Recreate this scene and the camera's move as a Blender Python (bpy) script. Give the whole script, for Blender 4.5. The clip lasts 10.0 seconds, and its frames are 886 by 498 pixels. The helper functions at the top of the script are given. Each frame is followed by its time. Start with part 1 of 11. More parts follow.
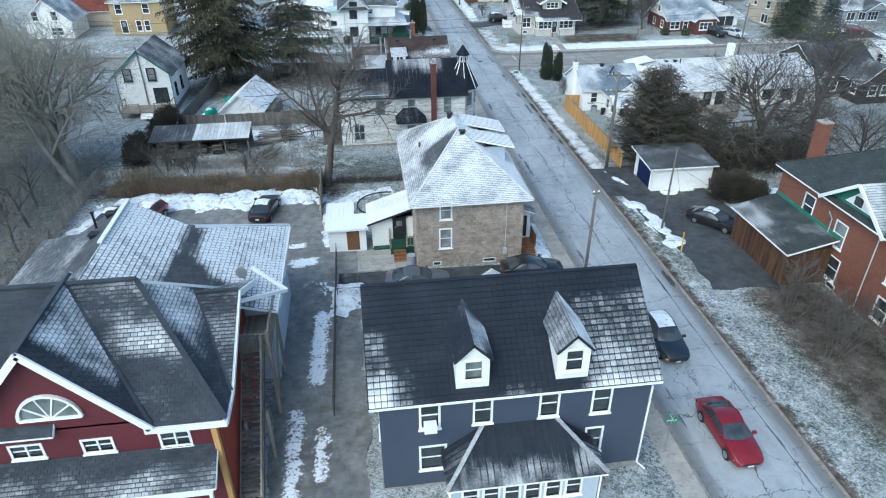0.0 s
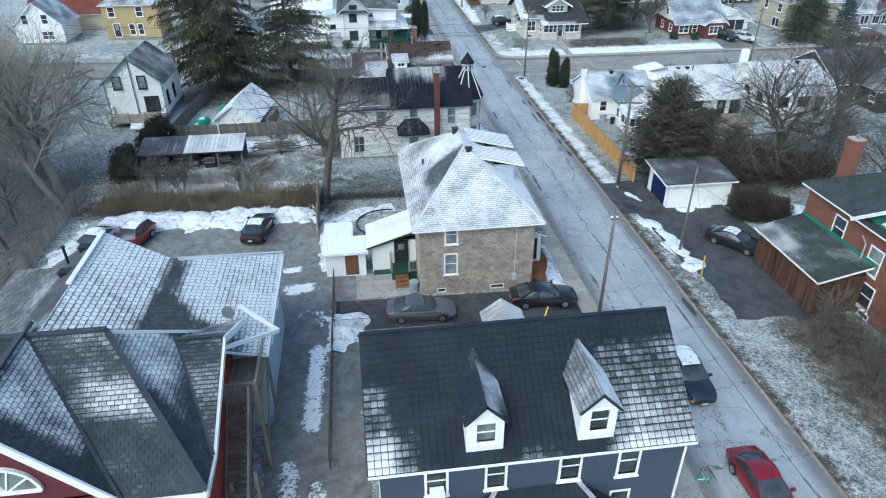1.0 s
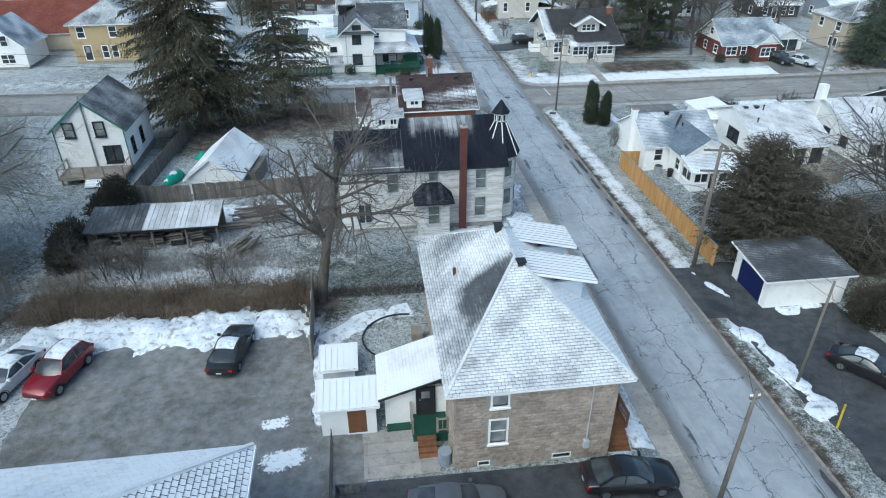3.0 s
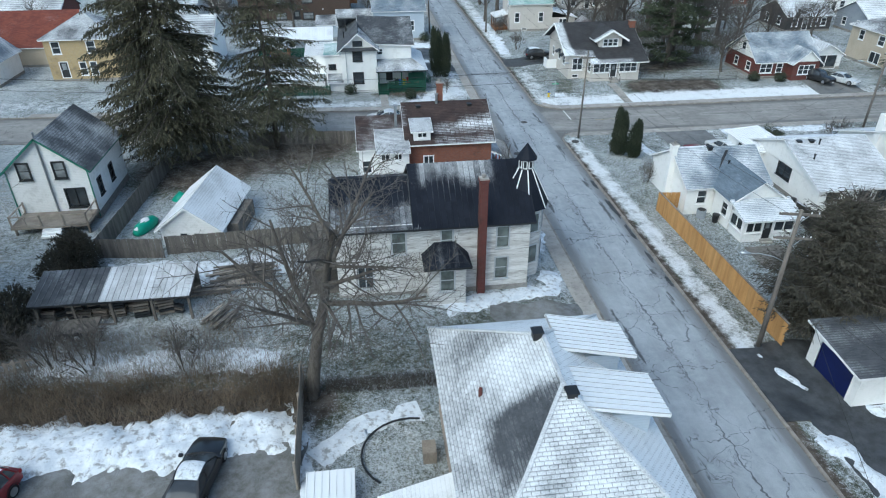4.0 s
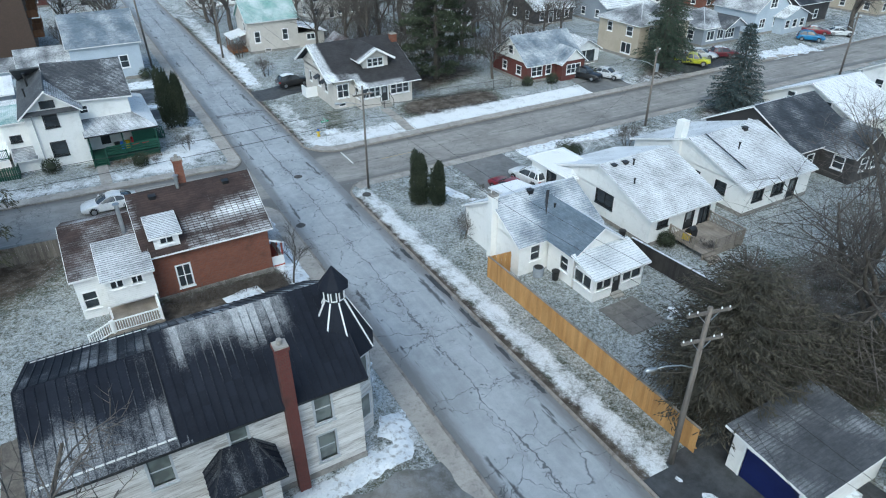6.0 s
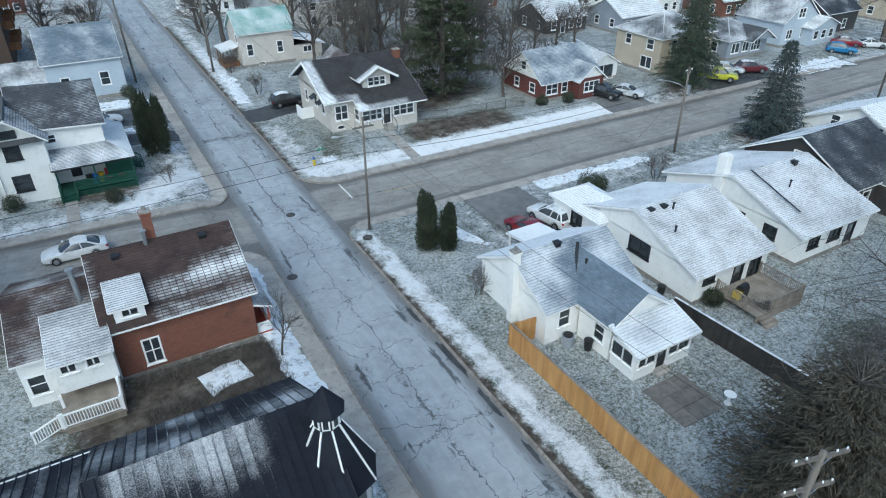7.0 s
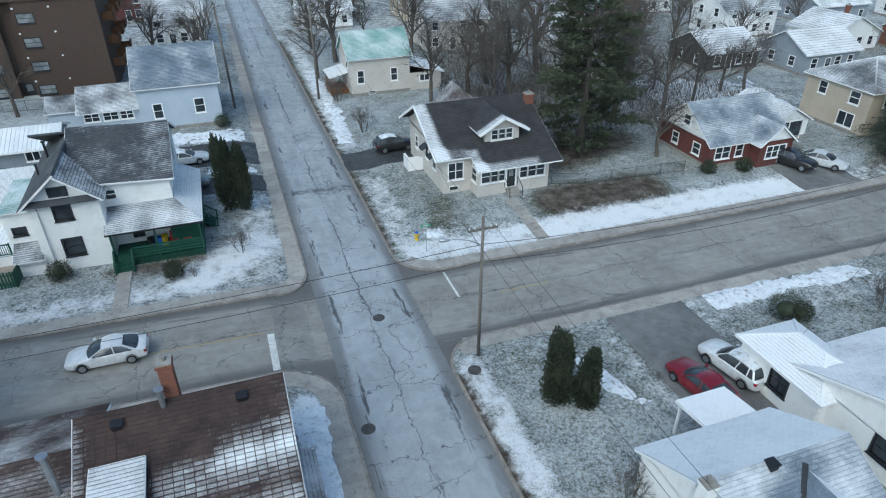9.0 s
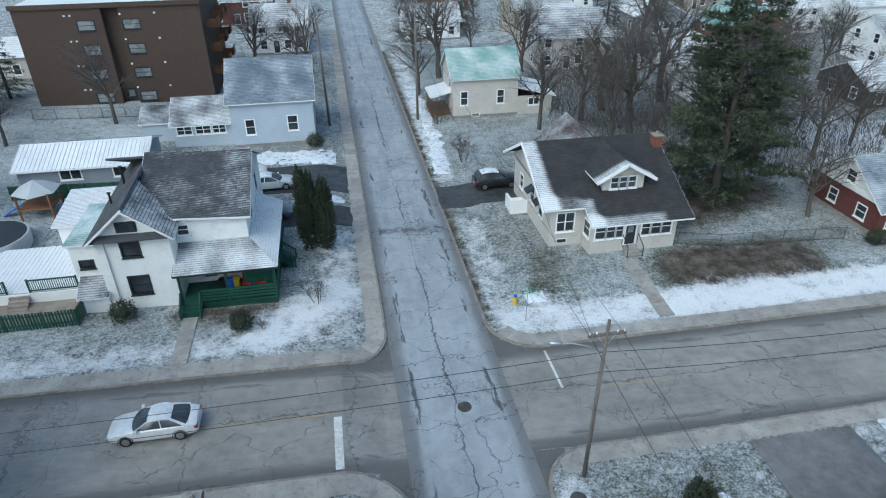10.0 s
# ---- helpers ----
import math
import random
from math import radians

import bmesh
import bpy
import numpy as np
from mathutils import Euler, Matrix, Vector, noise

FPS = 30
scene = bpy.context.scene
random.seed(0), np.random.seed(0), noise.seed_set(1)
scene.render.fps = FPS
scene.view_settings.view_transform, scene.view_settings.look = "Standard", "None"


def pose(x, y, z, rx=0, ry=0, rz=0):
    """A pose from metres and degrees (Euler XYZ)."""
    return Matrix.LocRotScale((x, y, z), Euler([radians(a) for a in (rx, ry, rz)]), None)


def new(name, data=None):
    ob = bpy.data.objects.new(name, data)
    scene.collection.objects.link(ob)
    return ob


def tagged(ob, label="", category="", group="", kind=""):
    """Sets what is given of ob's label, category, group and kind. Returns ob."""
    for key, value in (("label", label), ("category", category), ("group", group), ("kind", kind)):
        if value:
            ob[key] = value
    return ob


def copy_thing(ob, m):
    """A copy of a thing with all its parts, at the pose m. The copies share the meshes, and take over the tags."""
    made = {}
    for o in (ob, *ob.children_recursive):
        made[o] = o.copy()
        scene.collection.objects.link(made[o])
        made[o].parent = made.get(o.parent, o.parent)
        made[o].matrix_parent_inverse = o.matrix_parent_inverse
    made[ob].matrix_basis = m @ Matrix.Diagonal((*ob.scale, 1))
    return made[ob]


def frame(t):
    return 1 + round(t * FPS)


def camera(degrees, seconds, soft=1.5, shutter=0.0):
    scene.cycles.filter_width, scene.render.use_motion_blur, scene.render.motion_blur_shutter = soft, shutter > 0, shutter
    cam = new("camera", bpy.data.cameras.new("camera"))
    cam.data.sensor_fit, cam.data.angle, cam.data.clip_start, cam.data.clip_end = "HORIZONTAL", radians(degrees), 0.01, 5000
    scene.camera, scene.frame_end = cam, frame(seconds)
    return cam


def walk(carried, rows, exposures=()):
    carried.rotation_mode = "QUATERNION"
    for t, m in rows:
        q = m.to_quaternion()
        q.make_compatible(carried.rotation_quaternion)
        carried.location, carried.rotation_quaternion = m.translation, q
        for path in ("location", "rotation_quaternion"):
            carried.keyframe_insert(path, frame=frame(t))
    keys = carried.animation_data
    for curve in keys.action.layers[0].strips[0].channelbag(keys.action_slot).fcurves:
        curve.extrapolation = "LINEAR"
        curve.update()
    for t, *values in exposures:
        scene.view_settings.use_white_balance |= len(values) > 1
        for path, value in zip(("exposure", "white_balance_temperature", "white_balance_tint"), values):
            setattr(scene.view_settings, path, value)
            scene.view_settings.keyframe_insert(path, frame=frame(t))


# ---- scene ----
cam = camera(69.2, 10.0, 1.1)
METRES, EYE, TILT, LEAN, TURN = 80.0, 28.0, 0.0, 0.0, -7.4
ROWS = [
    (0.0, 0.0, 0.0, 0.0, -0.17, -30.81, 0.28),
    (0.5, -0.0014, 0.0184, 0.0001, -0.16, -30.84, 0.27),
    (1.0, -0.0042, 0.0476, -0.0003, -0.13, -30.87, 0.25),
    (1.5, -0.0098, 0.0867, -0.0002, -0.09, -30.88, 0.24),
    (2.0, -0.0165, 0.1337, -0.0003, -0.05, -30.89, 0.18),
    (2.5, -0.0233, 0.1876, -0.0008, 0.01, -30.87, 0.21),
    (4.0, -0.0424, 0.3673, -0.0014, 0.26, -30.8, 0.17),
    (4.2, -0.0437, 0.3916, -0.0014, 0.64, -30.81, 0.23),
    (4.5, -0.0454, 0.4268, -0.0013, -5.62, -30.89, 0.32),
    (4.7, -0.0466, 0.449, -0.0013, -13.29, -31.04, 0.34),
    (4.8, -0.0471, 0.4596, -0.0013, -16.58, -31.12, 0.36),
    (5.0, -0.0471, 0.4799, -0.0014, -20.56, -31.24, 0.38),
    (5.2, -0.0455, 0.4991, -0.0017, -21.96, -31.28, 0.38),
    (5.5, -0.0408, 0.5269, -0.0024, -22.21, -31.29, 0.38),
    (7.0, -0.0013, 0.6738, -0.0031, -22.18, -31.28, 0.37),
    (7.5, 0.0143, 0.7242, -0.0041, -22.15, -31.25, 0.34),
    (8.0, 0.0294, 0.7761, -0.0045, -22.12, -31.24, 0.35),
    (8.2, 0.0338, 0.7957, -0.0045, -19.3, -31.17, 0.38),
    (8.5, 0.039, 0.8249, -0.0046, -14.03, -31.01, 0.42),
    (8.7, 0.0419, 0.8456, -0.0048, -11.79, -30.96, 0.43),
    (9.0, 0.0452, 0.8779, -0.005, -11.69, -30.94, 0.45),
    (9.2, 0.0463, 0.8996, -0.0049, -11.44, -30.92, 0.44),
    (9.5, 0.0473, 0.9321, -0.0046, -9.11, -30.85, 0.43),
    (9.8, 0.0486, 0.9643, -0.0043, -3.52, -30.74, 0.44),
    (10.0, 0.0497, 0.9856, -0.0042, -2.65, -30.66, 0.45),
]
walk(cam, [(t, pose(0, 0, EYE, TILT, LEAN, TURN) @ pose(METRES * x, METRES * y, METRES * z, 90 + pitch, roll, yaw)) for t, x, y, z, yaw, pitch, roll in ROWS], [(0.0, 0.72, 5640, -5), (2.0, 0.7, 5740, -5), (4.0, 0.47, 5760, -5), (5.5, 0.48, 5760, -5), (7.0, 0.4, 5700, -5), (8.0, 0.27, 5720, -5), (10.0, 0.27, 5700, -5)])

# ---- daylight: a dull winter evening under an even cloud cover ----
world = bpy.data.worlds.new("world")
scene.world = world
world.use_nodes = True
wt = world.node_tree
sky = wt.nodes.new("ShaderNodeTexSky")
sky.sky_type = "NISHITA"
sky.sun_disc = False
sky.sun_elevation = radians(46)
sky.sun_rotation = radians(222)
sky.air_density, sky.dust_density, sky.ozone_density = 1.0, 3.0, 1.0
bg = wt.nodes["Background"]
wt.links.new(sky.outputs[0], bg.inputs[0])
bg.inputs[1].default_value = 0.15
sun_data = bpy.data.lights.new("sun", "SUN")
sun_data.energy, sun_data.angle, sun_data.color = 0.8, radians(60), (0.95, 0.97, 1.0)
sun = new("sun", sun_data)
sun.rotation_euler = (radians(44), 0, radians(-42))

# ---- materials ----
def nodes_of(name):
    m = bpy.data.materials.new(name)
    m.use_nodes = True
    nt = m.node_tree
    return m, nt, nt.nodes["Principled BSDF"]


def link(nt, a, b):
    nt.links.new(a, b)


def mixc(nt, f, a, b, blend="MIX"):
    n = nt.nodes.new("ShaderNodeMix")
    n.data_type, n.blend_type = "RGBA", blend
    for sock, v in ((n.inputs[0], f), (n.inputs[6], a), (n.inputs[7], b)):
        if isinstance(v, (int, float)):
            sock.default_value = v
        elif isinstance(v, tuple):
            sock.default_value = (*v, 1) if len(v) == 3 else v
        else:
            link(nt, v, sock)
    return n.outputs[2]


def mth(nt, op, a, b=0.0, clamp=False):
    n = nt.nodes.new("ShaderNodeMath")
    n.operation, n.use_clamp = op, clamp
    for sock, v in zip(n.inputs, (a, b)):
        if isinstance(v, (int, float)):
            sock.default_value = v
        else:
            link(nt, v, sock)
    return n.outputs[0]


def ramp(nt, v, lo, hi, a=0.0, b=1.0):
    n = nt.nodes.new("ShaderNodeMapRange")
    n.interpolation_type = "SMOOTHSTEP"
    link(nt, v, n.inputs[0])
    for k, x in enumerate((lo, hi, a, b)):
        n.inputs[k + 1].default_value = x
    return n.outputs[0]


def coords(nt, stretch=(1, 1, 1), world_space=True):
    mp = nt.nodes.new("ShaderNodeMapping")
    mp.inputs[3].default_value = stretch
    if world_space:
        link(nt, nt.nodes.new("ShaderNodeNewGeometry").outputs["Position"], mp.inputs[0])
    else:
        link(nt, nt.nodes.new("ShaderNodeTexCoord").outputs["Object"], mp.inputs[0])
    return mp.outputs[0]


def noi(nt, co, scale, detail=4.0, rough=0.6):
    n = nt.nodes.new("ShaderNodeTexNoise")
    n.inputs["Scale"].default_value, n.inputs["Detail"].default_value, n.inputs["Roughness"].default_value = scale, detail, rough
    link(nt, co, n.inputs["Vector"])
    return n.outputs[0]


def attr(nt, name):
    n = nt.nodes.new("ShaderNodeAttribute")
    n.attribute_name = name
    return n.outputs["Fac"]


SNOW = (0.83, 0.85, 0.875)


def bump(nt, bsdf, h, strength, dist=0.02):
    b = nt.nodes.new("ShaderNodeBump")
    b.inputs["Strength"].default_value, b.inputs["Distance"].default_value = strength, dist
    link(nt, h, b.inputs["Height"])
    link(nt, b.outputs[0], bsdf.inputs["Normal"])


def surface(name, a, b, scale=0.6, fine=9.0, rough=0.8, metal=0.0, relief=0.3, stretch=(1, 1, 1), dirt=None, dirt_amount=0.3,
            snow=False, island=0.0, boards=0.0, spec=0.4, random_ob=0.0, snow_stretch=(1, 1, 1), board_axis=2):
    """A worn surface: two colours in large and fine patches, dirt, board joints, and snow where the mesh says it lies."""
    m, nt, bs = nodes_of(name)
    co = coords(nt, stretch)
    big, small = noi(nt, co, scale), noi(nt, co, fine, 3)
    f = mth(nt, "ADD", mth(nt, "MULTIPLY", big, 0.65), mth(nt, "MULTIPLY", small, 0.35))
    col = mixc(nt, ramp(nt, f, 0.35, 0.65), a, b)
    if dirt:
        d = ramp(nt, mth(nt, "ADD", mth(nt, "MULTIPLY", noi(nt, co, scale * 2.3, 6, 0.7), 0.7), mth(nt, "MULTIPLY", noi(nt, co, fine * 0.4, 4), 0.3)), 0.5, 0.62)
        col = mixc(nt, mth(nt, "MULTIPLY", d, dirt_amount), col, dirt)
    if island or random_ob:
        src = nt.nodes.new("ShaderNodeNewGeometry").outputs["Random Per Island"] if island else nt.nodes.new("ShaderNodeObjectInfo").outputs["Random"]
        hsv = nt.nodes.new("ShaderNodeHueSaturation")
        link(nt, mth(nt, "ADD", mth(nt, "MULTIPLY", src, 2 * (island or random_ob)), 1 - (island or random_ob)), hsv.inputs["Value"])
        link(nt, col, hsv.inputs["Color"])
        col = hsv.outputs[0]
    h = small
    if boards:
        sep = nt.nodes.new("ShaderNodeSeparateXYZ")
        link(nt, coords(nt), sep.inputs[0])
        saw = mth(nt, "FRACT", mth(nt, "DIVIDE", sep.outputs[board_axis], boards))
        col = mixc(nt, mth(nt, "MULTIPLY", ramp(nt, saw, 0.86, 0.97), 0.35), col, mixc(nt, 0.6, col, (0.02, 0.02, 0.02)))
        h = mth(nt, "SUBTRACT", mth(nt, "MULTIPLY", small, 0.3), saw)
    r = mth(nt, "ADD", mth(nt, "MULTIPLY", small, 0.25), rough - 0.12, True)
    if snow:
        sc = coords(nt, snow_stretch)
        n2 = mth(nt, "ADD", mth(nt, "MULTIPLY", noi(nt, sc, 1.6, 5, 0.75), 0.4), mth(nt, "MULTIPLY", noi(nt, sc, 22.0, 3), 0.6))
        lying = mth(nt, "ADD", mth(nt, "MULTIPLY", attr(nt, "snow"), 0.9), mth(nt, "MULTIPLY", mth(nt, "SUBTRACT", n2, 0.5), 1.15))
        k = ramp(nt, lying, 0.16, 0.98)
        col = mixc(nt, mth(nt, "MULTIPLY", k, 0.92), col, SNOW)
        r = mth(nt, "ADD", mth(nt, "MULTIPLY", r, mth(nt, "SUBTRACT", 1.0, k)), mth(nt, "MULTIPLY", k, 0.75))
    link(nt, col, bs.inputs["Base Color"])
    link(nt, r, bs.inputs["Roughness"])
    bs.inputs["Metallic"].default_value = metal
    bs.inputs["Specular IOR Level"].default_value = spec
    if relief:
        bump(nt, bs, h, relief)
    return m


def plain(name, c, rough=0.5, metal=0.0, spec=0.5, coat=0.0, emit=0.0):
    m, nt, bs = nodes_of(name)
    n = noi(nt, coords(nt), 3.0, 4)
    col = mixc(nt, ramp(nt, n, 0.3, 0.7), tuple(v * 0.9 for v in c), tuple(min(1, v * 1.1) for v in c))
    link(nt, col, bs.inputs["Base Color"])
    bs.inputs["Roughness"].default_value, bs.inputs["Metallic"].default_value = rough, metal
    bs.inputs["Specular IOR Level"].default_value, bs.inputs["Coat Weight"].default_value = spec, coat
    if emit:
        bs.inputs["Emission Color"].default_value, bs.inputs["Emission Strength"].default_value = (*c, 1), emit
    return m


def ground_material():
    """Winter lawn: dull grass and earth under specks of frost, with old snow where it lies."""
    m, nt, bs = nodes_of("frosted_ground")
    co = coords(nt)
    big, mid, fine, tiny = noi(nt, co, 0.12, 5), noi(nt, co, 0.9, 5, 0.7), noi(nt, co, 12.0, 3, 0.7), noi(nt, co, 34.0, 2)
    grass = mixc(nt, ramp(nt, mid, 0.35, 0.65), (0.05, 0.056, 0.036), (0.115, 0.108, 0.072))
    earth = mixc(nt, ramp(nt, mid, 0.35, 0.7), (0.05, 0.04, 0.032), (0.15, 0.13, 0.108))
    mud = ramp(nt, mth(nt, "ADD", attr(nt, "mud"), mth(nt, "MULTIPLY", mth(nt, "SUBTRACT", mid, 0.5), 1.2)), 0.35, 0.65)
    col = mixc(nt, mud, grass, earth)
    clump = noi(nt, co, 4.2, 3, 0.7)
    speck = mth(nt, "ADD", mth(nt, "MULTIPLY", clump, 0.34), mth(nt, "ADD", mth(nt, "MULTIPLY", fine, 0.42), mth(nt, "MULTIPLY", tiny, 0.24)))
    cover = mth(nt, "ADD", attr(nt, "frost"), mth(nt, "ADD", mth(nt, "MULTIPLY", mth(nt, "SUBTRACT", big, 0.5), 0.9), mth(nt, "MULTIPLY", mth(nt, "SUBTRACT", mid, 0.5), 0.7)))
    fr = ramp(nt, mth(nt, "ADD", cover, mth(nt, "MULTIPLY", mth(nt, "SUBTRACT", speck, 0.5), 5.0)), 0.16, 1.3)
    col = mixc(nt, mth(nt, "MULTIPLY", fr, 0.8), col, (0.6, 0.645, 0.685))
    n2 = mth(nt, "ADD", mth(nt, "MULTIPLY", mid, 0.5), mth(nt, "MULTIPLY", speck, 0.5))
    sn = ramp(nt, mth(nt, "ADD", attr(nt, "snow"), mth(nt, "MULTIPLY", mth(nt, "SUBTRACT", n2, 0.5), 2.6)), 0.22, 0.85)
    col = mixc(nt, mth(nt, "MULTIPLY", sn, mth(nt, "ADD", 0.55, mth(nt, "MULTIPLY", fine, 0.6), True)), col, SNOW)
    link(nt, col, bs.inputs["Base Color"])
    bs.inputs["Roughness"].default_value = 0.9
    bs.inputs["Specular IOR Level"].default_value = 0.2
    bump(nt, bs, mth(nt, "ADD", speck, mth(nt, "MULTIPLY", sn, 0.6)), 0.8, 0.08)
    return m


def street_material(name, a, b, axis, middle, half, edge_dark, edge_width=1.0, crack=1.0, period=5.6, rut=0.8, seam=0.0):
    """An old street: bleached lanes, dark wet gutters, a broken seam along the middle, cracks across, crazed spots."""
    m, nt, bs = nodes_of(name)
    co = coords(nt)
    sep = nt.nodes.new("ShaderNodeSeparateXYZ")
    link(nt, co, sep.inputs[0])
    run_, wide = sep.outputs[1 - axis], sep.outputs[axis]
    drawn = coords(nt, (1, 0.14, 1) if axis == 0 else (0.14, 1, 1))
    big, mid, fine = noi(nt, co, 0.2, 5, 0.65), noi(nt, co, 1.4, 5, 0.65), noi(nt, co, 22.0, 3)
    streaks = noi(nt, drawn, 1.7, 5, 0.6)
    tone = mth(nt, "ADD", mth(nt, "MULTIPLY", big, 0.5), mth(nt, "ADD", mth(nt, "MULTIPLY", streaks, 0.16), mth(nt, "MULTIPLY", mid, 0.34)))
    col = mixc(nt, ramp(nt, tone, 0.34, 0.66), a, b)
    col = mixc(nt, mth(nt, "MULTIPLY", ramp(nt, fine, 0.35, 0.7), 0.22), col, tuple(v * 0.55 for v in a))
    # patched panels with their own tone
    panel = ramp(nt, noi(nt, drawn, 0.55, 2, 0.5), 0.57, 0.59)
    col = mixc(nt, mth(nt, "MULTIPLY", panel, 0.12), col, tuple(v * 0.62 for v in a))
    # gutters: dark, damp, ragged
    off = mth(nt, "ABSOLUTE", mth(nt, "SUBTRACT", wide, middle))
    rag = mth(nt, "ADD", mth(nt, "MULTIPLY", mth(nt, "SUBTRACT", streaks, 0.5), 1.5), mth(nt, "MULTIPLY", mth(nt, "SUBTRACT", mid, 0.5), 0.8))
    gutter = ramp(nt, mth(nt, "ADD", off, rag), half - edge_width, half - edge_width * 0.25)
    col = mixc(nt, mth(nt, "MULTIPLY", gutter, 0.72), col, edge_dark)
    # broken dark stretches along the gutter line
    gap = mth(nt, "ABSOLUTE", mth(nt, "SUBTRACT", mth(nt, "ADD", off, mth(nt, "MULTIPLY", mth(nt, "SUBTRACT", mid, 0.5), 0.8)), half - 1.0))
    worn = mth(nt, "MULTIPLY", ramp(nt, gap, 0.06, 0.3, 1.0, 0.0), ramp(nt, noi(nt, drawn, 2.1, 3, 0.6), 0.53, 0.6))
    col = mixc(nt, mth(nt, "MULTIPLY", worn, 0.8 * rut), col, (0.03, 0.031, 0.034))
    # seam, cracks across, crazing beside the seam
    bend = mth(nt, "ADD", mth(nt, "MULTIPLY", mth(nt, "SUBTRACT", noi(nt, co, 0.4, 3, 0.6), 0.5), 1.3), mth(nt, "MULTIPLY", mth(nt, "SUBTRACT", noi(nt, co, 3.2, 3, 0.6), 0.5), 0.34))
    along = mth(nt, "ABSOLUTE", mth(nt, "SUBTRACT", mth(nt, "ADD", wide, bend), middle + seam))
    open_ = ramp(nt, noi(nt, drawn, 1.1, 3, 0.6), 0.42, 0.62)
    line = ramp(nt, mth(nt, "SUBTRACT", along, mth(nt, "MULTIPLY", open_, 0.045)), 0.004, 0.03, 1.0, 0.0)
    swing = mth(nt, "ADD", run_, mth(nt, "MULTIPLY", bend, 1.9))
    across = mth(nt, "ABSOLUTE", mth(nt, "SUBTRACT", mth(nt, "FRACT", mth(nt, "DIVIDE", swing, period)), 0.5))
    cross_ = mth(nt, "MULTIPLY", ramp(nt, across, 0.003, 0.009, 1.0, 0.0), ramp(nt, mid, 0.36, 0.5))
    vm = nt.nodes.new("ShaderNodeVectorMath")
    vm.operation = "MULTIPLY_ADD"
    warp = nt.nodes.new("ShaderNodeTexNoise")
    warp.inputs["Scale"].default_value, warp.inputs["Detail"].default_value = 0.8, 5
    link(nt, co, warp.inputs["Vector"])
    link(nt, warp.outputs["Color"], vm.inputs[0])
    vm.inputs[1].default_value = (2.2, 2.2, 0)
    flat = nt.nodes.new("ShaderNodeMapping")
    flat.inputs[3].default_value = (1, 1, 0)
    link(nt, co, flat.inputs[0])
    link(nt, flat.outputs[0], vm.inputs[2])

    def net(scale, width):
        v = nt.nodes.new("ShaderNodeTexVoronoi")
        v.feature = "DISTANCE_TO_EDGE"
        v.inputs["Scale"].default_value = scale
        link(nt, vm.outputs[0], v.inputs["Vector"])
        return ramp(nt, v.outputs["Distance"], 0.0, width, 1.0, 0.0)

    crazed = mth(nt, "MULTIPLY", net(1.9, 0.06), mth(nt, "MULTIPLY", ramp(nt, along, 0.25, 0.75, 1.0, 0.0), ramp(nt, noi(nt, drawn, 1.4, 3, 0.6), 0.5, 0.58)))
    spots = mth(nt, "MULTIPLY", net(2.3, 0.08), ramp(nt, noi(nt, co, 0.21, 4, 0.6), 0.58, 0.66))
    wander = mth(nt, "MULTIPLY", net(0.17, 0.007), ramp(nt, mid, 0.4, 0.52))
    dark = mth(nt, "MAXIMUM", mth(nt, "MAXIMUM", line, cross_), mth(nt, "MAXIMUM", crazed, mth(nt, "MAXIMUM", spots, wander)))
    col = mixc(nt, mth(nt, "MULTIPLY", dark, 0.85 * crack), col, (0.028, 0.029, 0.032))
    holes = ramp(nt, noi(nt, co, 0.5, 6, 0.75), 0.675, 0.695)
    col = mixc(nt, mth(nt, "MULTIPLY", holes, 0.7 * crack), col, (0.04, 0.04, 0.042))
    link(nt, col, bs.inputs["Base Color"])
    damp = mth(nt, "MAXIMUM", gutter, ramp(nt, streaks, 0.52, 0.66))
    link(nt, mth(nt, "SUBTRACT", 0.78, mth(nt, "MULTIPLY", damp, 0.3)), bs.inputs["Roughness"])
    bump(nt, bs, mth(nt, "SUBTRACT", fine, mth(nt, "MULTIPLY", dark, 2.0)), 0.35, 0.02)
    return m


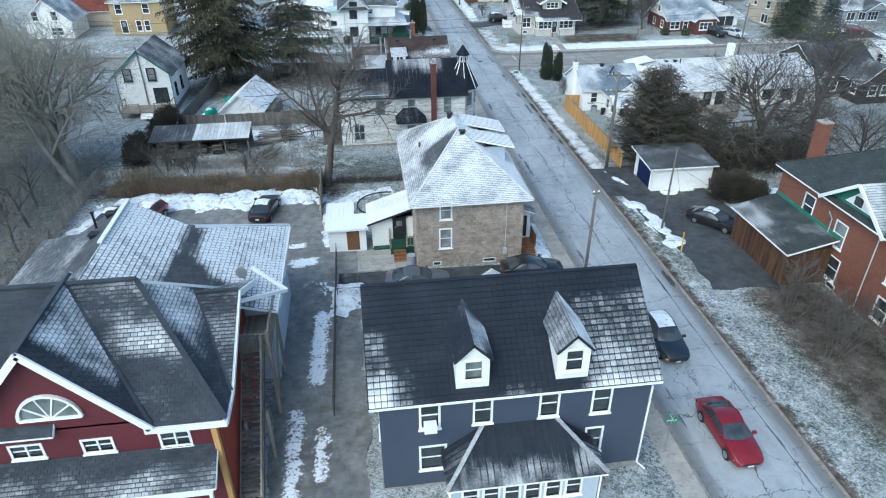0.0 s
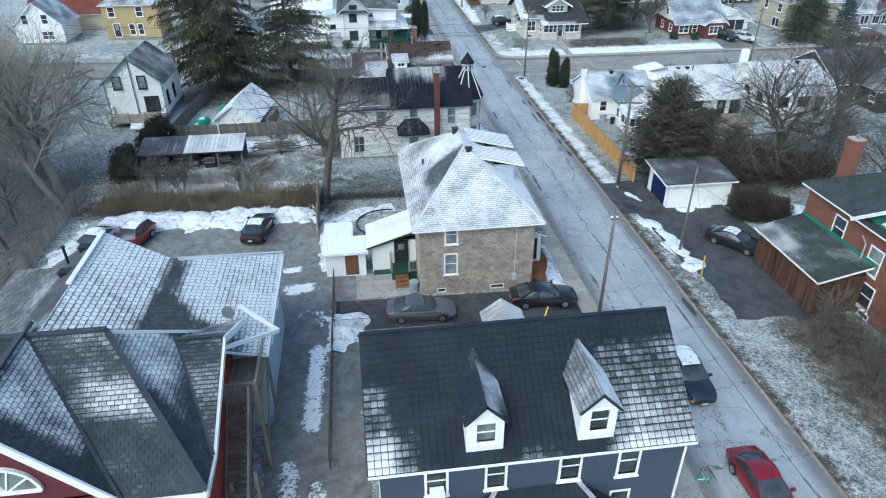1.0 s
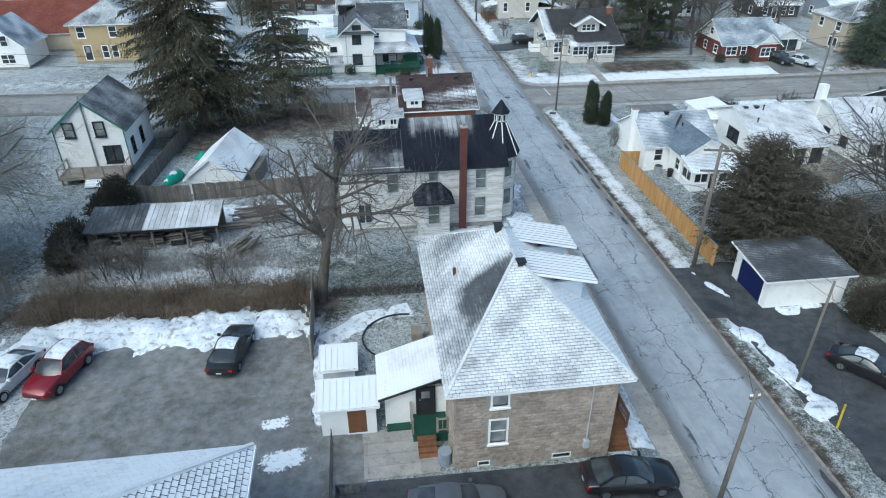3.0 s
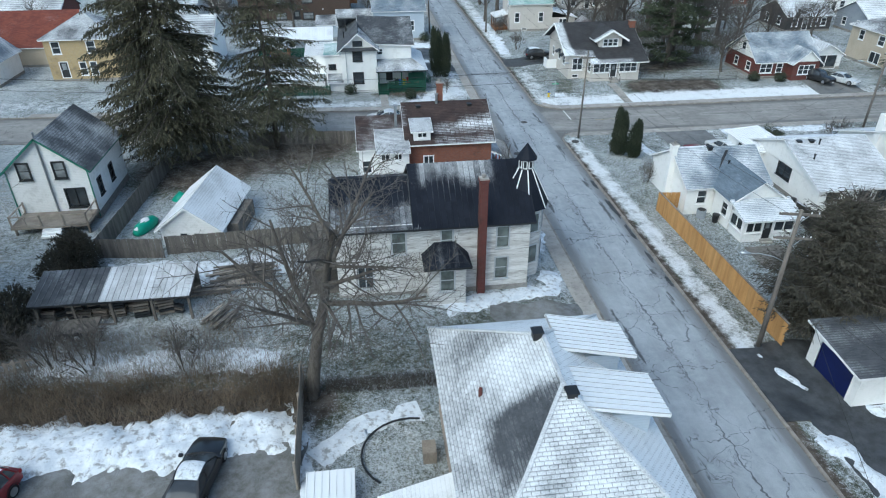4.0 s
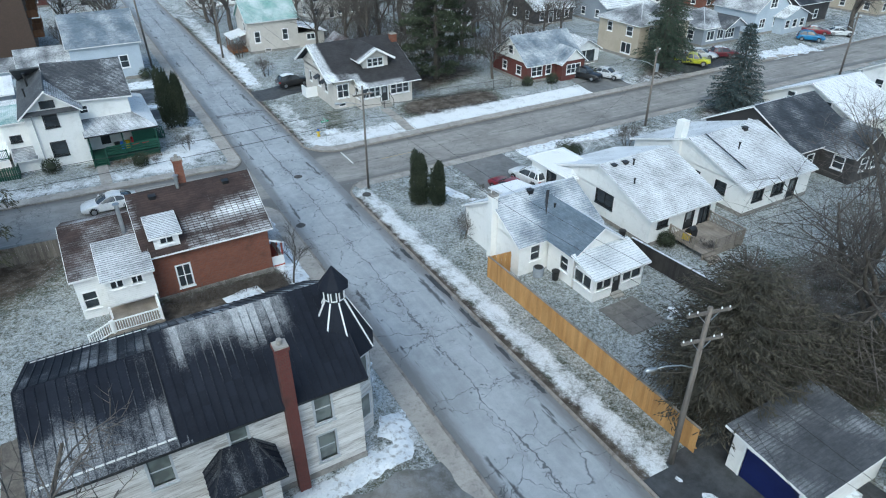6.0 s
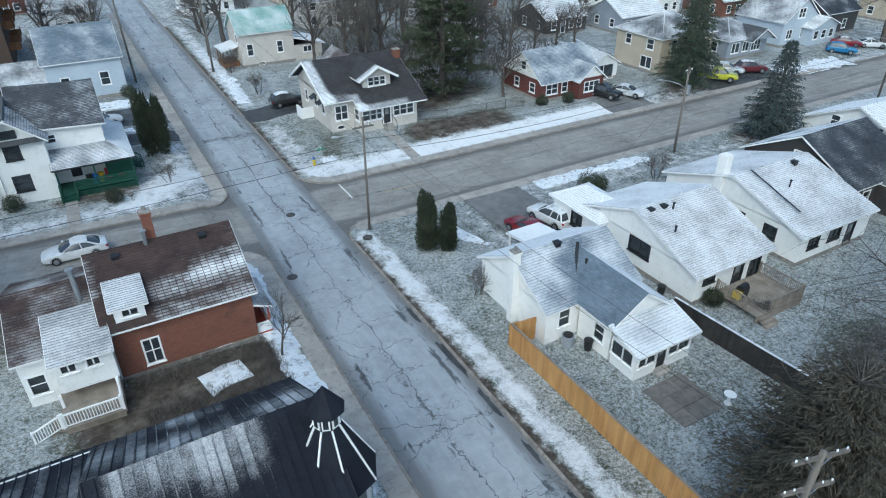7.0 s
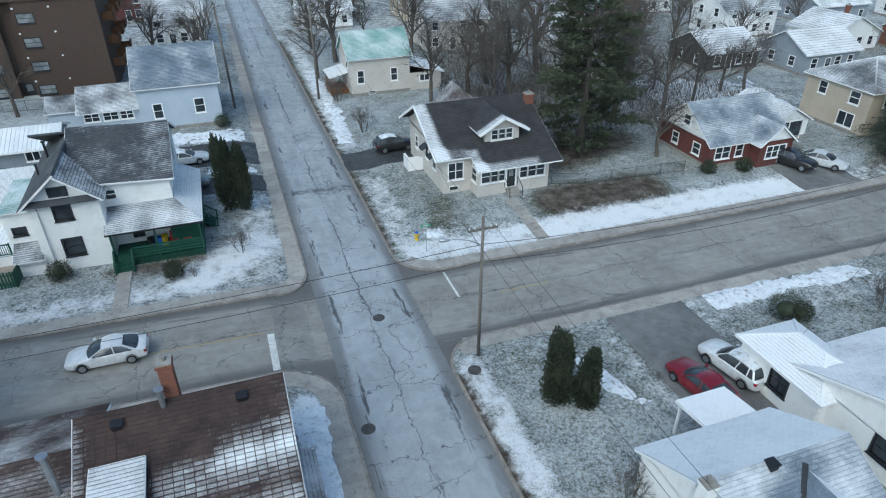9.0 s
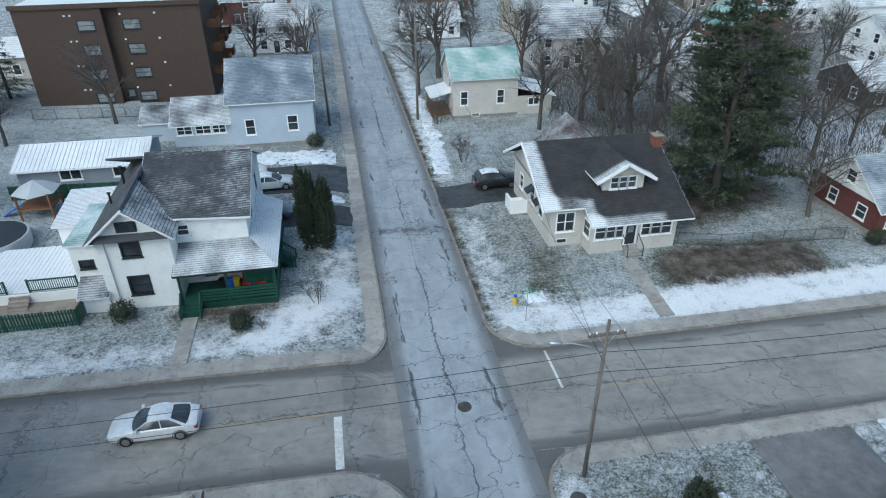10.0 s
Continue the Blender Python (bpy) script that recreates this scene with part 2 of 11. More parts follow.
def asphalt_material(name, a, b, crack=1.0, frost=0.25, wet=0.3, cell=0.16, snow=True):
    """Old asphalt: patches, bleached tracks, a net of cracks, frost and wet spots."""
    m, nt, bs = nodes_of(name)
    co = coords(nt)
    warp = nt.nodes.new("ShaderNodeTexNoise")
    warp.inputs["Scale"].default_value, warp.inputs["Detail"].default_value = 0.7, 5
    link(nt, co, warp.inputs["Vector"])
    vm = nt.nodes.new("ShaderNodeVectorMath")
    vm.operation = "MULTIPLY_ADD"
    link(nt, warp.outputs["Color"], vm.inputs[0])
    vm.inputs[1].default_value = (2.6, 2.6, 0)
    link(nt, co, vm.inputs[2])
    flat = nt.nodes.new("ShaderNodeMapping")
    flat.inputs[3].default_value = (1.0, 0.8, 0)
    link(nt, vm.outputs[0], flat.inputs[0])

    def cracks(scale, width):
        v = nt.nodes.new("ShaderNodeTexVoronoi")
        v.feature = "DISTANCE_TO_EDGE"
        v.inputs["Scale"].default_value = scale
        link(nt, flat.outputs[0], v.inputs["Vector"])
        return ramp(nt, v.outputs["Distance"], 0.0, width, 1.0, 0.0)

    big, mid, fine = noi(nt, co, 0.22, 5, 0.65), noi(nt, co, 1.5, 5, 0.65), noi(nt, co, 22.0, 3)
    col = mixc(nt, ramp(nt, mth(nt, "ADD", mth(nt, "MULTIPLY", big, 0.7), mth(nt, "MULTIPLY", mid, 0.3)), 0.36, 0.64), a, b)
    col = mixc(nt, mth(nt, "MULTIPLY", ramp(nt, fine, 0.35, 0.7), 0.22), col, tuple(v * 0.55 for v in a))
    fr = ramp(nt, mth(nt, "ADD", mth(nt, "MULTIPLY", mid, 0.5), mth(nt, "MULTIPLY", fine, 0.5)), 0.4, 0.62)
    col = mixc(nt, mth(nt, "MULTIPLY", fr, frost), col, (0.5, 0.56, 0.62))
    c1 = mth(nt, "MULTIPLY", cracks(cell, 0.007), ramp(nt, mid, 0.42, 0.56))
    c2 = mth(nt, "MULTIPLY", cracks(cell * 4.2, 0.03), ramp(nt, big, 0.5, 0.62))
    col = mixc(nt, mth(nt, "MULTIPLY", mth(nt, "MAXIMUM", c1, mth(nt, "MULTIPLY", c2, 0.7)), 0.8 * crack), col, (0.035, 0.035, 0.035))
    holes = ramp(nt, noi(nt, co, 0.55, 6, 0.75), 0.665, 0.69)
    col = mixc(nt, mth(nt, "MULTIPLY", holes, 0.6 * crack), col, (0.05, 0.05, 0.05))
    w = ramp(nt, noi(nt, co, 0.3, 4), 0.5, 0.68)
    col = mixc(nt, mth(nt, "MULTIPLY", w, wet * 0.5), col, tuple(v * 0.5 for v in a))
    if snow:
        n2 = mth(nt, "ADD", mth(nt, "MULTIPLY", mid, 0.6), mth(nt, "MULTIPLY", noi(nt, co, 6.0, 4), 0.4))
        sn = ramp(nt, mth(nt, "ADD", attr(nt, "snow"), mth(nt, "MULTIPLY", mth(nt, "SUBTRACT", n2, 0.5), 1.7)), 0.42, 0.66)
        col = mixc(nt, sn, col, SNOW)
    link(nt, col, bs.inputs["Base Color"])
    link(nt, mth(nt, "SUBTRACT", 0.8, mth(nt, "MULTIPLY", w, wet)), bs.inputs["Roughness"])
    bump(nt, bs, mth(nt, "SUBTRACT", fine, mth(nt, "MULTIPLY", c1, 2.0)), 0.35, 0.02)
    return m


def brick_material(name, a, b, mortar, scale=1.0, stain=(0.05, 0.03, 0.025)):
    """Laid bricks on walls of either direction: the run of a wall is x + y."""
    m, nt, bs = nodes_of(name)
    sep = nt.nodes.new("ShaderNodeSeparateXYZ")
    link(nt, coords(nt), sep.inputs[0])
    comb = nt.nodes.new("ShaderNodeCombineXYZ")
    link(nt, mth(nt, "ADD", sep.outputs[0], sep.outputs[1]), comb.inputs[0])
    link(nt, sep.outputs[2], comb.inputs[1])
    br = nt.nodes.new("ShaderNodeTexBrick")
    br.inputs["Scale"].default_value = 1.0
    br.inputs["Brick Width"].default_value, br.inputs["Row Height"].default_value = 0.22 * scale, 0.075 * scale
    br.inputs["Mortar Size"].default_value = 0.008 * scale
    for k, c in (("Color1", a), ("Color2", b), ("Mortar", mortar)):
        br.inputs[k].default_value = (*c, 1)
    link(nt, comb.outputs[0], br.inputs["Vector"])
    n = noi(nt, coords(nt), 0.5, 6, 0.7)
    col = mixc(nt, mth(nt, "MULTIPLY", ramp(nt, n, 0.5, 0.75), 0.55), br.outputs[0], stain)
    link(nt, col, bs.inputs["Base Color"])
    bs.inputs["Roughness"].default_value = 0.85
    bump(nt, bs, mth(nt, "SUBTRACT", noi(nt, coords(nt), 20), br.outputs["Fac"]), 0.5, 0.01)
    return m


def glass_material(name, c, rough=0.06):
    m, nt, bs = nodes_of(name)
    n = noi(nt, coords(nt), 0.9, 2)
    col = mixc(nt, ramp(nt, n, 0.4, 0.6), tuple(v * 0.6 for v in c), c)
    link(nt, col, bs.inputs["Base Color"])
    bs.inputs["Roughness"].default_value, bs.inputs["IOR"].default_value = rough, 1.5
    bs.inputs["Specular IOR Level"].default_value = 0.6
    return m


M = {}
M["ground"] = ground_material()
M["road"] = street_material("street_asphalt", (0.29, 0.31, 0.33), (0.43, 0.458, 0.487), 0, 19.6, 3.4, (0.125, 0.118, 0.112), 1.1, 0.85, 5.6, 1.0, -0.2)
M["cross"] = street_material("cross_street_asphalt", (0.215, 0.204, 0.19), (0.36, 0.344, 0.322), 1, 105.25, 4.25, (0.085, 0.08, 0.075), 1.2, 0.6, 9.0, 0.5, 0.3)
M["worn_drive"] = asphalt_material("worn_driveway_asphalt", (0.12, 0.118, 0.115), (0.19, 0.186, 0.18), 0.3, 0.1, 0.3, 0.2)
M["drive"] = asphalt_material("driveway_asphalt", (0.028, 0.03, 0.033), (0.06, 0.062, 0.066), 0.4, 0.06, 0.4, 0.2)
M["lot"] = asphalt_material("gravel_lot", (0.1, 0.095, 0.085), (0.21, 0.2, 0.185), 0.3, 0.22, 0.5, 0.25)
M["walk"] = surface("sidewalk_concrete", (0.3, 0.28, 0.258), (0.4, 0.378, 0.35), 0.9, 14, 0.85, relief=0.3, dirt=(0.12, 0.11, 0.1), dirt_amount=0.4, snow=True, random_ob=0.1)
M["wetslab"] = surface("damp_patio_slab", (0.13, 0.12, 0.11), (0.2, 0.187, 0.172), 1.1, 14, 0.8, relief=0.3, dirt=(0.07, 0.065, 0.06), dirt_amount=0.5, random_ob=0.15)
M["kerb"] = surface("kerb_concrete", (0.2, 0.18, 0.16), (0.32, 0.29, 0.26), 1.3, 14, 0.85, dirt=(0.09, 0.08, 0.07), dirt_amount=0.5)
M["snow"] = surface("packed_snow", (0.62, 0.66, 0.71), (0.8, 0.825, 0.855), 1.1, 6, 0.8, relief=0.8, dirt=(0.22, 0.215, 0.205), dirt_amount=0.75, spec=0.3)
M["white_line"] = surface("road_paint_white", (0.55, 0.55, 0.53), (0.75, 0.75, 0.73), 1.5, 16, 0.7, dirt=(0.25, 0.25, 0.25), dirt_amount=0.5)
M["yellow_line"] = surface("road_paint_yellow", (0.32, 0.25, 0.13), (0.4, 0.32, 0.18), 1.5, 16, 0.7, dirt=(0.25, 0.24, 0.22), dirt_amount=0.7)
M["navy"] = surface("navy_siding", (0.052, 0.066, 0.1), (0.06, 0.076, 0.112), 0.4, 8, 0.6, relief=0.25, boards=0.18)
M["maroon"] = surface("maroon_siding", (0.095, 0.018, 0.026), (0.12, 0.025, 0.033), 0.4, 8, 0.6, relief=0.25, boards=0.15)
M["red_wall"] = surface("red_painted_wall", (0.32, 0.055, 0.035), (0.4, 0.075, 0.045), 0.6, 8, 0.7, relief=0.3, boards=0.15, dirt=(0.12, 0.04, 0.03))
M["white"] = surface("white_siding", (0.8, 0.805, 0.805), (0.87, 0.87, 0.87), 0.5, 7, 0.6, relief=0.25, boards=0.15, dirt=(0.5, 0.5, 0.48), dirt_amount=0.35)
M["stucco"] = surface("white_stucco", (0.82, 0.82, 0.805), (0.88, 0.875, 0.86), 0.5, 9, 0.8, relief=0.3, dirt=(0.62, 0.61, 0.58), dirt_amount=0.3)
M["peeling"] = surface("peeling_white_boards", (0.5, 0.485, 0.465), (0.76, 0.755, 0.74), 0.9, 7, 0.85, relief=0.5, stretch=(0.35, 0.35, 3.5), boards=0.13, dirt=(0.24, 0.22, 0.2), dirt_amount=0.75)
M["trim"] = surface("white_trim", (0.82, 0.825, 0.83), (0.87, 0.87, 0.87), 0.8, 9, 0.5, relief=0.1)
M["greytrim"] = surface("grey_trim", (0.42, 0.44, 0.46), (0.5, 0.52, 0.54), 0.8, 9, 0.5, relief=0.1)
M["greentrim"] = surface("green_trim", (0.03, 0.16, 0.11), (0.045, 0.21, 0.15), 0.8, 9, 0.5, relief=0.1)
M["darktrim"] = surface("dark_trim", (0.02, 0.022, 0.026), (0.035, 0.037, 0.04), 0.8, 9, 0.5, relief=0.1)
M["brick"] = brick_material("red_brick", (0.18, 0.06, 0.037), (0.24, 0.086, 0.05), (0.17, 0.115, 0.095))
M["brick2"] = brick_material("dark_red_brick", (0.105, 0.026, 0.022), (0.14, 0.036, 0.029), (0.11, 0.07, 0.062))
M["brown_brick"] = brick_material("brown_brick", (0.075, 0.05, 0.038), (0.095, 0.062, 0.047), (0.06, 0.045, 0.037), stain=(0.06, 0.04, 0.03))
M["yellow_brick"] = brick_material("yellow_brick", (0.42, 0.3, 0.14), (0.5, 0.37, 0.19), (0.4, 0.34, 0.25))
M["stone"] = surface("rock_faced_block", (0.28, 0.232, 0.198), (0.42, 0.358, 0.305), 1.2, 16, 0.9, relief=0.9, random_ob=0.16, dirt=(0.13, 0.11, 0.095), dirt_amount=0.4)
M["stone_joined"] = surface("rock_faced_block_far", (0.28, 0.232, 0.198), (0.42, 0.358, 0.305), 1.2, 16, 0.9, relief=0.9, island=0.16, dirt=(0.13, 0.11, 0.095), dirt_amount=0.4)
M["mortar"] = surface("mortar", (0.3, 0.27, 0.24), (0.36, 0.33, 0.29), 2, 20, 0.9)
M["foundation"] = surface("foundation_stone", (0.2, 0.19, 0.175), (0.33, 0.31, 0.29), 2.0, 12, 0.9, relief=0.6, dirt=(0.1, 0.09, 0.08))
M["beige"] = surface("beige_siding", (0.53, 0.495, 0.455), (0.6, 0.565, 0.525), 0.5, 8, 0.7, relief=0.25, boards=0.16, dirt=(0.35, 0.32, 0.29), dirt_amount=0.3)
M["paleblue"] = surface("pale_blue_siding", (0.42, 0.48, 0.55), (0.48, 0.54, 0.61), 0.5, 8, 0.6, relief=0.25, boards=0.16)
M["greysiding"] = surface("grey_siding", (0.25, 0.28, 0.32), (0.31, 0.34, 0.38), 0.5, 8, 0.6, relief=0.25, boards=0.16)
M["darksiding"] = surface("dark_brown_siding", (0.045, 0.042, 0.042), (0.065, 0.06, 0.06), 0.5, 8, 0.6, relief=0.25, boards=0.16)
M["tan"] = surface("tan_siding", (0.42, 0.36, 0.28), (0.5, 0.44, 0.35), 0.5, 8, 0.7, relief=0.25, boards=0.16)
R = dict(snow=True, island=0.14)
M["metal_roof"] = surface("black_metal_shingles", (0.015, 0.019, 0.028), (0.025, 0.031, 0.042), 0.5, 10, 0.62, 0.0, 0.15, spec=0.16, **R)
M["metal_sheet"] = surface("dark_blue_metal_roof", (0.011, 0.013, 0.02), (0.018, 0.021, 0.03), 0.5, 10, 0.65, 0.0, 0.15, spec=0.12, **R)
M["shingle"] = surface("grey_asphalt_shingles", (0.052, 0.056, 0.064), (0.088, 0.093, 0.102), 0.7, 12, 0.9, relief=0.4, **R)
M["dark_shingle"] = surface("dark_asphalt_shingles", (0.03, 0.036, 0.046), (0.052, 0.059, 0.072), 0.7, 12, 0.9, relief=0.4, **R)
M["slate_shingle"] = surface("charcoal_asphalt_shingles", (0.036, 0.035, 0.037), (0.054, 0.052, 0.055), 0.7, 12, 0.9, relief=0.4, **R)
M["brown_shingle"] = surface("brown_asphalt_shingles", (0.034, 0.024, 0.023), (0.07, 0.047, 0.042), 0.7, 12, 0.9, relief=0.4, **R)
M["blue_shingle"] = surface("blue_grey_shingles", (0.1, 0.13, 0.165), (0.16, 0.2, 0.245), 0.7, 12, 0.9, relief=0.4, **R)
M["green_shingle"] = surface("green_shingles", (0.03, 0.038, 0.04), (0.052, 0.062, 0.063), 0.7, 12, 0.9, relief=0.4, **R)
M["pale_green_roof"] = surface("pale_green_roof", (0.12, 0.26, 0.24), (0.2, 0.36, 0.33), 0.7, 12, 0.7, relief=0.3, **R)
M["rust_roof"] = surface("rust_red_roof", (0.13, 0.035, 0.025), (0.19, 0.055, 0.035), 0.7, 12, 0.8, relief=0.3, **R)
M["flat_roof"] = surface("flat_roof_snow", (0.3, 0.3, 0.3), (0.4, 0.4, 0.4), 0.7, 12, 0.9, relief=0.3, **R)
M["glass"] = glass_material("window_glass", (0.05, 0.06, 0.07))
M["glass_pale"] = glass_material("curtained_glass", (0.3, 0.32, 0.33), 0.15)
M["glass_green"] = glass_material("greenish_glass", (0.19, 0.215, 0.205), 0.12)
M["inside"] = plain("dark_interior", (0.03, 0.03, 0.03), 0.9)
M["car_glass"] = glass_material("car_glass", (0.06, 0.068, 0.078), 0.08)
M["wood"] = surface("weathered_wood", (0.2, 0.17, 0.14), (0.32, 0.28, 0.24), 1.0, 18, 0.85, relief=0.5, stretch=(1, 1, 0.25), random_ob=0.15)
M["grey_wood"] = surface("grey_weathered_boards", (0.1, 0.09, 0.08), (0.19, 0.17, 0.15), 1.0, 16, 0.9, relief=0.5, stretch=(2, 2, 0.4), random_ob=0.2, island=0.0)
M["cedar"] = surface("new_cedar_boards", (0.42, 0.22, 0.075), (0.54, 0.31, 0.12), 1.0, 16, 0.75, relief=0.4, stretch=(2, 2, 0.4), random_ob=0.12)
M["brown_wood"] = surface("brown_stained_wood", (0.13, 0.06, 0.03), (0.22, 0.105, 0.05), 1.0, 14, 0.75, relief=0.5, stretch=(2, 2, 0.3), random_ob=0.15)
M["old_boards"] = surface("dark_weathered_brown_boards", (0.05, 0.028, 0.019), (0.125, 0.066, 0.036), 1.3, 14, 0.85, relief=0.5, stretch=(3, 3, 0.3), random_ob=0.3)
M["dark_fence"] = surface("dark_fence_boards", (0.028, 0.026, 0.026), (0.05, 0.045, 0.042), 1.0, 14, 0.8, relief=0.4, random_ob=0.2)
M["green_wood"] = surface("dark_green_painted_wood", (0.012, 0.06, 0.04), (0.022, 0.085, 0.058), 1.0, 14, 0.65, relief=0.4, random_ob=0.15)
M["pole"] = surface("utility_pole_wood", (0.11, 0.096, 0.085), (0.2, 0.178, 0.158), 1.5, 14, 0.9, relief=0.5, stretch=(3, 3, 0.3))
M["metal"] = plain("galvanised_metal", (0.42, 0.44, 0.46), 0.4, 0.8)
M["manhole"] = surface("worn_iron", (0.05, 0.048, 0.046), (0.11, 0.105, 0.1), 3.0, 20, 0.7, 0.3, 0.4)
M["wire"] = plain("black_cable", (0.012, 0.012, 0.012), 0.6)
M["black"] = plain("black_plastic", (0.015, 0.015, 0.016), 0.5)
M["tyre"] = plain("tyre_rubber", (0.014, 0.014, 0.015), 0.85)
M["rim"] = plain("alloy_rim", (0.42, 0.43, 0.45), 0.3, 0.9)
M["bark"] = surface("bark", (0.065, 0.055, 0.047), (0.135, 0.12, 0.105), 3.0, 20, 0.95, relief=0.8, stretch=(2, 2, 0.4))
M["twig"] = surface("twigs", (0.075, 0.066, 0.06), (0.145, 0.13, 0.117), 0.5, 3, 0.95, relief=0.0)
M["palebark"] = surface("pale_twigs", (0.2, 0.185, 0.16), (0.3, 0.28, 0.25), 0.5, 3, 0.95, relief=0.0)
M["olivetwig"] = surface("olive_grey_twigs", (0.24, 0.225, 0.185), (0.36, 0.34, 0.29), 0.5, 3, 0.95, relief=0.0)
M["larch"] = surface("grey_larch_twigs", (0.056, 0.057, 0.036), (0.105, 0.1, 0.064), 0.4, 5, 0.9, relief=0.0, island=0.16)
M["brush"] = surface("dry_brush", (0.11, 0.085, 0.06), (0.22, 0.17, 0.12), 0.5, 3, 0.95, relief=0.0)
M["needles"] = surface("spruce_needles", (0.03, 0.05, 0.034), (0.064, 0.088, 0.058), 0.4, 5, 0.85, relief=0.0, island=0.16)
M["oldneedles"] = surface("dull_spruce_needles", (0.042, 0.041, 0.026), (0.082, 0.076, 0.046), 0.4, 5, 0.9, relief=0.0, island=0.16)
M["pine"] = surface("pine_needles", (0.042, 0.056, 0.034), (0.082, 0.096, 0.058), 0.4, 5, 0.85, relief=0.0, island=0.16)
M["cedar_leaf"] = surface("cedar_foliage", (0.03, 0.042, 0.026), (0.06, 0.07, 0.042), 0.6, 5, 0.85, relief=0.0, island=0.16)
M["darkcedar"] = surface("brownish_cedar_foliage", (0.044, 0.041, 0.031), (0.084, 0.076, 0.058), 0.5, 5, 0.9, relief=0.0, island=0.16)
M["blue_spruce"] = surface("blue_spruce_needles", (0.035, 0.055, 0.055), (0.07, 0.095, 0.095), 0.4, 5, 0.85, relief=0.0, island=0.16)
M["tarp"] = plain("green_tarp", (0.02, 0.3, 0.2), 0.5)
M["blue_door"] = surface("navy_garage_door", (0.006, 0.012, 0.075), (0.01, 0.018, 0.1), 0.8, 8, 0.45, relief=0.2, boards=0.3)
M["yellow"] = plain("yellow_plastic", (0.6, 0.42, 0.03), 0.5)
M["blue"] = plain("blue_plastic", (0.03, 0.12, 0.5), 0.5)
M["redp"] = plain("red_plastic", (0.5, 0.03, 0.03), 0.5)
M["signgreen"] = plain("sign_green", (0.01, 0.28, 0.12), 0.4)
M["amber"] = plain("amber_lens", (0.7, 0.25, 0.03), 0.3)
M["headlight"] = plain("headlight_lens", (0.6, 0.62, 0.65), 0.12, 0.2)
M["taillight"] = plain("taillight_lens", (0.3, 0.01, 0.015), 0.15)
M["plate"] = plain("number_plate", (0.7, 0.7, 0.72), 0.4)

# ---- mesh tools ----
class Shape:
    """Gathers faces for one mesh, with a snow value for each corner."""

    def __init__(self):
        self.v, self.f, self.s = [], [], []

    def poly(self, pts, snow=0.0):
        n = len(self.v)
        self.v += [tuple(p) for p in pts]
        self.s += list(snow) if isinstance(snow, (list, tuple)) else [snow] * len(pts)
        self.f.append(tuple(range(n, n + len(pts))))

    def prism(self, base, off, snow=0.0, top_snow=None):
        """A closed prism: a polygon and its copy moved by off."""
        off = Vector(off)
        a = [Vector(p) for p in base]
        b = [p + off for p in a]
        self.poly(a[::-1], snow)
        self.poly(b, snow if top_snow is None else top_snow)
        for k in range(len(a)):
            j = (k + 1) % len(a)
            self.poly([a[k], a[j], b[j], b[k]], snow)

    def box(self, x0, y0, z0, x1, y1, z1, snow=0.0, top_snow=None):
        self.prism([(x0, y0, z0), (x1, y0, z0), (x1, y1, z0), (x0, y1, z0)], (0, 0, z1 - z0), snow, top_snow)

    def beam(self, a, b, r=0.05, r2=None):
        """A square bar from a to b."""
        a, b = Vector(a), Vector(b)
        d = (b - a).normalized()
        u = d.cross(Vector((0, 0, 1)) if abs(d.z) < 0.95 else Vector((0, 1, 0))).normalized()
        w = d.cross(u)
        r2 = r if r2 is None else r2
        self.prism([a + u * r + w * r2, a - u * r + w * r2, a - u * r - w * r2, a + u * r - w * r2], b - a)

    def tube(self, pts, radii, sides=8, caps=True):
        rings = []
        for k, p in enumerate(pts):
            p = Vector(p)
            d = (Vector(pts[min(k + 1, len(pts) - 1)]) - Vector(pts[max(k - 1, 0)])).normalized()
            u = d.cross(Vector((0, 0, 1)) if abs(d.z) < 0.95 else Vector((1, 0, 0))).normalized()
            w = d.cross(u)
            n = len(self.v)
            r = radii[k] if isinstance(radii, (list, tuple)) else radii
            for i in range(sides):
                t = 2 * math.pi * i / sides
                self.v.append(tuple(p + (u * math.cos(t) + w * math.sin(t)) * r))
                self.s.append(0.0)
            rings.append(n)
        for a, b in zip(rings, rings[1:]):
            for i in range(sides):
                j = (i + 1) % sides
                self.f.append((a + i, b + i, b + j, a + j))
        if caps:
            self.f.append(tuple(rings[0] + i for i in range(sides)))
            self.f.append(tuple(rings[-1] + i for i in range(sides))[::-1])

    def mesh(self, name, mat, smooth=False):
        me = bpy.data.meshes.new(name)
        me.from_pydata(self.v, [], self.f)
        me.materials.append(mat)
        at = me.attributes.new("snow", "FLOAT", "POINT")
        at.data.foreach_set("value", np.array(self.s, dtype=np.float32))
        if smooth:
            me.polygons.foreach_set("use_smooth", np.ones(len(me.polygons), dtype=bool))
        me.update()
        return me


def part(name, shape, mat, parent=None, label="", smooth=False):
    """Links a shape (or a ready mesh) as one mesh object, under a thing or a part."""
    me = shape.mesh(name, M[mat], smooth) if isinstance(shape, Shape) else shape
    ob = new(name, me)
    if parent is not None:
        ob.parent = parent
    if label:
        ob["label"] = label
    return ob


def empty(name, x, y, z, rz=0.0, label="", category="", group=""):
    e = new(name)
    e.empty_display_size = 0.3
    e.matrix_basis = pose(x, y, z, 0, 0, rz)
    return tagged(e, label, category, group)


def thing(name, shape, mat, label, category, group="", kind="", smooth=False, at=None):
    ob = part(name, shape, mat, smooth=smooth)
    if at is not None:
        ob.matrix_basis = at
    return tagged(ob, label, category, group, kind)


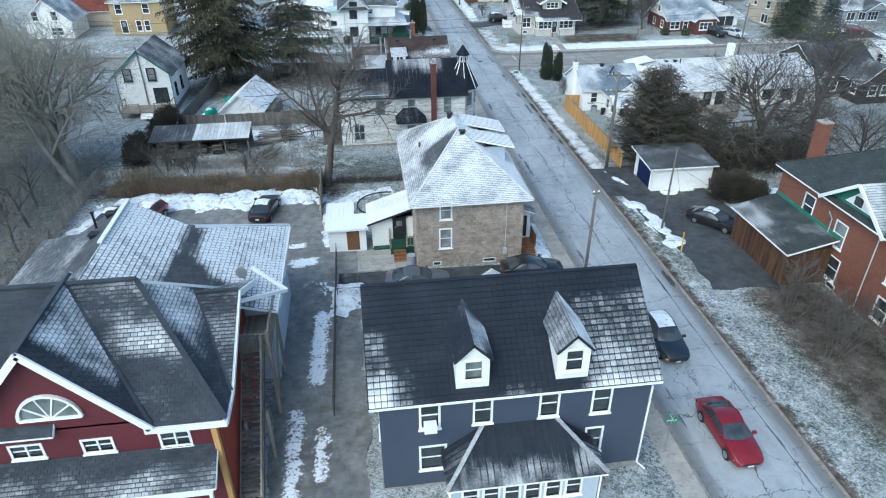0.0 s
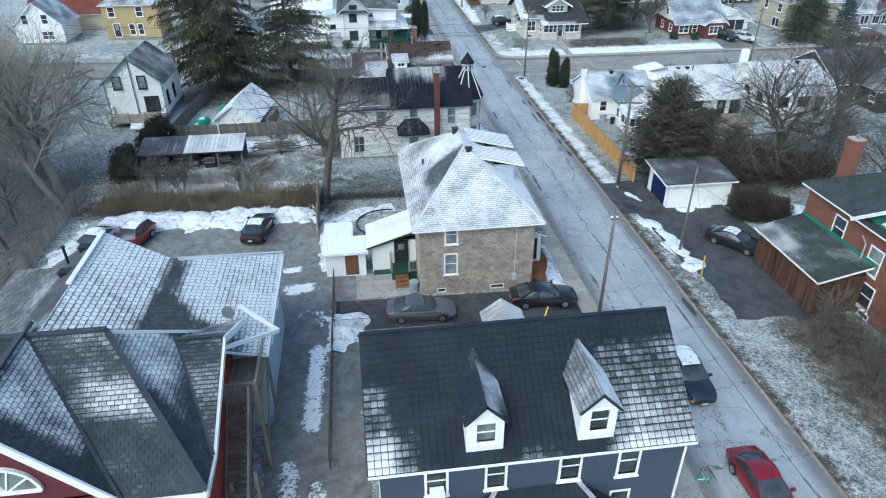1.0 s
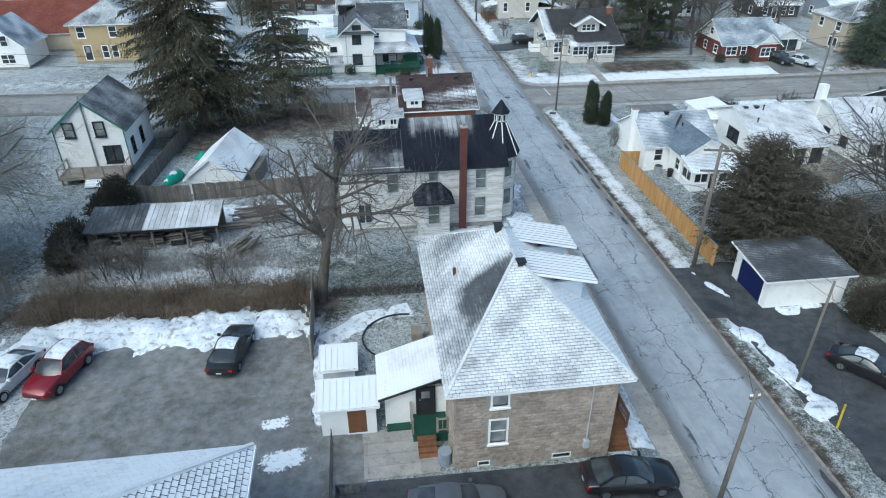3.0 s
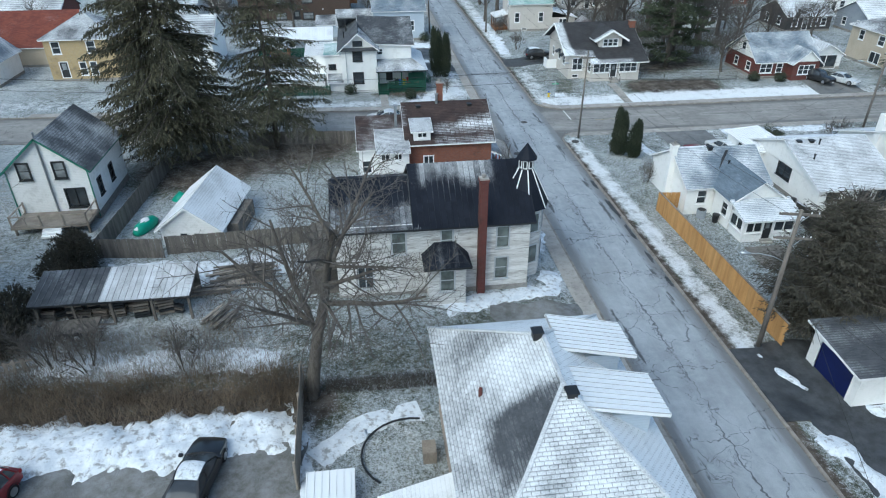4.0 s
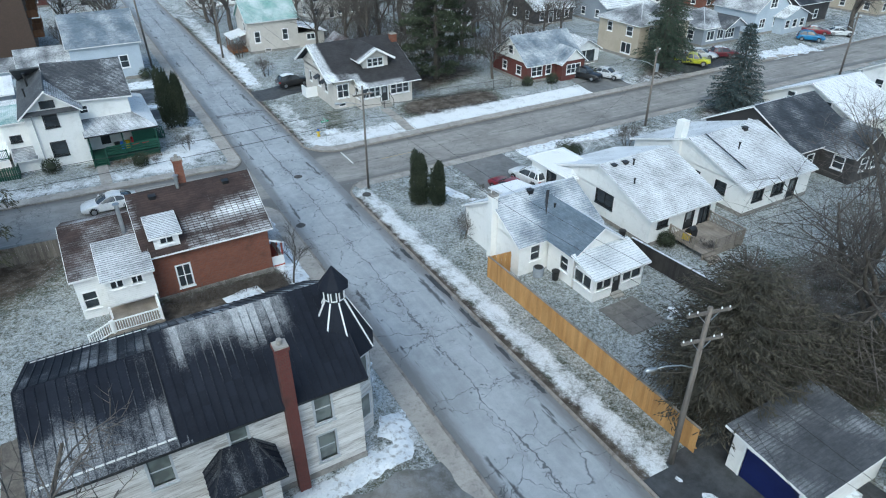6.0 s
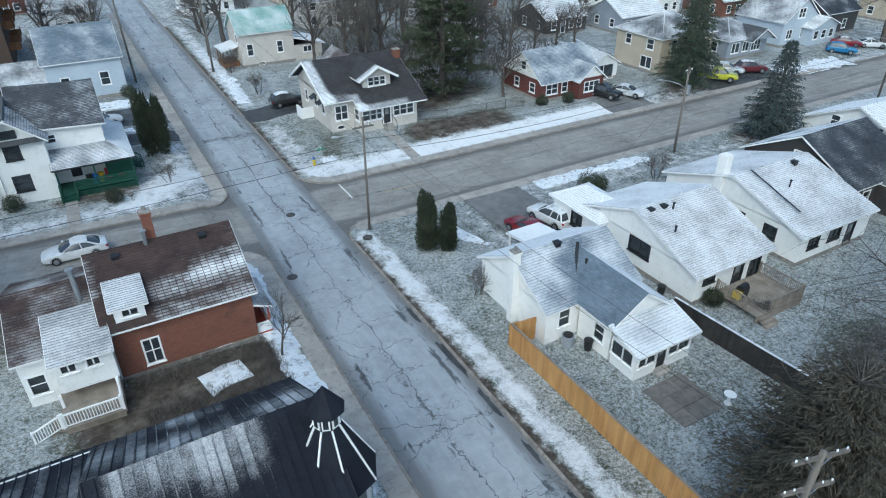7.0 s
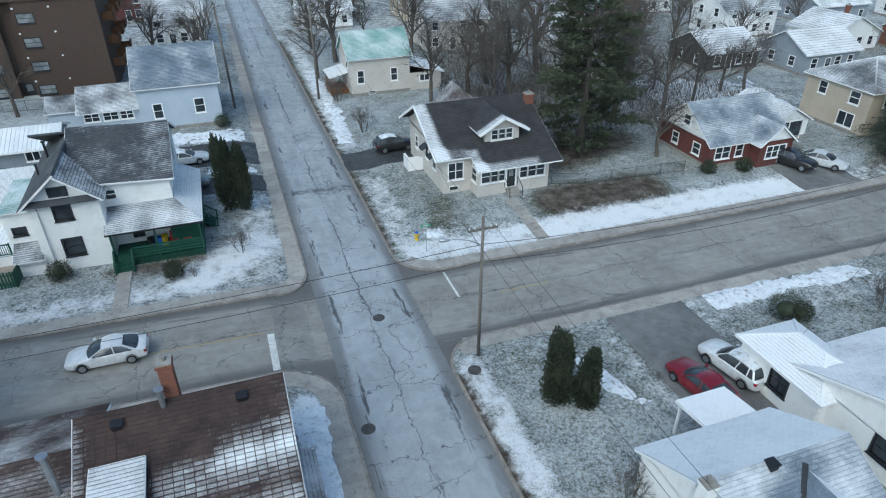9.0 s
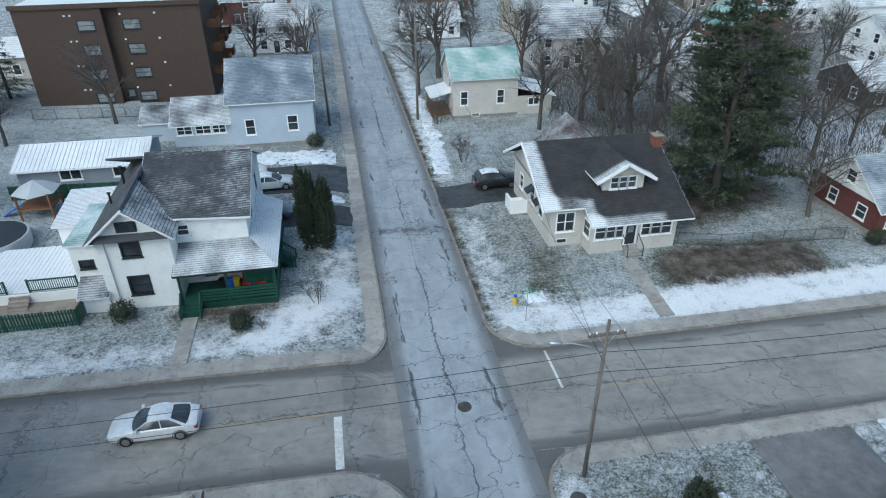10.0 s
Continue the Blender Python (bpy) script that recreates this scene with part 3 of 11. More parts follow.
def smooth01(t):
    t = min(1.0, max(0.0, t))
    return t * t * (3 - 2 * t)


def nz(x, y, s=1.0, o=0.0):
    return noise.noise(Vector((x * s + o, y * s - o, o * 1.7)))


# ---- the lie of the land ----
ST_W, ST_E = 16.2, 23.0      # the street's kerbs
CR_S, CR_N = 101.0, 109.5    # the cross street's kerbs
FILLET = 3.2


def land(x, y):
    """The height of the lots: higher to the west, banked down to the street."""
    if x <= 16.2:
        z = 0.42 + 0.48 * smooth01((15.2 - x) / 2.6) + 0.022 * max(0.0, min(60.0, 13 - x))
    elif x <= 23:
        z = 0.42
    else:
        z = 0.42 - 0.2 * smooth01((x - 23.2) / 4.0)
    if x > 23.5 and y > 111:
        z += 0.55 * smooth01((y - 111.2) / 5.0) * smooth01((x - 24) / 5.0)
    return z


def in_road(x, y):
    """Metres inside the roads (negative outside), with rounded corners."""
    d = max(min(x - ST_W, ST_E - x), min(y - CR_S, CR_N - y))
    for cx, sx in ((ST_W, -1), (ST_E, 1)):
        for cy, sy in ((CR_S, -1), (CR_N, 1)):
            u, v = (x - cx) * sx, (y - cy) * sy
            if 0 <= u <= FILLET and 0 <= v <= FILLET:
                d = max(d, math.hypot(FILLET - u, FILLET - v) - FILLET)
    return d


def drape(name, rect, dz, mat, label, category, step=1.0, snow=None, ragged=0.0, kind="structure", thick=0.06, z_of=None):
    """A sheet laid on the land over a rectangle, with ragged edges where asked."""
    x0, y0, x1, y1 = rect
    nx, ny = max(1, round((x1 - x0) / step)), max(1, round((y1 - y0) / step))
    sh = Shape()
    z_of = z_of or land
    for j in range(ny + 1):
        for i in range(nx + 1):
            x, y = x0 + (x1 - x0) * i / nx, y0 + (y1 - y0) * j / ny
            if ragged:
                edge = (i in (0, nx)), (j in (0, ny))
                x += ragged * nz(x, y, 0.7, 3.1) * edge[0] * 2
                y += ragged * nz(x, y, 0.7, 7.7) * edge[1] * 2
            sh.v.append((x, y, z_of(x, y) + dz))
            sh.s.append(snow(x, y) if snow else 0.0)
    for j in range(ny):
        for i in range(nx):
            a = j * (nx + 1) + i
            sh.f.append((a, a + 1, a + nx + 2, a + nx + 1))
    rim = [i for i in range(nx + 1)] + [j * (nx + 1) + nx for j in range(1, ny + 1)] + [ny * (nx + 1) + i for i in range(nx - 1, -1, -1)] + [j * (nx + 1) for j in range(ny - 1, 0, -1)]
    n = len(sh.v)
    for k in rim:
        x, y, z = sh.v[k]
        sh.v.append((x, y, z - thick - dz))
        sh.s.append(0.0)
    for k in range(len(rim)):
        j = (k + 1) % len(rim)
        sh.f.append((rim[k], n + k, n + j, rim[j]))
    return thing(name, sh, mat, label, category, kind=kind)


# ---- building tools ----
SIDES = {"S": (Vector((1, 0, 0)), Vector((0, -1, 0))), "N": (Vector((-1, 0, 0)), Vector((0, 1, 0))),
         "E": (Vector((0, 1, 0)), Vector((1, 0, 0))), "W": (Vector((0, -1, 0)), Vector((-1, 0, 0)))}


def wall_panel(sh, o, u, n, w, z0, z1, holes, thick=0.22):
    """A wall from o along u, w long, with real openings (s0, z0, s1, z1)."""
    xs = sorted({0.0, w, *[h[0] for h in holes], *[h[2] for h in holes]})
    zs = sorted({z0, z1, *[h[1] for h in holes], *[h[3] for h in holes]})

    def solid(i, j):
        if i < 0 or j < 0 or i >= len(xs) - 1 or j >= len(zs) - 1:
            return False
        cx, cz = (xs[i] + xs[i + 1]) / 2, (zs[j] + zs[j + 1]) / 2
        return not any(h[0] < cx < h[2] and h[1] < cz < h[3] for h in holes)

    def at(s, z, d):
        return o + u * s + Vector((0, 0, z)) - n * d

    for i in range(len(xs) - 1):
        for j in range(len(zs) - 1):
            if not solid(i, j):
                continue
            a, b, c, d = xs[i], xs[i + 1], zs[j], zs[j + 1]
            sh.poly([at(a, c, 0), at(b, c, 0), at(b, d, 0), at(a, d, 0)])
            sh.poly([at(b, c, thick), at(a, c, thick), at(a, d, thick), at(b, d, thick)])
            if not solid(i - 1, j):
                sh.poly([at(a, c, thick), at(a, c, 0), at(a, d, 0), at(a, d, thick)])
            if not solid(i + 1, j):
                sh.poly([at(b, c, 0), at(b, c, thick), at(b, d, thick), at(b, d, 0)])
            if not solid(i, j - 1):
                sh.poly([at(a, c, thick), at(b, c, thick), at(b, c, 0), at(a, c, 0)])
            if not solid(i, j + 1):
                sh.poly([at(a, d, 0), at(b, d, 0), at(b, d, thick), at(a, d, thick)])


def opening(house, o, u, n, h, kind, trim="trim"):
    """Fills an opening with a window or a door: frame, panes, sill. kind: letters
    w window, p paired, t triple, g slider, c curtained, d door, b basement, x garage door."""
    s0, z0, s1, z1 = h

    def bar(sh, a, b, c, d, d0, d1):
        p = [o + u * a + Vector((0, 0, c)), o + u * b + Vector((0, 0, c)), o + u * b + Vector((0, 0, d)), o + u * a + Vector((0, 0, d))]
        sh.prism([q - n * d1 for q in p], n * (d1 - d0))

    fr = Shape()
    w = 0.11 if kind != "b" else 0.06
    bar(fr, s0 - w, s0, z0 - w, z1 + w, -0.035, 0.12)
    bar(fr, s1, s1 + w, z0 - w, z1 + w, -0.035, 0.12)
    bar(fr, s0, s1, z1, z1 + w, -0.035, 0.12)
    bar(fr, s0, s1, z0 - w, z0, -0.035, 0.12)
    if kind == "x":
        win = part("garage_door", fr, trim, house)
        leaf = Shape()
        bar(leaf, s0, s1, z0, z1, 0.06, 0.11)
        part("door_leaf", leaf, "blue_door", win, "navy blue sectional leaf")
        return win
    if kind == "d":
        win = part("door", fr, trim, house)
        leaf = Shape()
        bar(leaf, s0, s1, z0, z1, 0.05, 0.1)
        part("door_leaf", leaf, "darktrim", win)
        pane = Shape()
        bar(pane, s0 + 0.2, s1 - 0.2, z0 + 1.05, z1 - 0.2, 0.035, 0.052)
        part("pane", pane, "glass_pale", win)
        knob = Shape()
        bar(knob, s0 + 0.08, s0 + 0.14, z0 + 0.95, z0 + 1.02, -0.01, 0.05)
        part("door_handle", knob, "metal", win)
        return win
    cols = {"p": 2, "t": 3, "g": 2}.get(kind, 1)
    gl = "glass_pale" if kind == "c" else "glass_green" if kind == "q" else "glass"
    for k in range(1, cols):
        m = s0 + (s1 - s0) * k / cols
        bar(fr, m - 0.04, m + 0.04, z0, z1, 0.0, 0.12)
    if kind in "wpctq":
        zm = (z0 + z1) / 2
        bar(fr, s0, s1, zm - 0.03, zm + 0.03, 0.02, 0.12)
    win = part("window", fr, trim, house)
    for k in range(cols):
        a, b = s0 + (s1 - s0) * k / cols, s0 + (s1 - s0) * (k + 1) / cols
        halves = ((z0, (z0 + z1) / 2), ((z0 + z1) / 2, z1)) if kind in "wpctq" else ((z0, z1),)
        for q, (c, d) in enumerate(halves):
            g = Shape()
            bar(g, a + 0.01, b - 0.01, c + 0.01, d - 0.01, 0.07 - 0.02 * q, 0.085 - 0.02 * q)
            part("pane", g, gl, win)
    if kind != "b":
        sl = Shape()
        bar(sl, s0 - w - 0.05, s1 + w + 0.05, z0 - w - 0.07, z0 - w, -0.1, 0.02)
        part("sill", sl, trim, win)
    return win


def walls(house, x0, y0, x1, y1, z0, z1, mat, opens=None, trim="trim", foundation=0.0, skip=""):
    """Four walls with their openings. opens: side -> [(s0, z0, s1, z1, kind)], in house metres along x or y."""
    opens = opens or {}
    for side, (u, n) in SIDES.items():
        if side in skip:
            continue
        o = {"S": Vector((x0, y0, 0)), "N": Vector((x1, y1, 0)), "E": Vector((x1, y0, 0)), "W": Vector((x0, y1, 0))}[side]
        w = (x1 - x0) if side in "SN" else (y1 - y0)
        holes = []
        for a, c, b, d, kind in opens.get(side, ()):
            if side == "S":
                s0, s1 = a - x0, b - x0
            elif side == "N":
                s0, s1 = x1 - b, x1 - a
            elif side == "E":
                s0, s1 = a - y0, b - y0
            else:
                s0, s1 = y1 - b, y1 - a
            holes.append(((s0, c, s1, d), kind))
        sh = Shape()
        inset = 0.0 if side in "SN" else 0.22
        if inset:
            holes = [((h[0] - inset, h[1], h[2] - inset, h[3]), k) for h, k in holes]
            o, w = o + u * inset, w - 2 * inset
        low = [h for h, k in holes if h[3] < z1 - 0.04]
        wall_panel(sh, o, u, n, w, z0, z1, low)
        part("wall", sh, mat, house)
        for h, k in holes:
            opening(house, o if h in low else o + n * 0.1, u, n, h, k, trim)
    # a solid near-black block; its colour stands for the unlit rooms
    core = Shape()
    core.box(x0 + 0.5, y0 + 0.5, z0 + 0.02, x1 - 0.5, y1 - 0.5, z1 - 0.05)
    part("interior", core, "inside", house)
    if foundation:
        f = Shape()
        f.box(x0 - 0.04, y0 - 0.04, -1.2, x1 + 0.04, y1 + 0.04, foundation)
        part("foundation", f, "foundation", house)


def gable_wall(house, a, b, apex, inward, mat):
    """The triangle of wall under a gable."""
    sh = Shape()
    sh.prism([a, b, apex], inward)
    part("gable", sh, mat, house)


def clip(poly, k, lim, keep_above):
    out = []
    for i in range(len(poly)):
        p, q = poly[i], poly[(i + 1) % len(poly)]
        a, b = (p[k] - lim, q[k] - lim) if keep_above else (lim - p[k], lim - q[k])
        if a >= -1e-9:
            out.append(p)
        if (a > 1e-9 and b < -1e-9) or (a < -1e-9 and b > 1e-9):
            t = a / (a - b)
            out.append((p[0] + (q[0] - p[0]) * t, p[1] + (q[1] - p[1]) * t))
    return out


def slope(house, flat2, at, dx, dy, mat, snow=None, **kw):
    """A roof slope over a plan polygon: height at[2] at the point at, rising by dx and dy a metre."""
    return roof_plane(house, [(x, y, at[2] + dx * (x - at[0]) + dy * (y - at[1])) for x, y in flat2], mat, snow, **kw)


def roof_plane(house, pts, mat, snow=None, course=0.2, tile=0.4, lift=0.02, deck=0.14, edge="trim", seams=False, name="roof", part_name=None, streak=0.24, single=0, stagger=True, gap=0.004):
    """One slope of a roof: a deck, and on it the courses of tiles. pts start with the eave, left to right seen from outside.
    snow: a function of the place (in house metres) that gives 0 to 1. seams: standing ribs up the slope in place of courses."""
    P = [Vector(p) for p in pts]
    n = Vector((0, 0, 0))
    for p, q in zip(P, P[1:] + P[:1]):
        n += Vector(((p.y - q.y) * (p.z + q.z), (p.z - q.z) * (p.x + q.x), (p.x - q.x) * (p.y + q.y)))
    n.normalize()
    if n.z < 0:
        n, P = -n, P[::-1]
    mid = sum(P, Vector()) / len(P)
    P = [Vector((p.x, p.y, mid.z - ((p.x - mid.x) * n.x + (p.y - mid.y) * n.y) / n.z)) for p in P]
    u = Vector((-n.y, n.x, 0)).normalized() if math.hypot(n.x, n.y) > 0.01 else Vector((1, 0, 0))
    v = n.cross(u)
    if v.z < 0:
        u, v = -u, -v
    low = min(P, key=lambda p: (p - mid).dot(v))
    left = min(P, key=lambda p: (p - mid).dot(u))
    org = low + u * (left - low).dot(u)
    flat = [((p - org).dot(u), (p - org).dot(v)) for p in P]
    dk = Shape()
    dk.prism([p - n * deck for p in P], n * (deck - 0.004))
    roof = part(name, dk, mat, house)
    fa = Shape()
    for p, q in zip(P, P[1:] + P[:1]):
        if (p - q).length > 0.3 and not (p.z > mid.z and q.z > mid.z and abs(p.z - q.z) < 0.2):
            fa.beam(p - n * deck * 0.55, q - n * deck * 0.55, 0.03, deck * 0.5)
    part("fascia", fa, edge, roof)
    sh = Shape()
    vmax, umin, umax = max(f[1] for f in flat), min(f[0] for f in flat), max(f[0] for f in flat)
    sn = snow or (lambda p: 0.0)

    # fall takes snow off a course's upper third, painting the shadow line there
    def put(cell, height, fall=0.0, b0=0.0, odd=0.0, sh=sh):
        top, val = [], []
        for a, b in cell:
            p = org + u * a + v * b
            top.append(p + n * height(a, b))
            val.append(sn(p) + odd + fall * (0.1 - max(0.0, (b - b0) / course - 0.66) * 2.6))
        front, back = clip(cell, 1, b0 + 0.66 * course, False), clip(cell, 1, b0 + 0.66 * course, True)
        if fall and len(front) > 2 and len(back) > 2:
            for bit in (front, back):
                pts_ = [org + u * a + v * b for a, b in bit]
                sh.poly([p + n * height(a, b) for p, (a, b) in zip(pts_, bit)], [sn(p) + odd + fall * (0.1 - max(0.0, (b - b0) / course - 0.66) * 2.6) for p, (a, b) in zip(pts_, bit)])
        else:
            sh.poly(top, val)
        for i in range(len(cell)):
            j = (i + 1) % len(cell)
            ha, hb = height(*cell[i]), height(*cell[j])
            if max(ha, hb) > 0.012:
                sh.poly([top[i], org + u * cell[i][0] + v * cell[i][1], org + u * cell[j][0] + v * cell[j][1], top[j]], [val[i] - 0.75, val[i] - 1.1, val[j] - 1.1, val[j] - 0.75])

    if seams:
        k = 0
        a = umin
        while a < umax:
            band = clip(clip(flat, 0, a + 0.001, True), 0, min(a + tile, umax), False)
            b, sheet_odd = 0.0, random.uniform(-0.1, 0.1)
            while b < vmax and len(band) > 2:
                c = clip(clip(band, 1, b, True), 1, b + 0.7, False)
                if len(c) > 2:
                    put(c, lambda x, y: 0.012, odd=sheet_odd)
                b += 0.7
            line = clip(clip(flat, 0, a, True), 0, a + 0.05, False)
            if len(line) > 2:
                put(line, lambda x, y: 0.05)
            a += tile
    else:
        rows = max(1, math.ceil(vmax / course - 1e-6))
        for r in range(rows):
            b0 = r * course
            band = clip(clip(flat, 1, b0, True), 1, b0 + course, False)
            if len(band) < 3:
                continue
            a = umin - (tile / 2 if r % 2 and stagger else 0)
            while a < umax:
                c = clip(clip(band, 0, a + gap, True), 0, a + tile, False)
                if len(c) > 2:
                    own = Shape() if single > 0 else sh
                    wob = lift * (0.85 + 0.3 * random.random())
                    put(c, lambda x, y: 0.006 + wob * max(0.0, 1 - (y - b0) / course), streak, b0, random.uniform(-0.14, 0.14) * streak * 1.25, own)
                    if single > 0:
                        part("tile", own, mat, roof)
                        single -= 1
                a += tile
    part(part_name or "shingles", sh, mat, roof)
    return roof


def gable_roof(house, x0, y0, x1, y1, z, rise, axis, mat, snow=None, over=0.35, end=0.3, edge="trim", wall_mat=None, gables="ab", single=0, **kw):
    """A gabled roof over a rectangle, its eaves at height z over the walls. axis: the ridge's direction."""
    sn = snow if isinstance(snow, (list, tuple)) else (snow, snow)
    if axis == "x":
        half = (y1 - y0) / 2
        s = rise / half
        ym, zr, ze = (y0 + y1) / 2, z + rise, z - over * s
        a, b = x0 - end, x1 + end
        roof_plane(house, [(a, y0 - over, ze), (b, y0 - over, ze), (b, ym, zr), (a, ym, zr)], mat, sn[0], edge=edge, single=single, **kw)
        roof_plane(house, [(b, y1 + over, ze), (a, y1 + over, ze), (a, ym, zr), (b, ym, zr)], mat, sn[1], edge=edge, **kw)
        if wall_mat:
            if "a" in gables:
                gable_wall(house, (x0, y1, z - 0.05), (x0, y0, z - 0.05), (x0, ym, zr - 0.17), (0.22, 0, 0), wall_mat)
            if "b" in gables:
                gable_wall(house, (x1, y0, z - 0.05), (x1, y1, z - 0.05), (x1, ym, zr - 0.17), (-0.22, 0, 0), wall_mat)
    else:
        half = (x1 - x0) / 2
        s = rise / half
        xm, zr, ze = (x0 + x1) / 2, z + rise, z - over * s
        a, b = y0 - end, y1 + end
        roof_plane(house, [(x1 + over, a, ze), (x1 + over, b, ze), (xm, b, zr), (xm, a, zr)], mat, sn[0], edge=edge, **kw)
        roof_plane(house, [(x0 - over, b, ze), (x0 - over, a, ze), (xm, a, zr), (xm, b, zr)], mat, sn[1], edge=edge, **kw)
        if wall_mat:
            if "a" in gables:
                gable_wall(house, (x0, y0, z - 0.05), (x1, y0, z - 0.05), (xm, y0, zr - 0.17), (0, 0.22, 0), wall_mat)
            if "b" in gables:
                gable_wall(house, (x1, y1, z - 0.05), (x0, y1, z - 0.05), (xm, y1, zr - 0.17), (0, -0.22, 0), wall_mat)


def hip_roof(house, x0, y0, x1, y1, z, rise, mat, snow=None, over=0.4, ridge=None, edge="trim", caps=True, **kw):
    """A hipped roof. ridge: ((xa, ya), (xb, yb)); a point twice makes a pyramid. snow: one function, or four for S, E, N, W."""
    x0, y0, x1, y1 = x0 - over, y0 - over, x1 + over, y1 + over
    if ridge is None:
        if x1 - x0 > y1 - y0:
            h = (y1 - y0) / 2
            ridge = ((x0 + h, y0 + h), (x1 - h, y0 + h))
        else:
            h = (x1 - x0) / 2
            ridge = ((x0 + h, y0 + h), (x0 + h, y1 - h))
    (ax, ay), (bx, by) = ridge
    A, B = (ax, ay, z + rise), (bx, by, z + rise)
    c = [(x0, y0, z), (x1, y0, z), (x1, y1, z), (x0, y1, z)]
    sn = snow if isinstance(snow, (list, tuple)) else (snow,) * 4
    along_x = abs(bx - ax) >= abs(by - ay)
    same = A == B
    if same:
        planes = [[c[0], c[1], A], [c[1], c[2], A], [c[2], c[3], A], [c[3], c[0], A]]
    elif along_x:
        planes = [[c[0], c[1], B, A], [c[1], c[2], B], [c[2], c[3], A, B], [c[3], c[0], A]]
    else:
        planes = [[c[0], c[1], A], [c[1], c[2], B, A], [c[2], c[3], B], [c[3], c[0], A, B]]
    for pl, s in zip(planes, sn):
        roof_plane(house, pl, mat, s, edge=edge, **kw)
    if caps:
        cap = Shape()
        hips = [(c[0], A), (c[1], A if not along_x or same else B), (c[2], B), (c[3], B if not along_x else A)]
        for p, q in hips + ([(A, B)] if not same else []):
            cap.beam(Vector(p) + Vector((0, 0, 0.03)), Vector(q) + Vector((0, 0, 0.03)), 0.08, 0.03)
        if sn[0]:
            cap.s = [sn[0](Vector(v)) for v in cap.v]
        part("ridge_cap", cap, mat, house)


def chimney(house, x, y, z0, z1, w=0.6, mat="brick", d=None):
    d = d or w
    sh = Shape()
    sh.box(x - w / 2, y - d / 2, z0, x + w / 2, y + d / 2, z1 - 0.25)
    sh.box(x - w / 2 - 0.06, y - d / 2 - 0.06, z1 - 0.25, x + w / 2 + 0.06, y + d / 2 + 0.06, z1 - 0.1)
    ch = part("chimney", sh, mat, house)
    cp = Shape()
    cp.box(x - w / 2 - 0.03, y - d / 2 - 0.03, z1 - 0.1, x + w / 2 + 0.03, y + d / 2 + 0.03, z1)
    part("chimney_cap", cp, "walk", ch)
    fl = Shape()
    fl.tube([(x, y, z1), (x, y, z1 + 0.25)], 0.13, 8)
    part("flue", fl, "foundation", ch)
    return ch


def vent(house, x, y, z, h=0.5, r=0.07, mat="black"):
    sh = Shape()
    sh.tube([(x, y, z - 0.3), (x, y, z + h)], r, 8)
    sh.tube([(x, y, z + h), (x, y, z + h + 0.07)], r * 1.7, 8)
    part("vent_pipe", sh, mat, house)


def box_vent(house, x, y, z):
    sh = Shape()
    sh.box(x - 0.2, y - 0.2, z - 0.25, x + 0.2, y + 0.2, z + 0.15)
    sh.box(x - 0.26, y - 0.26, z + 0.15, x + 0.26, y + 0.26, z + 0.2)
    part("roof_vent", sh, "black", house)


def railing(house, pts, h=0.95, gap=0.14, mat="wood", name="railing"):
    """Posts, rails and balusters along a line of points."""
    sh = Shape()
    for a, b in zip(pts, pts[1:]):
        a, b = Vector(a), Vector(b)
        up = Vector((0, 0, 1))
        sh.beam(a + up * h, b + up * h, 0.05, 0.035)
        sh.beam(a + up * 0.12, b + up * 0.12, 0.03)
    rail = part(name, sh, mat, house)
    for a, b in zip(pts, pts[1:]):
        a, b = Vector(a), Vector(b)
        n = max(1, int((b - a).length / gap))
        for k in range(1, n):
            p = a.lerp(b, k / n)
            bl = Shape()
            bl.beam(p + up * 0.12, p + up * h, 0.02)
            part("baluster", bl, mat, rail)
    for p in pts:
        ps = Shape()
        ps.beam(p, Vector(p) + up * (h + 0.1), 0.055)
        part("post", ps, mat, rail)
    return rail


def steps(house, x0, x1, y, z, ground, down=-1, axis="y", mat="wood", n=None, run=0.27, name="steps"):
    """A flight of steps from height z down to the ground, going down along the axis."""
    n = n or max(1, round((z - ground) / 0.18))
    for k in range(n):
        t = z - (z - ground) * (k + 1) / (n + 1)
        a, b = y + down * run * k, y + down * run * (k + 1)
        lo, hi = min(a, b), max(a, b)
        st = Shape()
        if axis == "y":
            st.box(x0, lo, t - 0.17, x1, hi + 0.02, t)
        else:
            st.box(lo, x0, t - 0.17, hi + 0.02, x1, t)
        part("step", st, mat, house)


def apart(name, sh, mat, parent, label=""):
    """Links each separate piece of a shape as a part of its own."""
    root = {}

    def top(k):
        while root.setdefault(k, k) != k:
            k = root[k]
        return k
    key = [tuple(round(c, 3) for c in v) for v in sh.v]
    for f in sh.f:
        for i in f[1:]:
            root[top(key[i])] = top(key[f[0]])
    groups = {}
    for f in sh.f:
        groups.setdefault(top(key[f[0]]), []).append(f)
    out = []
    for fs in groups.values():
        s = Shape()
        for f in fs:
            s.poly([sh.v[i] for i in f], [sh.s[i] for i in f])
        out.append(part(name, s, mat, parent, label))
    return out


def patches(level, wobble=0.45, scale=0.5, seed=0.0, rects=()):
    """A cover of snow: an even level, uneven in patches; rects add or take: (x0, y0, x1, y1, amount)."""
    def f(p):
        s = level + wobble * noise.noise(Vector((p.x * scale + seed, p.y * scale, p.z * scale)))
        for x0, y0, x1, y1, a in rects:
            e = min(p.x - x0, x1 - p.x, p.y - y0, y1 - p.y)
            s += a * smooth01(e / 0.9 + 0.5)
        return s
    return f

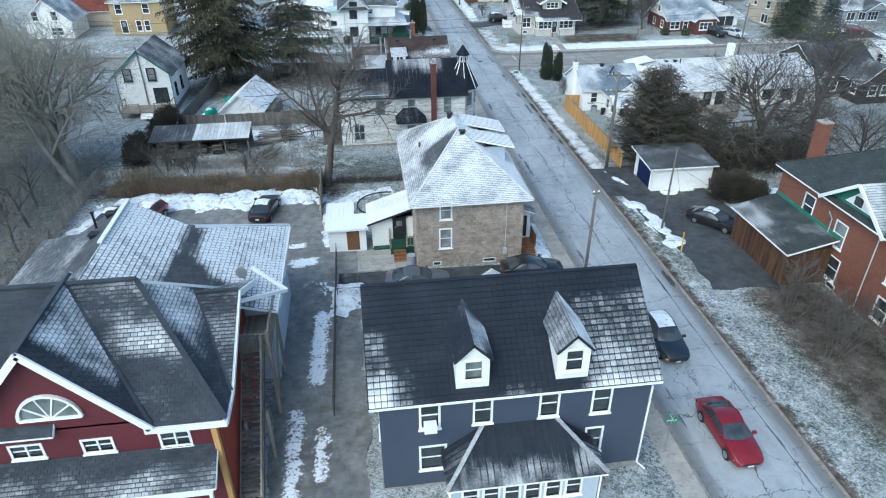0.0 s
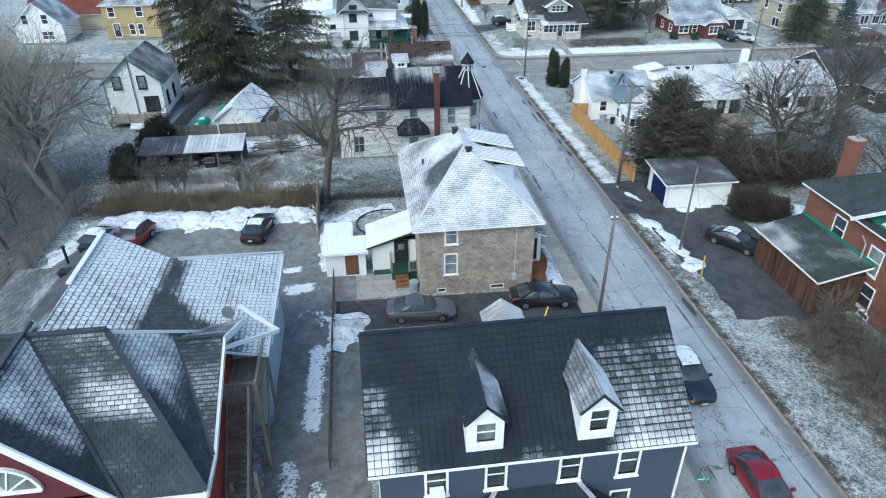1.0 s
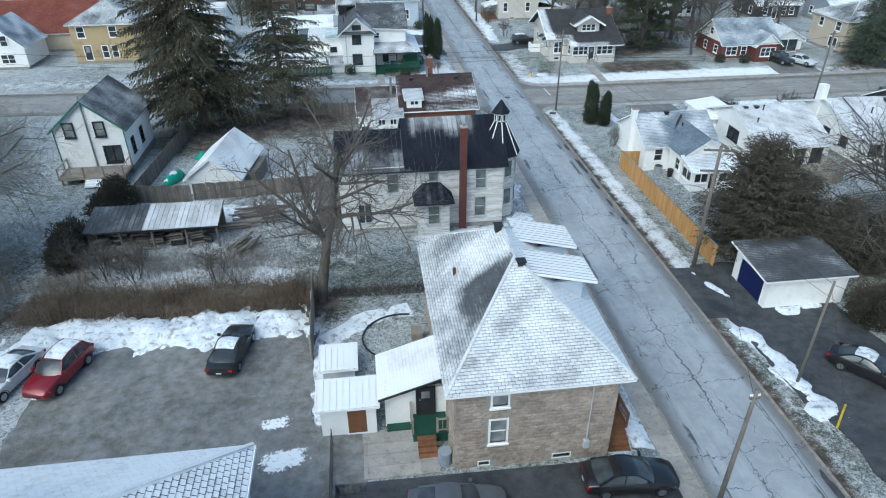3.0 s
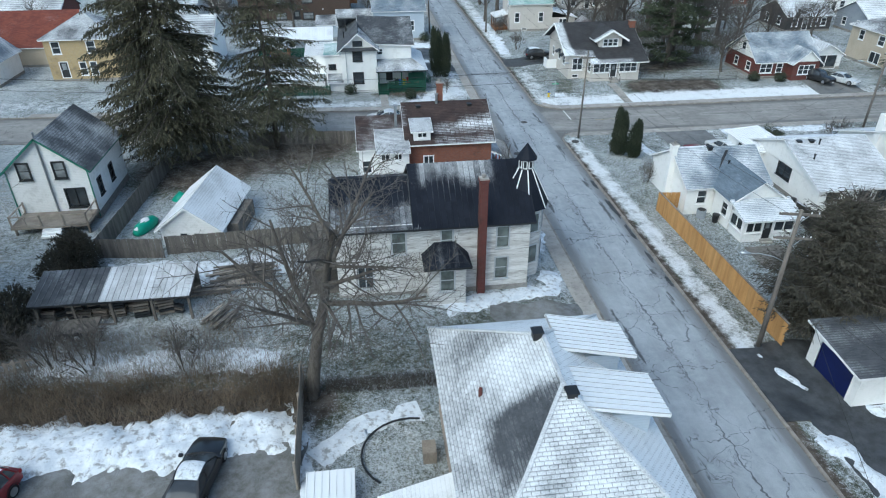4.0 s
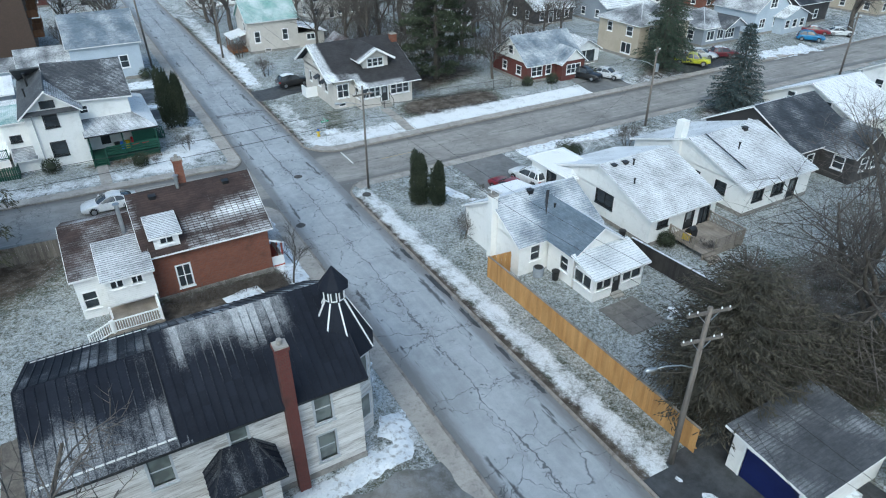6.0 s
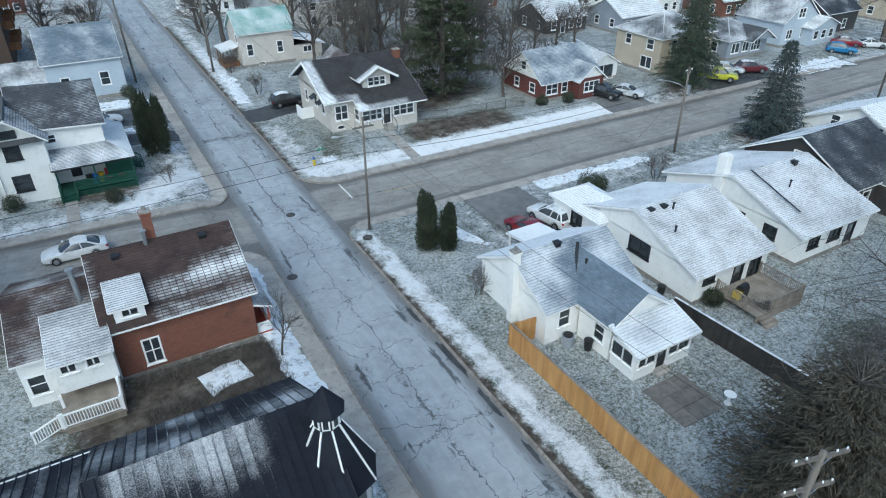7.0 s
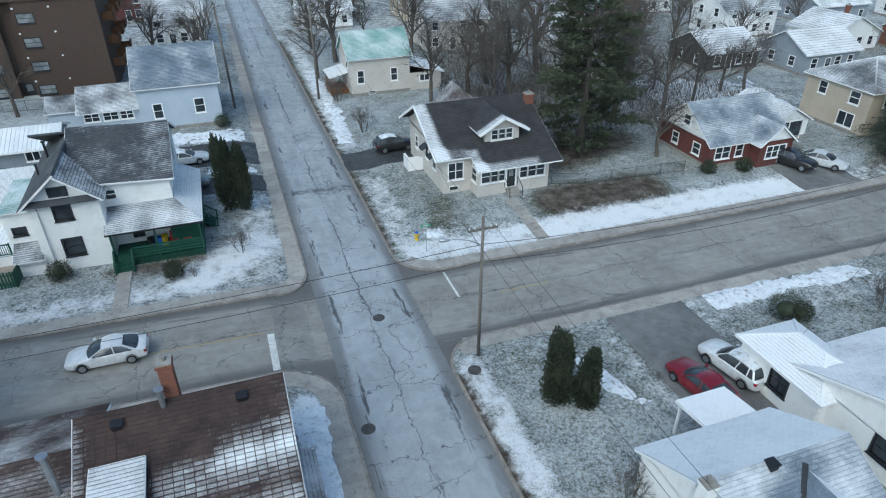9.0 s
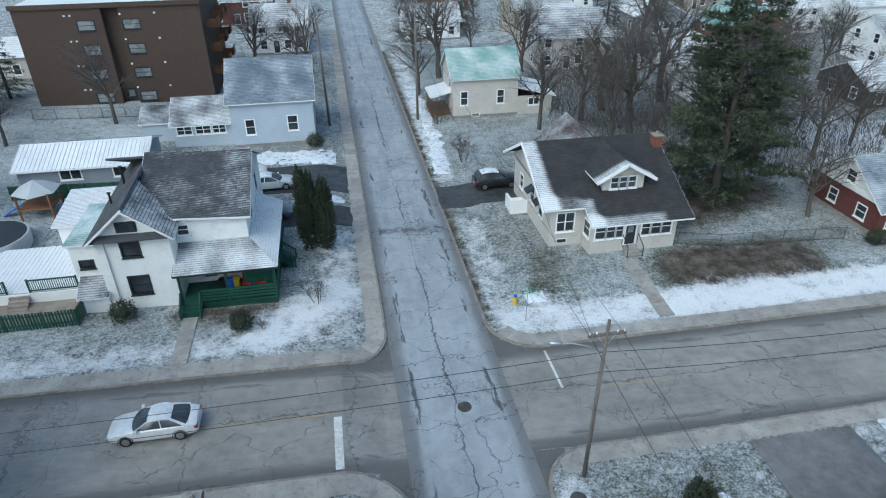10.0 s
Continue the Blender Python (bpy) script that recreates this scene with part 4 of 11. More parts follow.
# ---- ground, roads, walks ----
# strips of snow on the ground: (x0, y0, x1, y1, half width, amount)
SNOW_STRIPS = [
    (24.2, 20, 24.2, 52, 0.9, 0.33), (24.6, 60, 24.3, 98, 0.9, 0.7), (23.9, 98, 30, 98.4, 0.6, 0.20),
    (24.6, 113, 25.0, 127, 1.3, 0.52), (25.5, 112.4, 35, 112.4, 1.6, 0.72), (27, 114.8, 29, 114.6, 0.7, 0.6), (36.8, 112.4, 66, 112.4, 1.7, 0.85),
    (24.5, 137, 25.5, 190, 1.2, 0.59), (12.8, 112.6, -25, 113.5, 0.8, 0.46), (13.6, 112.5, 13.9, 122, 1.0, 0.53),
    (8.6, 113.4, 13.0, 117.6, 2.4, 0.78), (-10, 112.0, 2.0, 112.2, 1.1, 0.62), (4.2, 112.3, 9, 112.3, 1.0, 0.66), (11, 125, 14, 126.5, 1.2, 0.59), (12.6, 121, 14, 126, 1.3, 0.53), (5, 113, 5.5, 115, 0.8, 0.20),
    (13.7, 74, 13.9, 98, 0.8, 0.9), (5, 66.2, 13.5, 68.5, 1.0, 0.53), (13.2, 62, 14.3, 69, 0.7, 0.46),
    (13.0, 54, 13.8, 60, 1.0, 0.53), (12.6, 43, 14.4, 48, 1.3, 0.59), (8, 36.8, 14, 36.9, 1.4, 0.53), (0, 37, 7, 37, 1.0, 0.30),
    (13.6, 16, 14.2, 31, 1.0, 0.33), (-3.2, 34, -2.4, 41, 0.7, 0.40), (-3.6, 46, -3.9, 56, 0.5, 0.53),
    (-20, 70, -3, 74, 2.6, 0.55), (-24, 66.5, -5, 67.5, 2.6, 0.36), (-24, 63, -12, 61.5, 1.6, 0.45), (-12, 62.6, -2, 63.4, 2.0, 0.3), (-3.4, 54, 2, 56, 1.4, 0.33), (-1, 58.5, 9, 60, 1.2, 0.17),
    (40, 98.5, 50, 98.5, 1.0, 0.53), (34.2, 90, 34.4, 97, 0.7, 0.46), (43.5, 93, 42, 97, 0.8, 0.40), (50, 97, 90, 96, 1.4, 0.40),
    (60, 111.5, 120, 110, 1.8, 0.46), (25.3, 53, 26.0, 43, 0.9, 0.8), (31, 52.5, 36, 52, 0.7, 0.59), (36, 55, 48, 55, 1.5, 0.20),
    (-60, 113, -20, 115, 2.0, 0.40), (44, 74, 48, 72, 0.6, 0.26), (62, 135, 82, 130, 6, 0.40), (40, 141, 60, 138, 3, 0.33), (95, 112, 125, 110, 3, 0.33),
]
MUD = [  # bare earth and dead leaves: (x0, y0, x1, y1, half width, amount)
    (23.3, 10, 23.3, 97, 0.35, 0.9), (23.4, 62, 24.0, 66, 0.9, 0.8), (23.3, 113, 23.3, 200, 0.3, 0.8),
    (-3, 62, 12, 63.5, 2.5, 0.3), (-24, 58.5, -4, 57.5, 1.8, 0.9), (40.5, 116.2, 48.5, 116.0, 2.6, 1.0),
    (-27, 40, -27, 66, 2.0, 0.35), (5, 86.5, 12, 86.5, 1.4, 1.0), (5, 84, 12.5, 83, 3.6, 1.0), (25.3, 40, 25.5, 66, 1.2, 0.25), (44, 125, 52, 128, 3, 0.7),
    (38, 60, 48, 66, 4, 0.6), (-18, 92, -6, 98, 5, 0.8), (30.8, 35.3, 30.6, 14, 2.9, 0.95), (28, 115, 30, 120, 1, 0.3), (75, 110, 80, 113, 3, 0.7), (72, 96, 76, 96, 2.5, 0.8), (2.5, 116, 9, 115.8, 0.8, 0.7),
]


def strips(x, y, rows):
    s = 0.0
    for x0, y0, x1, y1, w, a in rows:
        dx, dy = x1 - x0, y1 - y0
        t = max(0.0, min(1.0, ((x - x0) * dx + (y - y0) * dy) / (dx * dx + dy * dy + 1e-9)))
        d = math.hypot(x - x0 - dx * t, y - y0 - dy * t)
        if d < w * 1.6:
            s = max(s, a * smooth01((w * 1.6 - d) / (w * 1.1)))
    return s


def ground_sheet():
    def axis(a, b, step, fine, fine_step, reach):
        out, v = [], a
        while v < b:
            out.append(v)
            v += fine_step if any(p <= v < q for p, q in fine) else step
        out.append(b)
        low, high, d = [], [], step
        while d < reach:
            d *= 2.2
            low.append(a - d)
            high.append(b + d)
        return low[::-1] + out + high
    xs = axis(-60, 120, 1.0, [(12, 28)], 0.4, 1500)
    ys = axis(5, 190, 1.0, [(97, 114)], 0.4, 1500)
    v, sn, fr, md = [], [], [], []
    for y in ys:
        for x in xs:
            z = land(x, y)
            d = in_road(x, y)
            z -= 0.45 * smooth01((d + 0.1) / 0.3)
            z += 0.05 * nz(x, y, 0.35) * (d < -1.5)
            v.append((x, y, z - 0.02))
            near = -60 <= x <= 120 and 5 <= y <= 190
            sn.append(strips(x, y, SNOW_STRIPS) if near else 0.35)
            fr.append((0.72 + 0.12 * smooth01((-4 - x) / 6) - 0.85 * strips(x, y, MUD)) if near else 0.8)
            md.append(strips(x, y, MUD) if near else 0.2)
    nx = len(xs)
    f = [(j * nx + i, j * nx + i + 1, (j + 1) * nx + i + 1, (j + 1) * nx + i) for j in range(len(ys) - 1) for i in range(nx - 1)]
    me = bpy.data.meshes.new("ground")
    me.from_pydata(v, [], f)
    for key, vals in (("snow", sn), ("frost", fr), ("mud", md)):
        me.attributes.new(key, "FLOAT", "POINT").data.foreach_set("value", np.array(vals, dtype=np.float32))
    me.materials.append(M["ground"])
    me.polygons.foreach_set("use_smooth", np.ones(len(f), dtype=bool))
    tagged(new("ground", me), "frosted winter lawns with patches of old snow and mud", "ground", kind="structure")


ground_sheet()


def road_level(x, y):
    return land(min(max(x, -200), 200), y if not (CR_S - 4 < y < CR_N + 4) else 105) - 0.12


def ribbon(name, sections, mat, label, category, snow=0.0):
    """A sheet through rows of points, all rows equally long."""
    sh = Shape()
    m = len(sections[0])
    for s in sections:
        sh.v += s
        sh.s += [snow] * m
    for j in range(len(sections) - 1):
        for i in range(m - 1):
            a = j * m + i
            sh.f.append((a, a + 1, a + m + 1, a + m))
    return thing(name, sh, mat, label, category, kind="structure")


def lvl(x, y):
    return road_level(x, y)


def side_street(name, y0, y1, label):
    rows = []
    y = y0
    while y <= y1 + 1e-6:
        rows.append([(x, y, 0.3 + 0.03 * (1 - ((x - 19.6) / 3.4) ** 2)) for x in np.linspace(ST_W, ST_E, 7)])
        y += (y1 - y0) / 78
    return ribbon(name, rows, "road", label, "road")


side_street("road", -60, 330, "bleached grey asphalt street with cracks and frost")
for a, b in ((-400.0, ST_W - FILLET), (ST_E + FILLET, 400.0)):
    n = 90
    ribbon("road", [[(a + (b - a) * k / n, CR_S + (CR_N - CR_S) * j / 6, lvl(a + (b - a) * k / n, 105)) for j in range(7)] for k in range(n + 1)][::-1], "cross", "wide beige grey asphalt cross street", "road")


def crossing():
    """The middle of the crossroads, with its four rounded corners."""
    pts = []
    for cx, cy, a0 in ((ST_E + FILLET, CR_N + FILLET, 180), (ST_W - FILLET, CR_N + FILLET, 270), (ST_W - FILLET, CR_S - FILLET, 0), (ST_E + FILLET, CR_S - FILLET, 90)):
        arc = [(cx + FILLET * math.cos(radians(a0 + 90 - 90 * k / 10)), cy + FILLET * math.sin(radians(a0 + 90 - 90 * k / 10))) for k in range(11)]
        pts.append(arc)
    outline = [p for arc in pts for p in arc]
    sh = Shape()
    c = ((ST_W + ST_E) / 2, (CR_S + CR_N) / 2)
    loops = []
    for s in (1.0, 0.66, 0.33):
        base = len(sh.v)
        for x, y in outline:
            X, Y = c[0] + (x - c[0]) * s, c[1] + (y - c[1]) * s
            sh.v.append((X, Y, lvl(X, 105) - 0.01 if s == 1.0 else 0.275))
            sh.s.append(0.0)
        loops.append(base)
    n = len(outline)
    for a, b in zip(loops, loops[1:]):
        for i in range(n):
            j = (i + 1) % n
            sh.f.append((a + i, a + j, b + j, b + i)[::-1])
    sh.v.append((*c, 0.27))
    sh.s.append(0.0)
    for i in range(n):
        sh.f.append((loops[-1] + i, len(sh.v) - 1, loops[-1] + (i + 1) % n))
    thing("road", sh, "cross", "asphalt crossroads with cracks and faded paint", "road", kind="structure")


crossing()


def kerb_line(pts, label="worn concrete kerb along the road"):
    """A kerb stone: a step of 12 cm, its face on the line, its back to the right of the way along."""
    sh = Shape()
    m = len(pts)
    ring = []
    for k, (x, y) in enumerate(pts):
        x0, y0 = pts[max(k - 1, 0)]
        x1, y1 = pts[min(k + 1, m - 1)]
        d = Vector((x1 - x0, y1 - y0)).normalized()
        nx, ny = d.y, -d.x
        z = lvl(x, y)
        ring.append([(x, y, z - 0.25), (x, y, z + 0.1), (x + nx * 0.03, y + ny * 0.03, z + 0.125), (x + nx * 0.18, y + ny * 0.18, z + 0.128), (x + nx * 0.18, y + ny * 0.18, z - 0.25)])
    for a, b in zip(ring, ring[1:]):
        for i in range(4):
            sh.poly([a[i], b[i], b[i + 1], a[i + 1]])
    return thing("kerb", sh, "kerb", label, "kerb", kind="structure")


def run(a, b, n):
    return [(a[0] + (b[0] - a[0]) * k / n, a[1] + (b[1] - a[1]) * k / n) for k in range(n + 1)]


F = FILLET
kerb_line(run((-150, CR_S), (ST_W - F, CR_S), 40) + [(ST_W - F + F * math.sin(radians(a)), CR_S - F + F * math.cos(radians(a))) for a in range(10, 91, 10)] + run((ST_W, CR_S - F), (ST_W, -40), 40)[1:])
kerb_line(run((ST_E, -40), (ST_E, CR_S - F), 40) + [(ST_E + F - F * math.cos(radians(a)), CR_S - F + F * math.sin(radians(a))) for a in range(10, 91, 10)] + run((ST_E + F, CR_S), (200, CR_S), 40)[1:])
kerb_line(run((200, CR_N), (ST_E + F, CR_N), 40) + [(ST_E + F - F * math.sin(radians(a)), CR_N + F - F * math.cos(radians(a))) for a in range(10, 91, 10)] + run((ST_E, CR_N + F), (ST_E, 280), 40)[1:])
kerb_line(run((ST_W, 280), (ST_W, CR_N + F), 40) + [(ST_W - F + F * math.cos(radians(a)), CR_N + F - F * math.sin(radians(a))) for a in range(10, 91, 10)] + run((ST_W - F, CR_N), (-150, CR_N), 40)[1:])


def slab(a, b, c, d, parent, n=4):
    """One concrete slab of a walk, 6 cm thick, its corners on the land."""
    sh = Shape()
    top = [Vector((p[0], p[1], lvl(*p) + 0.135)) for p in (a, b, c, d)]
    mid = sum(top, Vector()) / 4
    top = [mid + (p - mid) * 0.993 for p in top]
    sh.prism([p - Vector((0, 0, 0.3)) for p in top], (0, 0, 0.3))
    ob = part("slab", sh, "walk", parent)
    return ob


def walk_strip(name, pts, width, label):
    """A sidewalk of slabs along a line; it lies to the right of the way along."""
    base = tagged(empty(name, 0, 0, 0), label, "sidewalk", kind="structure")
    m = len(pts)
    out = []
    for k, (x, y) in enumerate(pts):
        x0, y0 = pts[max(k - 1, 0)]
        x1, y1 = pts[min(k + 1, m - 1)]
        d = Vector((x1 - x0, y1 - y0)).normalized()
        out.append(((x + d.y * 0.19, y - d.x * 0.19), (x + d.y * width, y - d.x * width)))
    for p, q in zip(out, out[1:]):
        slab(p[0], q[0], q[1], p[1], base)
    return base


walk_strip("sidewalk", run((-30, CR_S), (ST_W - F, CR_S), 28) + [(ST_W - F + F * math.sin(radians(a)), CR_S - F + F * math.cos(radians(a))) for a in range(15, 91, 15)] + run((ST_W, CR_S - F), (ST_W, 8), 58)[1:], 1.5, "concrete sidewalk of square slabs along the street")
walk_strip("sidewalk", [(ST_E + 0.35 * F, CR_S - 0.6 * F)] + [(ST_E + F - F * math.cos(radians(a)), CR_S - F + F * math.sin(radians(a))) for a in range(45, 91, 15)] + run((ST_E + F, CR_S), (110, CR_S), 56)[1:], 1.3, "concrete sidewalk along the cross street")
walk_strip("sidewalk", run((110, CR_N), (ST_E + F, CR_N), 56) + [(ST_E + F - F * math.sin(radians(a)), CR_N + F - F * math.cos(radians(a))) for a in range(15, 61, 15)], 1.4, "concrete sidewalk below the craftsman bungalow's lawn")
walk_strip("sidewalk", run((ST_W, 210), (ST_W, CR_N + F), 60) + [(ST_W - F + F * math.cos(radians(a)), CR_N + F - F * math.sin(radians(a))) for a in range(15, 91, 15)] + run((ST_W - F, CR_N), (-40, CR_N), 32)[1:], 1.4, "concrete sidewalk round the porch house's corner lot")

# painted lines
for x0, y0, x1, y1, m, lab in ((12.4, 101.2, 12.85, 105.0, "white_line", "faded white stop line"), (26.2, 105.6, 26.65, 109.2, "white_line", "faded white stop line"),
                               (5.0, 105.2, 12.2, 105.33, "yellow_line", "worn yellow centre line"), (27.0, 105.2, 33.5, 105.33, "yellow_line", "worn yellow centre line")):
    sh = Shape()
    k = 12
    for i in range(k):
        a, b = x0 + (x1 - x0) * i / k, x0 + (x1 - x0) * (i + 1) / k
        sh.poly([(a, y0, lvl(a, 105) + 0.008), (b, y0, lvl(b, 105) + 0.008), (b, y1, lvl(b, 105) + 0.008), (a, y1, lvl(a, 105) + 0.008)])
    thing("road_marking", sh, m, lab + " on the cross street", "road marking", kind="structure")

# potholes and dark, crumbled spots along the street
def road_patch(x, y, long, wide, seed):
    r = random.Random(seed)
    sh = Shape()
    ring = []
    for i in range(22):
        a = 2 * math.pi * i / 22
        w = r.uniform(0.6, 1.12)
        px, py = x + math.cos(a) * wide * w, y + math.sin(a) * long * w
        ring.append((px, py, lvl(px, py) + 0.006))
    sh.poly(ring)
    thing("road_patch", sh, "drive", "dark crumbled asphalt spot in the street", "road patch", group="road patches", kind="structure")


for i, (x, y, a, b) in enumerate(((22.75, 39.2, 1.3, 0.3), (18.5, 43.8, 0.7, 0.4), (22.8, 81.0, 2.2, 0.32), (22.7, 76.3, 1.5, 0.26), (22.75, 86.2, 1.2, 0.22), (22.7, 72.0, 1.1, 0.24), (22.8, 68.4, 0.8, 0.2), (19.5, 78.4, 0.7, 0.22), (16.75, 91.0, 1.7, 0.24), (17.0, 86.6, 1.1, 0.16))):
    road_patch(x, y, a, b, 300 + i)

# driveways and lots
lot_snow = [(-3.65, 36.6, -3.83, 30.0, 0.62, 0.95), (-4.9, 27.2, -4.8, 20, 0.62, 0.82), (-3.47, 25.9, -3.4, 22.6, 0.5, 0.85), (-3.6, 40.6, -3.6, 39.4, 0.35, 0.8), (-5.3, 40, -4.5, 41, 0.5, 0.5), (-5.9, 43.6, -4.6, 43.9, 0.7, 1.0), (-6.4, 46.4, -5.4, 46.4, 0.5, 0.9), (-8, 48.6, -6.5, 48.4, 0.6, 0.4), (-16.5, 50.5, -16, 51, 0.4, 0.4), (-19.5, 46.5, -19, 52, 0.5, 0.3)]
drape("driveway", (-6.1, -20, -1.0, 46.2), 0.035, "lot", "wet gravelly lane with streaks of ice", "driveway", 0.5, lambda x, y: 0.74 * strips(x, y, lot_snow), 0.25)
drape("parking_lot", (-19.8, 39.6, -4.0, 54.8), 0.045, "lot", "muddy gravel parking lot with packed snow", "parking lot", 0.5, lambda x, y: 0.74 * strips(x, y, lot_snow), 0.3)
drape("driveway", (-2.6, 38.5, 14.75, 41.9), 0.035, "drive", "black wet asphalt driveway beside the stone house", "driveway", 0.6)
drape("driveway", (8.5, 61.6, 14.75, 66.0), 0.035, "lot", "grey earth driveway beside the old clapboard house", "driveway", 0.6, None, 0.4)
drape("driveway", (25.6, 37.1, 31.2, 45.4), 0.046, "drive", "dark asphalt yard beside the brick house", "driveway", 0.7, None, 0.3)
drape("driveway", (24.9, 45.0, 33.5, 60.5), 0.05, "drive", "dark asphalt yard before the white garage", "driveway", 0.8, None, 0.2)
drape("driveway", (23.2, 53.5, 25.2, 60.0), 0.05, "drive", "dark asphalt driveway mouth", "driveway", 0.5)
drape("driveway", (35.0, 88.5, 41.2, 99.55), 0.04, "worn_drive", "grey asphalt driveway with two parked cars", "driveway", 0.8)
drape("driveway", (2.5, 135.2, 14.75, 141.6), 0.035, "drive", "dark asphalt driveway behind the porch house", "driveway", 0.6, None, 0.1)
drape("driveway", (7.0, 128.3, 14.75, 132.0), 0.035, "drive", "short dark asphalt driveway beside the porch house", "driveway", 0.6, None, 0.1)
drape("driveway", (23.25, 130.2, 31.0, 134.9), 0.04, "drive", "dark asphalt driveway of the craftsman bungalow", "driveway", 0.6, None, 0.15)
drape("driveway", (64.0, 110.95, 71.0, 121.0), 0.04, "worn_drive", "grey driveway with two parked cars", "driveway", 0.8)
drape("driveway", (82.0, 110.95, 97.0, 117.0), 0.04, "drive", "dark driveway with parked cars", "driveway", 0.9)

# ---- houses: each one an empty at its base, its parts built round it ----
def house(name, label, category="house", group=""):
    return empty(name, 0, 0, 0, 0, label, category, group)


def settle(h, x, y, turn=0.0):
    """Moves the empty to the thing's base; its parts stay where they are, or turn about the base."""
    h.matrix_basis = pose(x, y, land(x, y))
    inv = h.matrix_basis.inverted()
    for c in h.children:
        c.matrix_parent_inverse = inv
    h.matrix_basis = pose(x, y, land(x, y), 0, 0, turn)
    return h


def dormer(h, x, w, y0, z0, zw, za, yback, wall, mat, win, snow=None, edge="darktrim", face="S"):
    """A gabled dormer on a south slope: cheeks, face with its window, two little slopes."""
    x0, x1 = x - w / 2, x + w / 2
    walls(h, x0, y0, x1, y0 + 1.6, z0, zw, wall, {"S": [win]})
    s = (za - zw) / (w / 2)
    o = 0.14
    sn = snow if isinstance(snow, (list, tuple)) else (snow, snow)
    roof_plane(h, [(x1 + o, y0 - 0.15, zw - o * s), (x1 + o, yback - (za - zw) * 0.55, zw - o * s), (x, yback, za), (x, y0 - 0.15, za)], mat, sn[0], edge=edge, course=0.2, tile=0.25, deck=0.1, name="dormer_roof")
    roof_plane(h, [(x0 - o, yback - (za - zw) * 0.55, zw - o * s), (x0 - o, y0 - 0.15, zw - o * s), (x, y0 - 0.15, za), (x, yback, za)], mat, sn[1], edge=edge, course=0.2, tile=0.25, deck=0.1, name="dormer_roof")
    gable_wall(h, (x0, y0, zw - 0.02), (x1, y0, zw - 0.02), (x, y0, za - 0.12), (0, 0.2, 0), wall)


def grey_house():
    h = house("house", "navy two-storey house with black metal roof and two white dormers")
    z0 = 0.6
    walls(h, -0.2, 21.7, 12.9, 30.7, z0, 6.95, "navy", {
        "S": [(1.75, 5.2, 2.55, 6.7, "w"), (4.3, 5.2, 5.05, 6.7, "w"), (7.5, 5.2, 8.3, 6.7, "w"), (10.1, 5.1, 10.9, 6.7, "w"), (1.7, 2.4, 2.85, 3.85, "w"), (10.0, 2.45, 10.75, 3.95, "w")],
        "W": [(24, 2.4, 24.9, 3.9, "w"), (27.5, 5.1, 28.3, 6.5, "w")], "E": [(24, 2.4, 24.9, 3.9, "w"), (25.6, 5.1, 26.4, 6.5, "w")],
        "N": [(2, 5.1, 2.9, 6.5, "w"), (8, 5.1, 8.9, 6.5, "w")]}, foundation=1.25)
    band = patches(-0.2, 0.16, 0.6, 3, [(-1.5, 20, 0.5, 24.4, 0.55), (-1.5, 20, 1.5, 22.7, 0.32), (9.4, 20.5, 15, 25.3, 0.6), (10.2, 20.5, 15, 23.0, 0.14), (5.2, 20.5, 8.0, 22.4, 0.25), (-1.5, 20.8, 15, 21.75, 0.3), (0.4, 22.0, 3.4, 23.2, 0.2)])
    gable_roof(h, -0.2, 21.7, 12.9, 30.7, 7.0, 3.45, "x", "metal_roof", (band, patches(0.85, 0.35, 0.7, 9)), 0.16, 0.45, edge="darktrim", wall_mat="navy", course=0.3, tile=0.29, lift=0.035, streak=0.5, single=300, stagger=False, gap=0.03)
    fs = Shape()
    fs.box(-0.65, 21.46, 6.74, 13.35, 21.53, 6.84)
    part("gutter", fs, "trim", h)
    rc = Shape()
    rc.beam((-0.65, 26.2, 10.47), (13.35, 26.2, 10.47), 0.11, 0.04)
    part("ridge_cap", rc, "metal_roof", h)
    dormer(h, 4.2, 1.55, 21.95, 7.2, 9.05, 9.85, 25.4, "trim", "metal_roof", (3.85, 7.75, 4.6, 8.75, "q"), (patches(0.5, 0.4, 0.9, 2), patches(0.2, 0.3)))
    dormer(h, 8.95, 1.55, 21.95, 7.2, 9.05, 9.85, 25.4, "trim", "metal_roof", (8.6, 7.75, 9.35, 8.85, "w"), (patches(0.85, 0.4, 0.9, 2), patches(0.42, 0.3)))
    # sun porch with its hipped roof
    row = [(3.45 + 1.0 * k, 2.0, 4.1 + 1.0 * k, 3.1, "w") for k in range(6)]
    walls(h, 2.95, 19.6, 10.0, 21.7, 0.6, 3.45, "paleblue", {"S": row, "E": [(20.2, 2.0, 20.9, 3.1, "w")], "W": [(20.2, 2.0, 20.9, 3.1, "w")]}, skip="N")
    A, B = (4.7, 21.68, 4.95), (8.3, 21.68, 4.95)
    c = [(2.65, 19.3, 3.45), (10.3, 19.3, 3.45), (10.3, 21.68, 3.45), (2.65, 21.68, 3.45)]
    sn = patches(0.3, 0.35, 0.9, 5, [(2.5, 19, 10.5, 20.2, 0.12), (4.2, 20.5, 9.0, 22.5, -0.5)])
    roof_plane(h, [c[0], c[1], B, A], "metal_roof", sn, course=0.3, tile=0.32, seams=True, edge="trim", name="porch_roof")
    roof_plane(h, [c[1], c[2], B], "metal_roof", sn, tile=0.32, seams=True, edge="trim", name="porch_roof")
    roof_plane(h, [c[3], c[0], A], "metal_roof", sn, tile=0.32, seams=True, edge="trim", name="porch_roof")
    cap = Shape()
